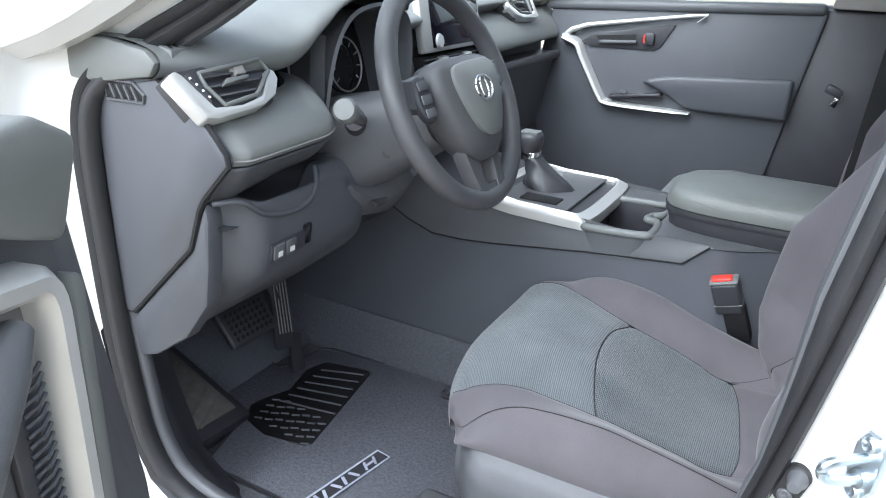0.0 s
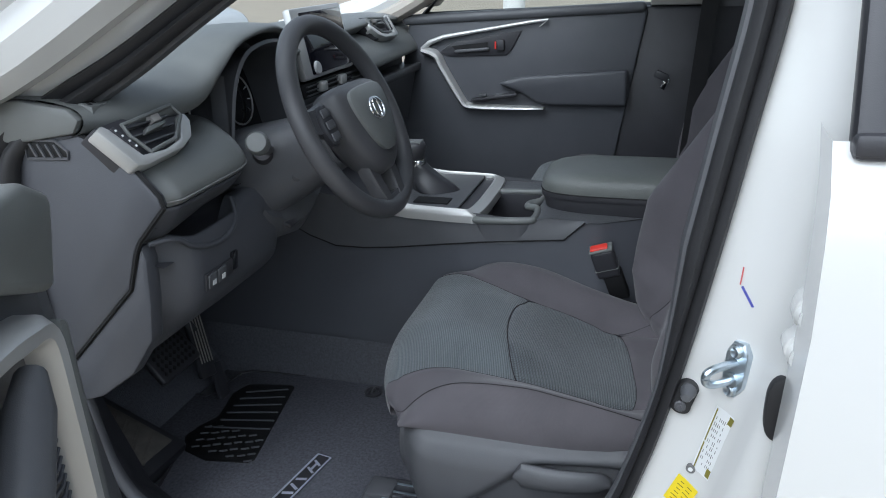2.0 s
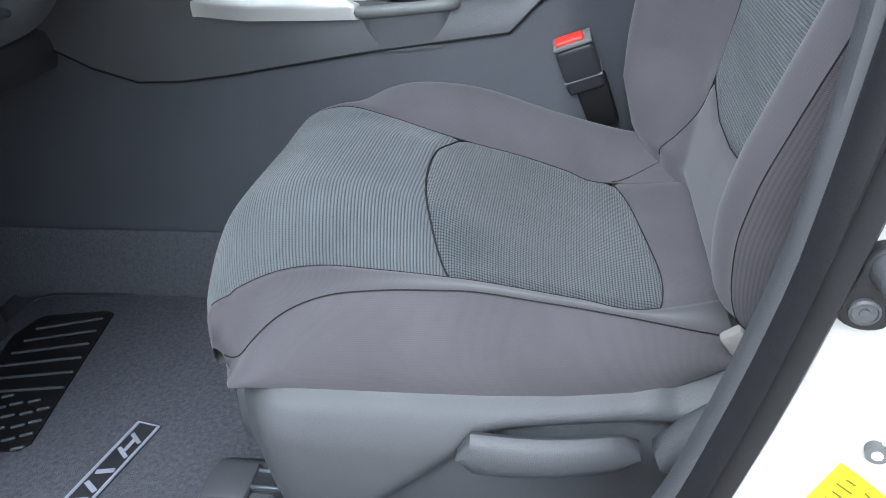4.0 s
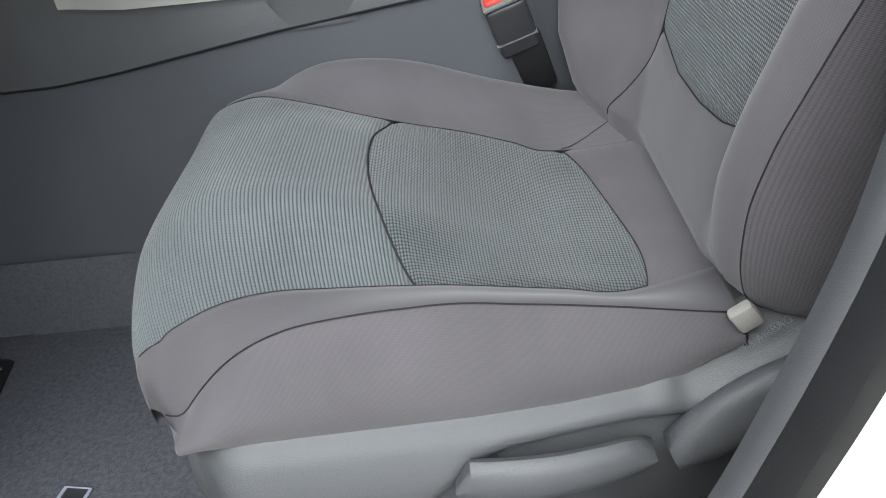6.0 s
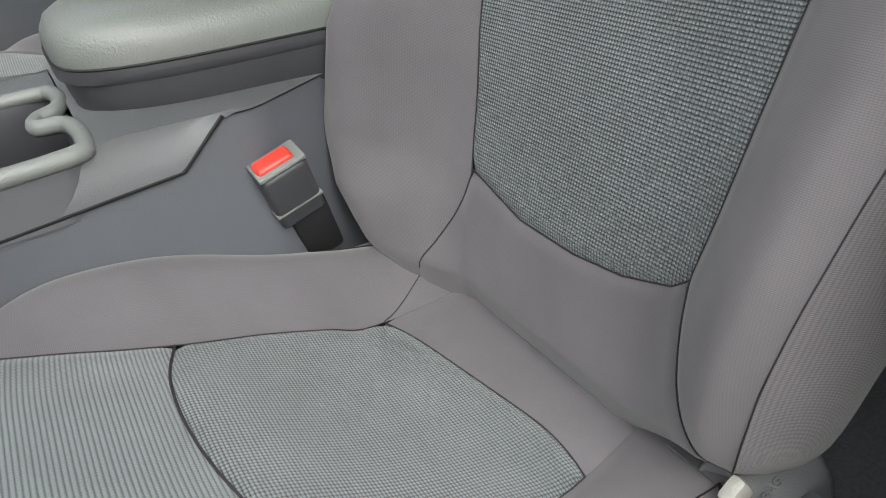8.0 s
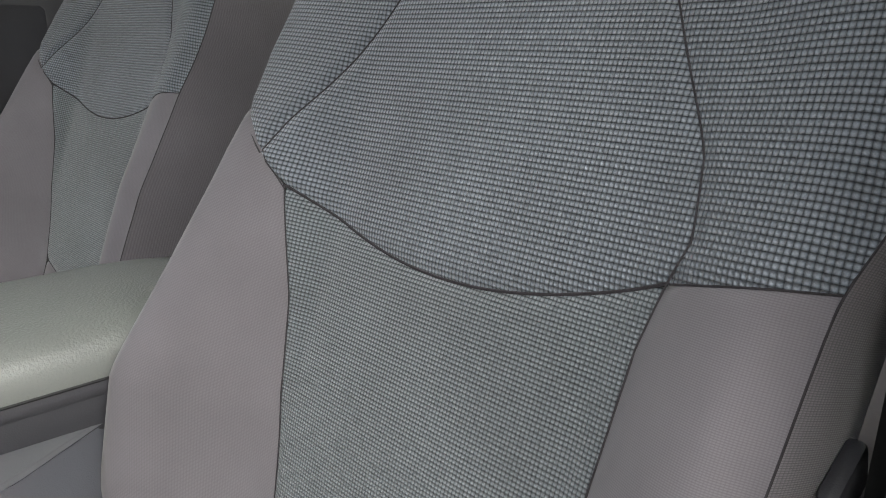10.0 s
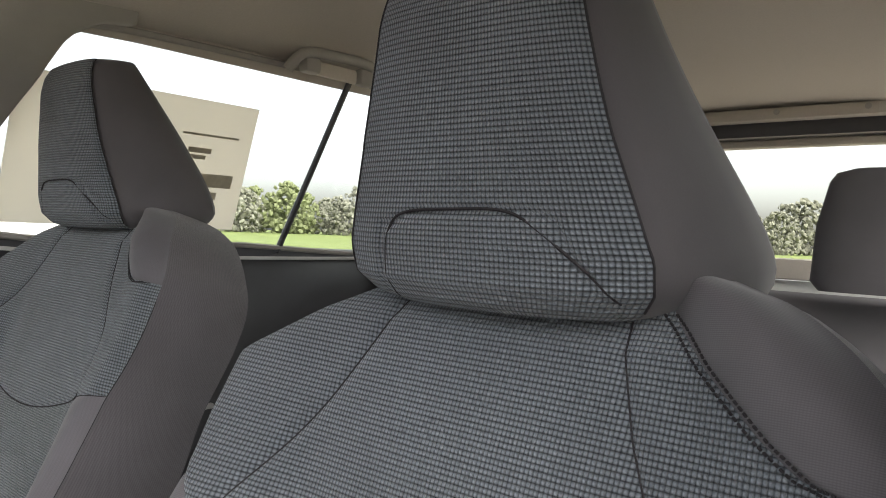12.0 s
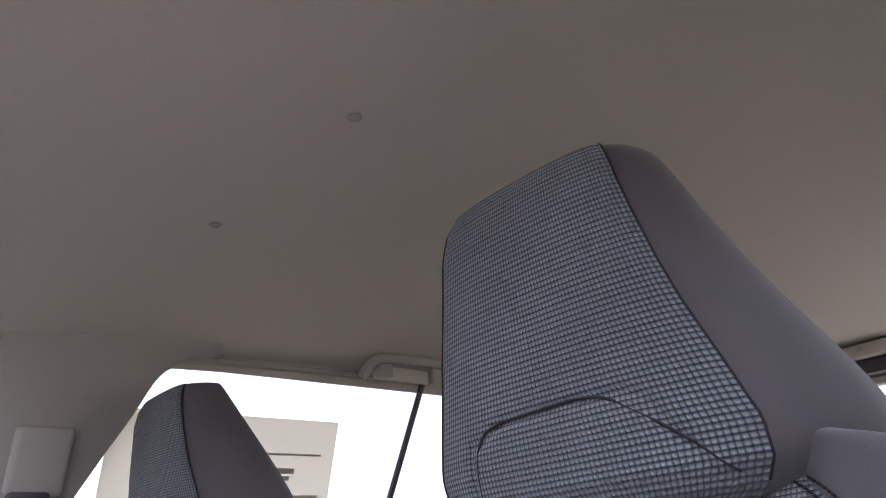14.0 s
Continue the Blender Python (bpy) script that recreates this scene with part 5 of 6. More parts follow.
KN = rounded([(-0.745, 1.050), (-0.722, 1.050), (-0.706, 1.036), (-0.700, 1.005), (-0.702, 0.955), (-0.712, 0.920), (-0.738, 0.890), (-0.790, 0.850), (-0.870, 0.790), (-0.940, 0.745), (-0.985, 0.725), (-1.02, 0.720)])
kp = part("lower_panel", patch(knee, 44, len(KN) - 1), LOWDASH, dash, "dark grained lower knee panel", angle=60)
part("panel_end", prism([(-0.740, 1.045), (-0.752, 1.02), (-0.772, 0.972), (-0.905, 0.838), (-0.925, 0.835), (-0.925, 0.755), (-0.87, 0.775), (-0.80, 0.825), (-0.752, 0.890), (-0.742, 0.95), (-0.735, 1.02)], "y", -0.772, -0.742, 0.006), LOWDASH, dash)
sw = part("switch_panel", rbox((-0.7015, -0.650, 0.955), (0.006, 0.085, 0.030), 0.003, m=Matrix.Rotation(radians(8), 3, "Y")), BLACK, kp, "small black switch panel")
for k in range(2):
    b_ = part("switch", rbox((-0.6985, -0.677 + 0.026 * k, 0.955), (0.006, 0.022, 0.024), 0.002, m=Matrix.Rotation(radians(8), 3, "Y")), PLASTIC, sw)
    part("print_bar", rbox((-0.6948, -0.677 + 0.026 * k, 0.952), (0.001, 0.009, 0.008), 0, m=Matrix.Rotation(radians(8), 3, "Y")), WHITEINK, b_)
part("coin_slot", rbox((-0.700, -0.610, 0.962), (0.006, 0.018, 0.034), 0.003, m=Matrix.Rotation(radians(8), 3, "Y")), GLOSS, sw)

# instrument cowl
arch = [(-0.500, 1.02), (-0.492, 1.13), (-0.470, 1.22), (-0.430, 1.268), (-0.370, 1.284), (-0.300, 1.282), (-0.255, 1.262), (-0.235, 1.21), (-0.232, 1.10), (-0.235, 1.02)]
ac = spline([(0, a, b) for a, b in arch], 5)
rings = []
for x, k in ((-0.742, 1.0), (-0.738, 0.965), (-0.748, 0.93), (-0.80, 0.91), (-0.855, 0.88)):
    rings.append([(x - 0.05 * (1.284 - p.z), -0.367 + (p.y + 0.367) * k, 1.12 + (p.z - 1.12) * k) for p in ac])
part("instrument_cowl", loft(rings, False), PLASTIC, dash, "dark cowl round the instruments", angle=60)
face = part("instrument_face", rbox((-0.845, -0.367, 1.15), (0.008, 0.25, 0.24), 0.003, m=Matrix.Rotation(radians(-12), 3, "Y")), GLOSS, dash, "black instrument panel with white dial marks")
for yc, rad in ((-0.425, 0.048), (-0.315, 0.048)):
    part("dial_ring", tube([(-0.838 - 0.2 * rad * math.sin(a), yc + rad * math.cos(a), 1.17 + rad * math.sin(a)) for a in [2 * math.pi * k / 32 for k in range(32)]], 0.0018, 6, closed=True, up=(1, 0, 0)), SILVER, face, "thin silver dial ring")
    for k in range(9):
        a = radians(-40 + 260 * k / 8)
        part("dial_mark", rbox((-0.8385 - 0.2 * rad * 0.8 * math.sin(a), yc + rad * 0.8 * math.cos(a), 1.17 + rad * 0.8 * math.sin(a)), (0.001, 0.009, 0.0022), 0, 1, Matrix.Rotation(a, 3, "X")), WHITEINK, face)
part("pad_fill", patch(lambda u, v: (-0.752 - 0.03 * v, -0.500 + 0.015 * u - 0.045 * v * 0, 1.02 + 0.22 * u), 6, 4), PLASTIC, dash)

# centre stack
scr = part("touch_screen", rbox((-0.822, 0.040, 1.245), (0.020, 0.265, 0.155), 0.006, m=Matrix.Rotation(radians(-10), 3, "Y")), SILVER, dash, "touch screen in a satin silver surround")
part("display", rbox((-0.8105, 0.050, 1.246), (0.004, 0.215, 0.135), 0.003, m=Matrix.Rotation(radians(-10), 3, "Y")), SCREEN, scr, "dark glossy display")
part("lit_area", rbox((-0.8083, 0.020, 1.222), (0.0010, 0.10, 0.045), 0, m=Matrix.Rotation(radians(-10), 3, "Y")), glow("screen_blue", (0.05, 0.035, 0.22), 0.25), scr, "faint violet display glow")
part("knob", lathe([(0.016, 0), (0.016, 0.014), (0.013, 0.018), (0, 0.018)], (-0.812, -0.035, 1.190), (1, 0, 0.18), 20), SILVER, scr, "round silver volume knob")
part("stack_vent", rbox((-0.825, 0.045, 1.145), (0.03, 0.27, 0.035), 0.006), VOID, dash, "central air vents")
for k in range(3):
    part("slat", rbox((-0.812, 0.045, 1.135 + 0.010 * k), (0.014, 0.25, 0.0025), 0), PLASTIC, dash)
for sgn in (-1, 1):
    part("vent_tab", rbox((-0.803, 0.045 + sgn * 0.055, 1.148), (0.018, 0.03, 0.022), 0.004), SILVER, dash)
ctl = part("climate_panel", rbox((-0.800, 0.045, 1.075), (0.05, 0.28, 0.085), 0.014, m=Matrix.Rotation(radians(-25), 3, "Y")), BLACK, dash, "black climate control panel")
for sgn in (-1, 1):
    kn = part("knob", lathe([(0.021, 0), (0.021, 0.016), (0.018, 0.022), (0, 0.022)], (-0.782, 0.045 + sgn * 0.10, 1.090), (1, 0, 0.45), 20), BLACK, ctl, "ribbed black temperature knob")
    part("ring", lathe([(0.023, -0.002), (0.023, 0.004), (0.021, 0.005)], (-0.782, 0.045 + sgn * 0.10, 1.090), (1, 0, 0.45), 20), SILVER, kn)
part("stack_body", rbox((-0.90, 0.045, 1.02), (0.16, 0.30, 0.30), 0.03), PLASTIC, dash)

# passenger side
PC = rounded([(-0.885, 1.232), (-0.850, 1.222), (-0.818, 1.200), (-0.795, 1.172), (-0.788, 1.150), (-0.800, 1.140), (-0.850, 1.135)])
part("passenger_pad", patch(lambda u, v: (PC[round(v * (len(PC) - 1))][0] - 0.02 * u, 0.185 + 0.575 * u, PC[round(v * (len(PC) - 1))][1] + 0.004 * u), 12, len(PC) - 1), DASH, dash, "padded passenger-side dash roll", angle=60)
part("tray", rbox((-0.88, 0.47, 1.095), (0.16, 0.55, 0.02), 0.006), BLACK, dash, "open shelf above the glovebox")
part("tray_lip", rbox((-0.805, 0.47, 1.100), (0.018, 0.55, 0.022), 0.007), PLASTIC, dash)
part("tray_back", rbox((-0.955, 0.47, 1.12), (0.02, 0.55, 0.06), 0.003), VOID, dash)
gb = part("glovebox_lid", patch(lambda u, v: (-0.815 - 0.05 * v - 0.04 * math.sin(math.pi * v) * 0, 0.195 + 0.56 * u, 1.088 - 0.23 * v), 10, 8), PLASTIC, dash, "dark grained glovebox lid")
part("under_dash", rbox((-0.95, 0.0, 0.86), (0.20, 1.46, 0.06), 0.02), BLACK, dash)
def on_pad(bm):
    for v in bm.verts:
        v.co.z -= (v.co.x + 0.80) * 0.21
    return bm


grille = part("demister_grille", on_pad(prism([(-0.802, -0.765), (-0.866, -0.662), (-0.808, -0.662), (-0.786, -0.705), (-0.780, -0.765)], "z", 1.230, 1.2440, 0.0015)), DASH, dash, "slotted demister grille")
for k in range(7):
    part("slot", on_pad(rbox((-0.800 - 0.0085 * k * 0.7, -0.752 + 0.0125 * k, 1.2436), (0.030 + 0.004 * k, 0.0055, 0.003), 0.001, 1, Matrix.Rotation(radians(-25), 3, "Z"))), VOID, grille)

# ---- steering ----
WC, WE = Vector((-0.561, -0.405, 1.160)), radians(24.7)
WN = Vector((math.cos(WE), 0, math.sin(WE)))
WU = Vector((-math.sin(WE), 0, math.cos(WE)))
WR = Vector((0, 1, 0))
wheel = thing("steering_wheel", "dark grey three-spoke steering wheel with a plain badge", "steering wheel", at=tuple(WC))


def wp(r, u, n=0.0):
    return tuple(WC + WR * r + WU * u + WN * n)


part("rim", tube([wp(0.170 * math.cos(a), 0.170 * math.sin(a)) for a in [2 * math.pi * k / 64 for k in range(64)]], 0.0165, 14, closed=True, flat=1.0, up=tuple(WN)), WHEELGRIP, wheel, "thick grained rim", angle=80)
hubp = [(0.0, 0.056), (0.060, 0.054), (0.090, 0.040), (0.093, 0.004), (0.078, -0.045), (0.055, -0.086), (0.030, -0.106), (0.0, -0.111)]
hubp = hubp + [(-a, b) for a, b in reversed(hubp[1:-1])]
hs = spline([(a, 0, b) for a, b in hubp], 4, True)
part("airbag_cover", loft([[wp(p.x * k, p.z * k, n) for p in hs] for k, n in ((0.80, -0.03), (0.98, -0.012), (1.0, 0.010), (0.97, 0.024), (0.88, 0.034), (0.6, 0.042), (0.2, 0.045))]), WHEELGRIP, wheel, "shield-shaped airbag cover", angle=50)
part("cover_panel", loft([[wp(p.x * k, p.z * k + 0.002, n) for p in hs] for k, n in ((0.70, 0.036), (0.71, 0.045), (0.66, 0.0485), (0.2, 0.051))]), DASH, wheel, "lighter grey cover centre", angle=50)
part("badge", tube([wp(0.026 * math.cos(a), -0.004 + 0.019 * math.sin(a), 0.0515) for a in [2 * math.pi * k / 28 for k in range(28)]], 0.0020, 6, closed=True, up=tuple(WN)), CHROME, wheel, "oval chrome badge")
part("badge_bar", tube([wp(0.0105 * math.cos(a), -0.004 + 0.018 * math.sin(a), 0.0515) for a in [2 * math.pi * k / 20 for k in range(20)]], 0.0017, 6, closed=True, up=tuple(WN)), CHROME, wheel)
for sgn in (-1, 1):
    arm = part("spoke", loft([[wp(sgn * r, u + du, n) for du, n in ((h, 0.0), (h * 0.8, 0.010), (-h * 0.8, 0.010), (-h, 0.0), (-h * 0.8, -0.014), (h * 0.8, -0.014))] for r, u, h in ((0.045, 0.006, 0.040), (0.085, 0.010, 0.034), (0.125, 0.014, 0.026), (0.160, 0.018, 0.024))]), WHEELGRIP, wheel, "side spoke with buttons", angle=40)
    sp_ = part("button_pod", loft([[wp(sgn * (0.116 + 0.022 * math.cos(a) * k), 0.004 + 0.034 * math.sin(a) * k, n) for a in [2 * math.pi * j / 20 for j in range(20)]] for k, n in ((1, 0.006), (1, 0.014), (0.85, 0.017))]), BLACK, arm, "black button pod")
    for j in range(3):
        part("button", rbox(wp(sgn * 0.116, -0.016 + 0.020 * j, 0.0175), (0.004, 0.026, 0.014), 0.002, m=Matrix.Rotation(-WE, 3, "Y")), PLASTIC, sp_)
    low = part("lower_spoke", loft([[wp(sgn * (r + dr), u, n) for dr, n in ((0.016, 0.0), (0.012, 0.012), (-0.012, 0.012), (-0.016, 0.0), (-0.012, -0.012), (0.012, -0.012))] for r, u in ((0.040, -0.070), (0.040, -0.095), (0.036, -0.125), (0.028, -0.162))]), WHEELGRIP, wheel, "lower spoke", angle=40)
part("lower_web", loft([[wp(a, b, n) for a, b in ((-0.028, -0.148), (0.028, -0.148), (0.020, -0.166), (-0.020, -0.166))] for n in (-0.008, 0.010)]), PLASTIC, wheel)
column = thing("steering_column", "dark plastic steering column shroud with a stalk", "steering column", at=(-0.72, -0.40, 1.10))
cc = [Vector((-0.585, -0.405, 1.140)), Vector((-0.66, -0.405, 1.105)), Vector((-0.76, -0.40, 1.065)), Vector((-0.86, -0.40, 1.02))]
part("shroud", loft([[c + WR * (w * math.copysign(abs(math.cos(a)) ** 0.6, math.cos(a))) + WU * (h * math.copysign(abs(math.sin(a)) ** 0.7, math.sin(a)) - 0.012) for a in [2 * math.pi * k / 24 for k in range(24)]] for c, w, h in zip(cc, (0.066, 0.082, 0.100, 0.106), (0.050, 0.066, 0.085, 0.095))]), PLASTIC, column, angle=60)
cover = part("lower_cover", loft([[(x - 0.03 * abs(q - 0.5), -0.505 + 0.245 * q, z - dz * math.sin(math.pi * q) ** 0.6) for q in [k / 16 for k in range(17)]] for x, z, dz in ((-0.790, 1.060, 0.0), (-0.705, 1.040, 0.02), (-0.680, 1.015, 0.045), (-0.700, 0.985, 0.050), (-0.760, 0.955, 0.04), (-0.860, 0.93, 0.03))], False), PLASTIC, column, "smooth dark lower column cover", angle=60)
part("release_lever", rbox((-0.690, -0.430, 0.968), (0.024, 0.040, 0.008), 0.003, 2, Matrix.Rotation(radians(20), 3, "Y")), BLACK, cover, "black tilt release lever")
stalk = part("stalk", tube([(-0.690, -0.470, 1.112), (-0.672, -0.520, 1.128), (-0.655, -0.562, 1.145)], [0.010, 0.009, 0.011], 12), PLASTIC, column, "grey light stalk")
part("stalk_tip", lathe([(0.012, -0.006), (0.018, 0.002), (0.019, 0.022), (0.015, 0.030), (0, 0.031)], (-0.656, -0.560, 1.144), (0.35, -0.85, 0.35), 18), DASH, stalk, "lighter grey stalk tip")
part("stalk_collar", lathe([(0.024, 0), (0.022, 0.02), (0.016, 0.034)], (-0.700, -0.465, 1.104), (0.25, -0.85, 0.35), 18), BLACK, column, "black rubber stalk collar")
part("lock", lathe([(0.009, 0), (0.009, 0.004), (0.006, 0.005), (0, 0.004)], (-0.640, -0.478, 1.070), (0.5, -0.8, 0.1), 14), BLACK, column)

# ---- centre console ----
console = thing("centre_console", "dark plastic centre console with silver shifter surround", "console", at=(-0.45, 0, 0.47))
CR = [(-0.98, 0.885), (-0.87, 0.869), (-0.80, 0.832), (-0.737, 0.811), (-0.67, 0.811), (-0.595, 0.818), (-0.40, 0.844), (-0.24, 0.860), (-0.220, 0.862), (-0.178, 0.902), (-0.10, 0.902), (0.16, 0.902)]
TOPZ = [(-0.98, 0.960), (-0.80, 0.935), (-0.56, 0.910), (-0.42, 0.907), (-0.29, 0.898), (-0.26, 0.904), (-0.16, 0.9025), (0.16, 0.903)]


def narrow(x):
    return lerp([-0.15, -0.05, 0.20], [1.0, 0.62, 0.45], x)


def crz(x):
    return lerp([a for a, b in CR], [b for a, b in CR], x)


def topz(x):
    return lerp([a for a, b in TOPZ], [b for a, b in TOPZ], x)


for sgn in (-1, 1):
    part("upper_side", patch(lambda u, v: (-0.98 + 1.14 * u, sgn * narrow(-0.98 + 1.14 * u) * (0.152 - 0.008 * smooth(0, 1, v)), crz(-0.98 + 1.14 * u) + (max(topz(-0.98 + 1.14 * u), crz(-0.98 + 1.14 * u) + 0.001) - crz(-0.98 + 1.14 * u)) * v), 80, 8, flip=sgn > 0), PLASTIC, console, "smooth dark upper side", angle=60)
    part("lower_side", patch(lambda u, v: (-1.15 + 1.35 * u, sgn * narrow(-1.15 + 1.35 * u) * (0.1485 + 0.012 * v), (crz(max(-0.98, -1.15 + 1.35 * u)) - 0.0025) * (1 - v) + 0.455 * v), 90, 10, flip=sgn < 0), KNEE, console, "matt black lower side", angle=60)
    part("carpet_skirt", patch(lambda u, v: (-1.20 + 0.85 * u, sgn * (0.163 + 0.012 * v), 0.585 - 0.13 * v - 0.01 * u), 10, 4, flip=sgn < 0), FLOORCARPET, console)
    part("crease_line", tube([(a, sgn * 0.1515 * narrow(a), b) for a, b in CR[:-2]], 0.0018, 5, up=(0, 1, 0)), VOID, console)
part("deck", patch(lambda u, v: (-0.98 + 0.56 * u, -0.1445 + 0.289 * v, topz(-0.98 + 0.56 * u) - 0.004), 20, 6), BLACK, console)
part("rear_deck", patch(lambda u, v: (-0.284 + 0.444 * u, narrow(-0.284 + 0.444 * u) * (-0.1445 + 0.289 * v), topz(-0.284 + 0.444 * u) + 0.004 * math.sin(math.pi * v)), 20, 6), PLASTIC, console)
part("side_deck", patch(lambda u, v: (-0.425 + 0.14 * u, 0.062 + 0.083 * v, 0.895 + 0.002 * u), 4, 4), PLASTIC, console)
# silver surround
so = [(-0.640, 0.120), (-0.615, 0.147), (-0.500, 0.1525), (-0.430, 0.1525), (-0.408, 0.146), (-0.399, 0.100), (-0.397, 0.0)]
so = so + [(a, -b) for a, b in reversed(so[:-1])]
souter = spline([(a, b, 0) for a, b in so], 4, True)
rings = []
for k, dz in ((1.0, -0.022), (1.0, -0.008), (0.985, -0.003), (0.76, 0.006), (0.70, 0.003), (0.69, -0.012)):
    rings.append([(-0.520 + (p.x + 0.520) * (k if p.x < -0.45 else 0.30 + 0.70 * k), p.y * (0.68 + 0.32 * k), topz(p.x) + dz) for p in souter])
part("silver_surround", loft(rings, True, False), SILVER, console, "satin silver shifter surround", angle=50)
part("shift_plate", rbox((-0.535, 0.0, 0.908), (0.165, 0.262, 0.006), 0.002), PLASTIC, console, "grey shifter plate")
part("side_tray", rbox((-0.520, -0.092, 0.9125), (0.080, 0.042, 0.004), 0.003), VOID, console, "small dark tray")
lever_ = thing("gear_shifter", "black gear shifter with a leather boot and grey cap", "gear shifter", at=(-0.575, 0, 0.91))
part("boot", loft([[(c[0] + rx * math.cos(a) * (1 + 0.10 * math.cos(4 * a + n)), c[1] + ry * math.sin(a) * (1 + 0.08 * math.sin(3 * a + n)), c[2]) for a in [2 * math.pi * k / 28 for k in range(28)]] for n, (c, rx, ry) in enumerate((((-0.540, 0, 0.908), 0.055, 0.046), ((-0.545, 0, 0.920), 0.052, 0.044), ((-0.555, 0, 0.934), 0.038, 0.034), ((-0.566, 0, 0.948), 0.030, 0.027), ((-0.576, 0, 0.962), 0.022, 0.021), ((-0.582, 0, 0.972), 0.019, 0.019)))]), BLACK, lever_, "black folded leatherette boot", angle=80)
part("collar", lathe([(0.020, 0), (0.021, 0.008), (0.019, 0.012)], (-0.582, 0, 0.968), (-0.2, 0, 1), 18), CHROME, lever_)
part("knob", loft([[(-0.588 + dx + rx * math.cos(a), ry * math.sin(a), z) for a in [2 * math.pi * k / 22 for k in range(22)]] for dx, z, rx, ry in ((0, 0.978, 0.018, 0.018), (-0.002, 0.990, 0.025, 0.023), (-0.004, 1.002, 0.030, 0.026), (-0.003, 1.012, 0.030, 0.025), (0.0, 1.020, 0.024, 0.020), (0.0, 1.023, 0.012, 0.010))]), BLACK, lever_, "rounded black knob", angle=60)
part("cap", rbox((-0.590, 0, 1.0215), (0.040, 0.030, 0.006), 0.002), DASH, lever_, "grey knob cap")
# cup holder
# floor coloured darker than the walls to carry the hollow's shade
cup = part("cup_holder", rbox((-0.352, -0.045, 0.800), (0.14, 0.20, 0.006), 0.002), VOID, console, "cup holder, its inner shade put into a near-black floor")
for c_, z_ in (((-0.420, -0.045, 0.848), (0.006, 0.20, 0.09)), ((-0.288, -0.045, 0.848), (0.006, 0.20, 0.09)), ((-0.352, 0.056, 0.848), (0.13, 0.005, 0.09)), ((-0.352, -0.142, 0.845), (0.13, 0.005, 0.085))):
    part("cup_wall", rbox(c_, z_, 0.002), BLACK, cup)
cr_ = [(-0.424, 0.030), (-0.408, 0.058), (-0.310, 0.058), (-0.290, 0.040), (-0.288, 0.000), (-0.296, -0.020), (-0.312, -0.028), (-0.314, -0.050), (-0.298, -0.060), (-0.287, -0.078), (-0.285, -0.130), (-0.300, -0.150), (-0.395, -0.150), (-0.416, -0.138), (-0.424, -0.110)]
part("rim", tube([tuple(p) for p in spline([(a, b, 0.893 + 0.006 * smooth(-0.34, -0.29, a)) for a, b in cr_], 4, True)], 0.0078, 10, closed=True, up=(0, 0, 1)), DASH, cup, "smooth grey rim", angle=80)


def holder(u, v):
    x = lerp([0, 1], [-0.412, -0.290], u) + 0.014 * v * (0.5 - u)
    return x, -0.1535 + 0.0015 * v + 0.010 * (2 * abs(u - 0.5)) ** 6, 0.892 + 0.004 * u - 0.050 * v


part("holder_front", patch(holder, 16, 6), PLASTIC, cup, "smooth grey front panel")
arm = thing("console_armrest", "padded grey leatherette armrest lid on the console", "armrest", at=(-0.1, 0, 0.93))


def lid(a, k, z, grow=0):
    n = 4.0
    return (-0.080 + (0.205 * k) * math.copysign(abs(math.cos(a)) ** (2 / n), math.cos(a)), (0.108 * k + grow) * math.copysign(abs(math.sin(a)) ** (2 / n), math.sin(a)), z)


part("box", loft([[lid(2 * math.pi * j / 48, k, z) for j in range(48)] for k, z in ((0.80, 0.888), (0.90, 0.891), (0.95, 0.898), (0.985, 0.930), (0.99, 0.942))]), BLACK, arm, "black armrest box", angle=60)
part("lid", loft([[lid(2 * math.pi * j / 64, k, z) for j in range(64)] for k, z in ((0.93, 0.930), (0.985, 0.933), (1.0, 0.942), (1.002, 0.952), (0.995, 0.961), (0.965, 0.972), (0.91, 0.979), (0.80, 0.984), (0.5, 0.988), (0.15, 0.989))]), ARM, arm, "grained leatherette lid", angle=80)
part("lid_base", loft([[lid(2 * math.pi * j / 64, k, z) for j in range(64)] for k, z in ((0.94, 0.926), (1.003, 0.931), (1.006, 0.938), (1.004, 0.9435))]), BLACK, arm, "black lower edge of the lid", angle=60)
part("seam", tube([lid(2 * math.pi * j / 64, 1.004, 0.944) for j in range(64)], 0.0014, 5, closed=True), VOID, arm)
buckle = thing("seat_belt_buckle", "black seat belt buckle with a red release button", "belt buckle", at=(-0.13, -0.16, 0.80))
mbk = Matrix.Rotation(radians(-17), 3, "Y") @ Matrix.Rotation(radians(16), 3, "X")
bc = Vector((-0.134, -0.152, 0.820))
part("case", rbox(tuple(bc), (0.047, 0.028, 0.066), 0.006, 3, mbk), BLACK, buckle)
part("surround", rbox(tuple(bc + mbk @ Vector((0, 0, 0.036))), (0.048, 0.029, 0.005), 0.0024, 2, mbk), DASH, buckle, "grey edge round the button")
part("button", rbox(tuple(bc + mbk @ Vector((-0.003, 0, 0.0385))), (0.036, 0.018, 0.008), 0.0038, 3, mbk), RED, buckle, "bright red release button")
part("strap_cover", rbox(tuple(bc + mbk @ Vector((0.006, 0.002, -0.060))), (0.040, 0.024, 0.075), 0.005, 2, mbk), VOID, buckle)
part("edge_line", rbox(tuple(bc + mbk @ Vector((0, -0.0005, -0.012))), (0.0484, 0.0290, 0.0016), 0, 1, mbk), DASH, buckle)
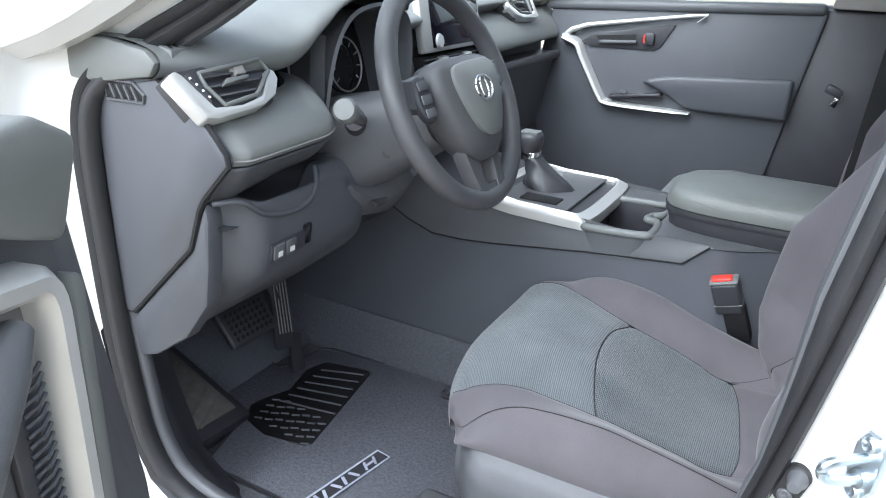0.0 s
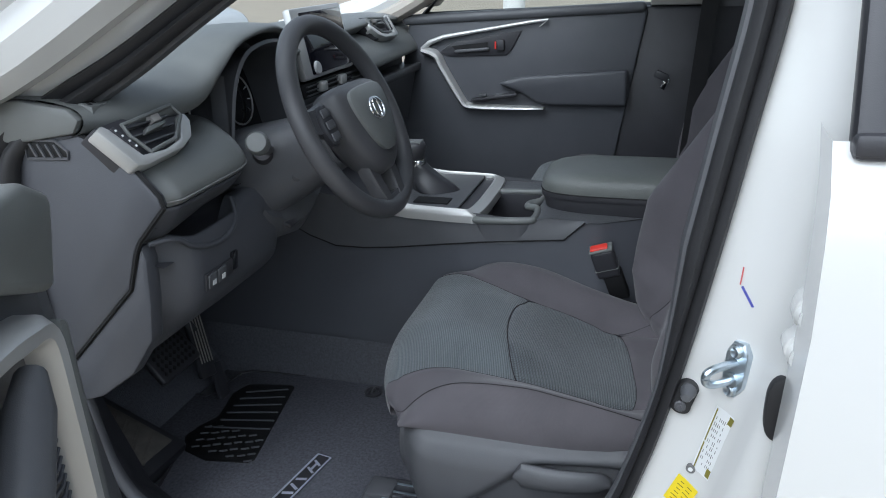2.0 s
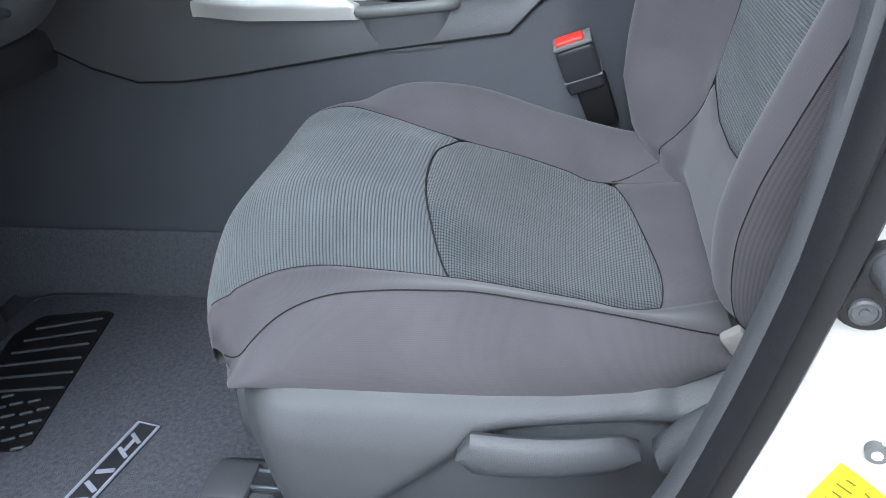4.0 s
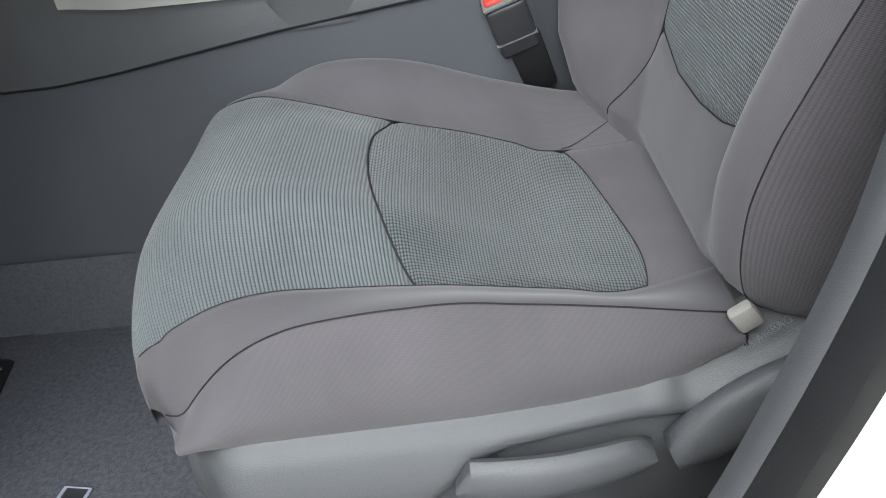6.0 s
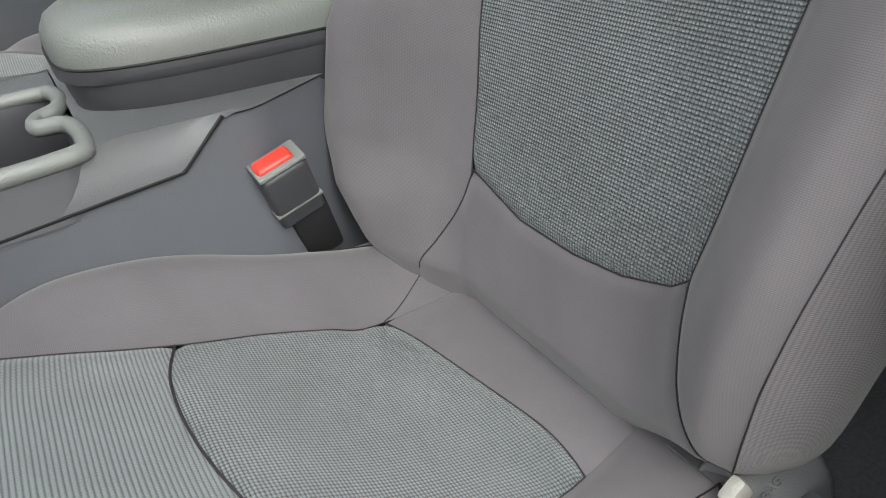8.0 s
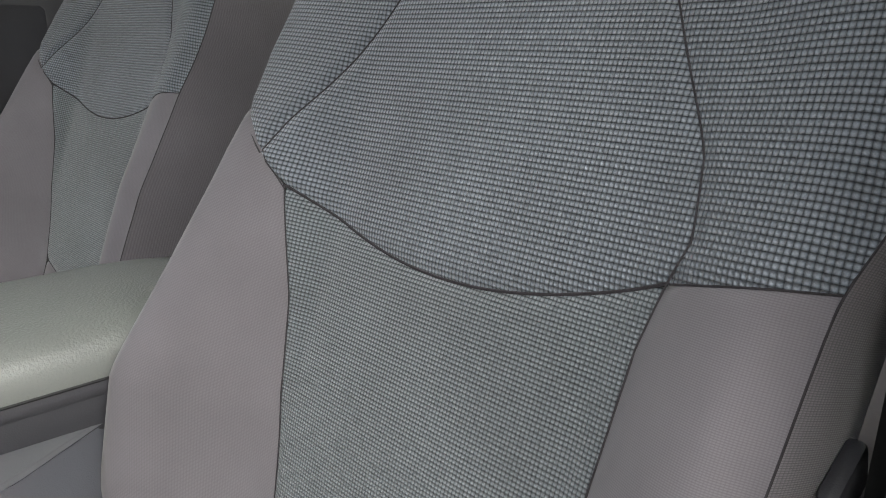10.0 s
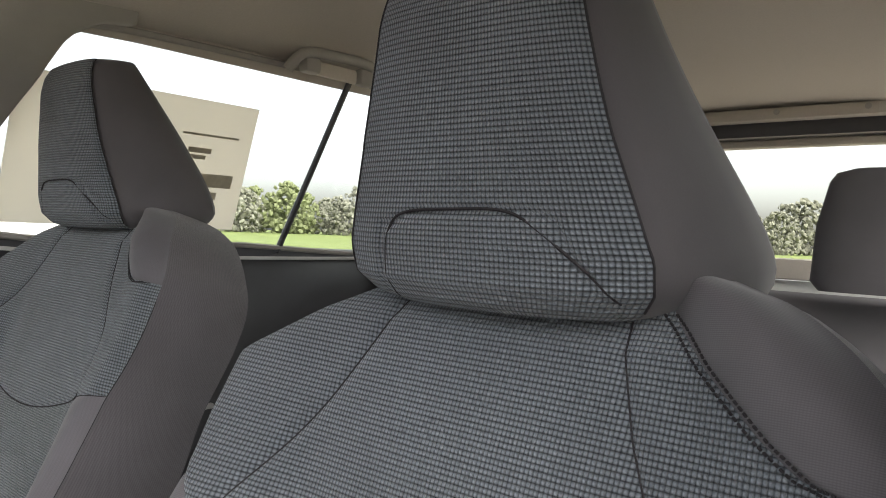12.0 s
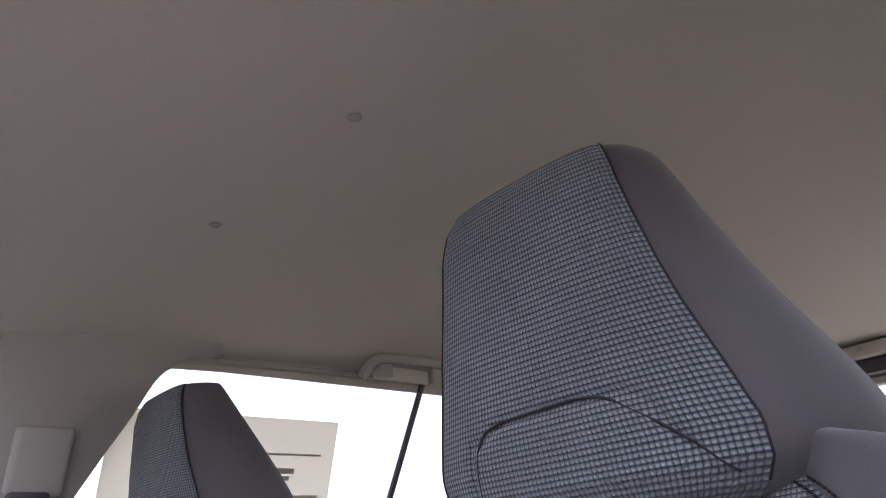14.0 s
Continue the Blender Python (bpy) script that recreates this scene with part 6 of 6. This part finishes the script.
pin = thing("trim_pin", "small pale plastic pin at the seat fold", "pin", at=(-0.035, -0.135, 0.712))
part("pin", lathe([(0.007, 0), (0.008, 0.006), (0.005, 0.010), (0, 0.011)], (-0.035, -0.135, 0.706), (-0.3, -0.5, 0.8), 12), TRIMGREY, pin)
pin2 = thing("seat_hinge_tab", "pale grey plastic tab at the seat hinge", "seat tab", at=(-0.03, -0.58, 0.73))
part("tab", rbox((-0.006, -0.562, 0.716), (0.020, 0.012, 0.022), 0.004, 2, Matrix.Rotation(radians(-35), 3, "Y")), TRIMGREY, pin2)


# ---- front doors ----
def build_door(name, label, driver=False):
    """A front door, closed, its trim face on y = 0 and its outside towards +y."""
    d = thing(name, label, "car door")
    # same trim on both doors; brighter light on the driver's put into its colour
    face = PLASTIC if driver else LOWDASH
    out = [(-0.97, 0.40), (-0.92, 0.80), (-0.83, 1.232), (-0.115, 1.264), (-0.105, 1.255), (-0.150, 1.00), (-0.18, 0.82), (-0.20, 0.44)]
    part("panel", prism(out, "y", 0.0, 0.10, 0.012), face, d, "dark grained door trim, tone set by how it is lit")
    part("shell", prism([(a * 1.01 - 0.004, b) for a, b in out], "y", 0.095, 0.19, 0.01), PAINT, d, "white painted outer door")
    part("belt_rail", rbox((-0.48, 0.014, 1.252), (0.74, 0.05, 0.030), 0.013, 3, m=Matrix.Rotation(radians(-2.2), 3, "Y")), PLASTIC, d)
    # silver L
    L = [(-0.785, 1.150), (-0.742, 1.134), (-0.720, 1.095), (-0.660, 0.995), (-0.640, 0.978), (-0.600, 0.974), (-0.500, 0.973), (-0.398, 0.974)]
    if driver:
        L = [(-0.56, 1.178), (-0.66, 1.172), (-0.74, 1.160), (-0.790, 1.140), (-0.796, 1.06), (-0.796, 0.94), (-0.796, 0.82), (-0.796, 0.70)]
    ring = []
    pts = spline([(a, 0, b) for a, b in L], 5)
    for i, p in enumerate(pts):
        t = (pts[min(i + 1, len(pts) - 1)] - pts[max(i - 1, 0)]).normalized()
        nrm = Vector((-t.z, 0, t.x))
        u = i / (len(pts) - 1)
        w = lerp([0, 0.1, 0.25, 0.6, 0.9, 1.0], [0.016, 0.016, 0.017, 0.016, 0.015, 0.012] if driver else [0.010, 0.013, 0.012, 0.0085, 0.006, 0.002], u)
        ring.append([p + nrm * w * a + Vector((0, b, 0)) for a, b in ((-1, 0.005), (-0.9, -0.020), (-0.3, -0.032), (0.5, -0.030), (1, -0.018), (1, 0.005))])
    part("silver_trim", loft(ring), SILVER, d, "satin silver L-shaped trim", angle=45)
    if driver:
        pad_o = [(-0.856, 1.262), (-0.850, 1.240), (-0.815, 1.175), (-0.770, 1.192), (-0.700, 1.222), (-0.40, 1.240), (-0.20, 1.250), (-0.12, 1.275), (-0.80, 1.290)]
        part("upper_pad", prism(pad_o, "y", -0.030, 0.02, 0.010, 3), DASH, d, "soft grey upper door pad")
        part("door_end", prism([(-0.985, 0.42), (-0.960, 0.80), (-0.905, 1.05), (-0.872, 1.225), (-0.84, 1.245), (-0.84, 0.42)], "y", 0.006, 0.095, 0.010, 2), PLASTIC, d, "dark hinge-side end of the door")
        part("edge_strip", prism([(-0.846, 1.130), (-0.826, 1.140), (-0.822, 1.06), (-0.815, 0.70), (-0.842, 0.70)], "y", -0.022, 0.0, 0.006, 2), DASH, d, "grey strip beside the silver trim")
        part("rib_backing", prism([(-0.768, 1.085), (-0.740, 1.090), (-0.722, 1.05), (-0.735, 0.72), (-0.770, 0.72)], "y", -0.008, 0.0, 0.003), BLACK, d, "dark backing of the ribs")
        part("inner_grip", tube([(-0.740, -0.020, 1.125), (-0.70, -0.030, 1.110), (-0.60, -0.036, 1.02), (-0.52, -0.036, 0.93)], [0.014, 0.022, 0.026, 0.028], 12), PLASTIC, d, "slanting pull grip", angle=80)
    T = [(-0.785, 1.150), (-0.760, 1.172), (-0.715, 1.188), (-0.560, 1.212), (-0.440, 1.230), (-0.390, 1.236), (-0.415, 1.216)]
    if not driver:
        part("upper_trim", tube([(a, -0.012, b) for a, b in T], [0.009, 0.008, 0.007, 0.0055, 0.005, 0.004, 0.001], 8), SILVER, d, "thin silver upper trim")
    cup_ = part("handle_cup", prism([(-0.735, 1.140), (-0.690, 1.170), (-0.470, 1.205), (-0.505, 1.142), (-0.520, 1.132), (-0.700, 1.128)], "y", -0.006, 0.002, 0.003), BLACK, d, "dark handle recess")
    part("inside_handle", rbox((-0.625, -0.010, 1.148), (0.11, 0.012, 0.010), 0.004, m=Matrix.Rotation(radians(-4), 3, "Y")), PLASTIC, cup_, "inside door handle")
    # raised near-black plate: shade behind the handle drawn as colour, no real hollow
    part("handle_hollow", prism([(-0.690, 1.160), (-0.575, 1.172), (-0.575, 1.153), (-0.680, 1.150)], "y", -0.0085, -0.004), VOID, cup_)
    part("lock_tab", rbox((-0.535, -0.010, 1.163), (0.026, 0.012, 0.034), 0.005), BLACK, cup_)
    part("red_mark", rbox((-0.549, -0.017, 1.163), (0.004, 0.002, 0.022), 0), RED, cup_)
    armp = [(-0.545, 1.048), (-0.515, 1.060), (-0.46, 1.072), (-0.30, 1.083), (-0.150, 1.093), (-0.150, 0.984), (-0.38, 0.982), (-0.425, 0.992), (-0.47, 1.020)]
    part("armrest", prism(armp, "y", -0.026, 0.0, 0.012, 3), LOWDASH, d, "padded door armrest")
    part("switch_plate", rbox((-0.555, -0.010, 1.006), (0.15, 0.036, 0.010), 0.004, m=Matrix.Rotation(radians(-8), 3, "Y")), BLACK, d, "black window switch plate")
    for k in range(2):
        part("window_switch", rbox((-0.590 + 0.05 * k, -0.016, 1.012), (0.022, 0.016, 0.008), 0.002), PLASTIC, d)
    for k in range(34 if driver else 0):
        zr = 1.072 - 0.0105 * k
        part("rib", tube([(-0.772, -0.012, zr + 0.004), (-0.758, -0.013, zr - 0.001), (-0.742, -0.009, zr - 0.003)], 0.0024, 6), LOWDASH, d)
    gl = [(-0.81, 1.240), (-0.60, 1.44), (-0.40, 1.575), (0.02, 1.62), (0.04, 1.262)]
    fr_ = part("window_frame", lean(tube([(a, 0.075, b) for a, b in gl], 0.018, 8, closed=True, up=(0, 1, 0)), 1), BLACK, d, "black window frame")
    part("window_pane", lean(prism(gl, "y", 0.072, 0.076), 1), GLASS, d, "clear side glass").visible_shadow = False
    mir = part("door_mirror", loft([[(-0.86 + 0.07 * k * math.cos(a), 0.27 + 0.10 * k * math.sin(a) * 1.1, z) for a in [2 * math.pi * j / 20 for j in range(20)]] for k, z in ((0.7, 1.265), (0.95, 1.285), (1.0, 1.33), (0.9, 1.40), (0.6, 1.425))]), BLACK, d, "black door mirror")
    part("mirror_glass", rbox((-0.792, 0.27, 1.345), (0.004, 0.15, 0.10), 0.002), CHROME, mir, "mirror glass")
    return d


pdoor = build_door("passenger_door", "closed passenger door with dark trim and silver accent")
pdoor.location = (0.0, 0.70, 0.0)
ddoor = build_door("driver_door", "open driver's door with dark trim and silver accent", True)
for o in ddoor.children_recursive:
    if o.type == "MESH":
        o.data.transform(Matrix.Scale(-1, 4, (0, 1, 0)))
        o.data.flip_normals()
th = radians(65)
d_ = Vector((math.cos(th), -math.sin(th), 0))
pt = Vector((-0.588, -1.092, 0)) - d_ * (-0.785) - Vector((math.sin(th), math.cos(th), 0)) * 0.025
ddoor.matrix_world = Matrix.Translation((pt.x, pt.y, -0.055)) @ Matrix.Rotation(-th, 4, "Z")

# ---- right side behind the front door ----
right = thing("right_side", "grey pillar trim and dark rear door trim", "side trim", kind="structure")
part("b_pillar_trim", lean(prism([(-0.10, 1.27), (-0.10, 1.28), (-0.02, 1.62), (0.05, 1.74), (0.37, 1.74), (0.37, 1.690), (0.32, 1.684), (0.287, 1.670), (0.262, 1.643), (0.240, 1.598), (0.170, 1.463), (0.110, 1.34), (0.08, 1.27)], "y", 0.690, 0.76, 0.012), 1), TRIMGREY, right, "light grey pillar trim")
part("b_pillar_low", prism([(-0.30, 0.45), (-0.25, 0.90), (-0.17, 1.268), (0.19, 1.268), (0.20, 0.45)], "y", 0.712, 0.78, 0.012), BLACK, right, "dark lower pillar trim")
part("adjuster", lean(rbox((0.100, 0.678, 1.505), (0.085, 0.020, 0.10), 0.010, 3), 1), TRIMGREY, right, "belt height adjuster cover")
part("adjuster_clip", lean(rbox((0.092, 0.668, 1.452), (0.060, 0.02, 0.016), 0.006), 1), BLACK, right)
rdt = part("rear_door_trim", prism([(0.06, 0.46), (0.06, 1.335), (0.40, 1.322), (1.20, 1.305), (1.20, 0.46)], "y", 0.715, 0.80, 0.010), BLACK, right, "dark rear door trim")
part("belt_ledge", patch(lambda u, v: (0.08 + 1.12 * u, 0.695 + 0.06 * v, 1.285 + 0.020 * v + 0.03 * (1 - u) ** 4), 10, 4), TRIMGREY, rdt, "pale window ledge")
part("rear_handle", rbox((0.60, 0.705, 0.975), (0.085, 0.012, 0.012), 0.004), SILVER, rdt, "silver inside door handle")
part("quarter_trim", lean(prism([(1.115, 1.30), (1.11, 1.64), (1.13, 1.72), (2.0, 1.72), (2.0, 1.0), (1.20, 1.0)], "y", 0.690, 0.76, 0.01), 1), TRIMGREY, right)
part("cant_rail", lean(patch(lambda u, v: (0.20 + 1.85 * u, 0.715 + 0.03 * v, 1.668 + 0.006 * u + 0.10 * v + 0.10 * smooth(0.06, 0.0, u) * -0.35), 20, 4), 1), LINER, right)
win = thing("rear_side_window", "rear side window with a black dividing post", "car window", kind="structure")
part("post", lean(tube([(0.792, 0.715, 1.30), (0.835, 0.715, 1.50), (0.875, 0.715, 1.69)], 0.0075, 8), 1), BLACK, win, "black dividing post")
part("pane", lean(prism([(0.05, 1.28), (0.22, 1.70), (1.13, 1.70), (1.13, 1.28)], "y", 0.735, 0.739), 1), GLASS, win, "clear side glass").visible_shadow = False
fr = [(0.100, 1.34), (0.165, 1.463), (0.203, 1.532), (0.235, 1.590), (0.258, 1.640), (0.288, 1.672), (0.340, 1.684), (0.60, 1.690), (0.90, 1.694), (1.04, 1.690), (1.085, 1.672), (1.105, 1.50), (1.110, 1.315), (0.70, 1.318)]
part("frame", lean(tube([tuple(p) for p in spline([(a, 0.712, b) for a, b in fr], 3, True)], 0.006, 6, closed=True, up=(0, 1, 0)), 1), TRIMGREY, win, "thin pale window edge")
sticker = thing("window_sticker", "pale paper price sticker inside the rear side window", "sticker", at=(0.45, 0.63, 1.46))
st = part("sheet", lean(rbox((0.440, 0.728, 1.475), (0.46, 0.0012, 0.25), 0.0), 1), PAPER, sticker, "pale paper sheet")
for k, (cx, cz, w, h) in enumerate(((0.575, 1.535, 0.125, 0.004), (0.555, 1.505, 0.05, 0.010), (0.548, 1.492, 0.045, 0.008), (0.580, 1.448, 0.125, 0.026), (0.595, 1.418, 0.035, 0.014), (0.560, 1.385, 0.07, 0.012), (0.40, 1.52, 0.14, 0.006))):
    part("print_bar", lean(rbox((cx, 0.7265, cz), (w, 0.0008, h), 0.0), 1), material("faded_print", (0.56, 0.50, 0.40), 0.8, scale=90, vary=0.2, bump=0), sticker)
grab = thing("grab_handle", "grey fold-down grab handle above the rear door", "grab handle", at=(0.78, 0.50, 1.69))
gpts = [(0.665, 0.522, 1.672), (0.680, 0.505, 1.700), (0.715, 0.498, 1.712), (0.85, 0.498, 1.716), (0.885, 0.505, 1.706), (0.900, 0.522, 1.676)]
part("bar", tube(spline(gpts, 5), 0.011, 10), TRIMGREY, grab, "grey curved bar", angle=80)
for xx in (0.715, 0.865):
    part("mount", rbox((xx, 0.515, 1.690), (0.040, 0.03, 0.036), 0.008), TRIMGREY, grab)
part("inset", rbox((0.79, 0.520, 1.688), (0.11, 0.012, 0.030), 0.005), LINER, grab)
belt = thing("passenger_belt", "dark seat belt with a bright latch plate at the pillar", "seat belt", at=(-0.02, 0.66, 1.1))
part("webbing", patch(lambda u, v: (0.05 - 0.06 * u + 0.045 * v, 0.672 + 0.005 * math.sin(6 * u), 1.46 - 0.95 * u), 20, 2), VOID, belt)
part("latch", rbox((-0.045, 0.662, 1.055), (0.016, 0.004, 0.035), 0.002, m=Matrix.Rotation(radians(25), 3, "Y")), CHROME, belt, "bright steel latch plate")
part("latch_head", rbox((-0.055, 0.662, 1.078), (0.040, 0.012, 0.022), 0.004, m=Matrix.Rotation(radians(25), 3, "Y")), BLACK, belt)
dbelt = thing("driver_belt", "dark seat belt with a bright latch plate by the driver's seat", "seat belt", at=(0.10, -0.66, 1.1))
part("webbing", patch(lambda u, v: (0.105 - 0.02 * u + 0.045 * v, -0.640 + 0.012 * math.sin(math.pi * u), 1.46 - 0.95 * u), 20, 2, flip=True), VOID, dbelt)
part("latch", rbox((0.078, -0.6125, 0.994), (0.040, 0.004, 0.013), 0.002, m=Matrix.Rotation(radians(-24), 3, "Y")), CHROME, dbelt, "bright steel latch plate")
part("latch_head", rbox((0.112, -0.615, 1.008), (0.044, 0.012, 0.032), 0.005, m=Matrix.Rotation(radians(-24), 3, "Y")), BLACK, dbelt)
left = thing("left_side", "dark driver-side pillar trim", "side trim", kind="structure")
bmt = prism([(0.04, 0.45), (0.02, 0.90), (0.09, 1.30), (0.10, 1.70), (0.28, 1.70), (0.26, 1.0), (0.24, 0.45)], "y", -0.715, -0.690, 0.008)
for v in bmt.verts:
    v.co.y += max(0.0, v.co.z - 1.15) * 0.10
part("b_pillar_trim", bmt, BLACK, left)

# ---- ceiling and rear ----
def liner(u, v):
    y = -0.66 + 1.235 * v
    x = -0.36 + 2.28 * u
    z = 1.795 - 0.135 * (abs(y) / 0.66) ** 3.2 - 0.09 * (1 - u) ** 5 - 0.05 * u ** 6
    dent = 0.010 * math.exp(-((x - 0.05) / 0.35) ** 2 - ((y - 0.30) / 0.18) ** 2) - 0.008 * math.exp(-((x - 0.5) / 0.4) ** 2 - ((y + 0.1) / 0.25) ** 2)
    return x, y, z + dent


hl = part("ceiling", patch(liner, 40, 40, flip=True), LINER, None)
tagged(hl, "warm grey felt headliner with soft folds", "ceiling", kind="structure")
for cx, cy in ((0.190, 0.227), (0.187, -0.108)):
    c = thing("headliner_clip", "small round grey headliner clip", "clip", "headliner clips", at=(cx, cy, 1.78))
    u_, v_ = (cx + 0.36) / 2.28, (cy + 0.66) / 1.235
    part("button", lathe([(0.0085, 0.004), (0.0085, -0.002), (0.006, -0.0035), (0, -0.0035)], (cx, cy, liner(u_, v_)[2]), (0, 0, 1), 16), TRIMGREY, c)
rear_header = thing("rear_header", "beige rear header trim above the tail window", "trim panel", kind="structure")
part("header_board", rbox((1.90, 0, 1.725), (0.06, 1.2, 0.035), 0.01), BEIGE, rear_header)
part("header_gap", rbox((1.935, 0, 1.690), (0.05, 1.2, 0.045), 0.004), BLACK, rear_header)
part("tail_trim", join(rbox((1.98, 0, 1.655), (0.04, 1.16, 0.022), 0.006), rbox((2.0, 0, 1.30), (0.06, 1.2, 0.06), 0.01)), BEIGE, rear_header)
for k in range(2):
    part("clip", lathe([(0.008, 0), (0.008, 0.003), (0, 0.003)], (1.868, -0.05 - 0.22 * k, 1.728), (-1, 0, 0), 12), TRIMGREY, rear_header)
rseat = thing("rear_bench", "dark grey cloth rear bench seat", "car seat", at=(0.9, 0, 0.47))
part("bench", rbox((0.78, 0, 0.70), (0.52, 1.28, 0.22), 0.06, 3), TWILL, rseat)
part("bench_back", rbox((1.10, 0, 0.98), (0.15, 1.28, 0.62), 0.05, 3, Matrix.Rotation(radians(17), 3, "Y")), TWILL, rseat)
for yy in (-0.455, 0.40):
    part("rear_headrest", loft([[(1.08 + dx + 0.045 * math.copysign(abs(math.cos(a)) ** 0.6, math.cos(a)), yy + w * math.copysign(abs(math.sin(a)) ** 0.5, math.sin(a)), z) for a in [2 * math.pi * j / 24 for j in range(24)]] for w, z, dx in ((0.095, 1.295, 0), (0.108, 1.31, 0), (0.102, 1.40, 0.0), (0.085, 1.47, 0.0), (0.075, 1.484, 0.0), (0.05, 1.49, 0.0))]), TWILL, rseat, "dark cloth rear headrest", angle=60)
cargo = thing("cargo_floor", "dark cargo floor behind the rear seat", "cargo floor", kind="structure")
part("board", rbox((1.62, 0, 0.72), (0.85, 1.3, 0.03), 0.01), FLOORCARPET, cargo)

# ---- outside ----
pole = thing("lamp_post", "white painted lot lamp post", "lamp post", at=(-1.55, 6.0, 0))
part("shaft", lathe([(0.20, 0), (0.20, 0.9), (0.11, 0.92), (0.09, 7.0)], (-1.55, 6.0, 0), (0, 0, 1), 20), POLE, pole)


def parked_car(x, y, yaw, paint, label):
    c = thing("parked_car", label, "car", "parked cars", at=(x, y, 0))
    prof = [(-2.2, 0.45), (-2.15, 0.85), (-1.3, 1.02), (-0.6, 1.55), (1.0, 1.62), (1.9, 1.15), (2.2, 1.05), (2.25, 0.45)]
    R = Matrix.Rotation(yaw, 3, "Z")
    bm = prism(prof, "y", -0.88, 0.88, 0.10, 3)
    w_ = prism([(-0.5, 1.08), (-0.48, 1.46), (0.95, 1.52), (1.65, 1.10)], "y", -0.885, 0.885, 0.02)
    for b in (bm, w_):
        bmesh.ops.transform(b, matrix=Matrix.Translation((x, y, 0)) @ R.to_4x4(), verts=b.verts)
    part("body", bm, paint, c)
    part("windows", w_, GLOSS, c, "dark glass")
    for wx in (-1.35, 1.35):
        for wy in (-0.80, 0.80):
            o = R @ Vector((wx, wy, 0)) + Vector((x, y, 0.34))
            ax = tuple(R @ Vector((0, 1 if wy > 0 else -1, 0)))
            wh = part("wheel", lathe([(0.10, 0.0), (0.23, 0.02), (0.34, 0.0), (0.34, 0.10), (0.24, 0.125), (0.22, 0.105)], tuple(o), ax, 28), TYRE, c, "black tyre")
            rim_ = part("rim", lathe([(0.225, 0.07), (0.225, 0.10), (0.20, 0.11), (0.05, 0.10), (0, 0.10)], tuple(o), ax, 20), SILVER, wh, "alloy rim")
            for k in range(5):
                a = 2 * math.pi * k / 5
                z_ = Vector(ax)
                e1 = Vector((0, 0, 1))
                e2 = z_.cross(e1)
                part("spoke_gap", lathe([(0.045, 0), (0.045, 0.004), (0, 0.004)], tuple(o + z_ * 0.108 + (e1 * math.cos(a) + e2 * math.sin(a)) * 0.14), ax, 10), VOID, wh)
    return c


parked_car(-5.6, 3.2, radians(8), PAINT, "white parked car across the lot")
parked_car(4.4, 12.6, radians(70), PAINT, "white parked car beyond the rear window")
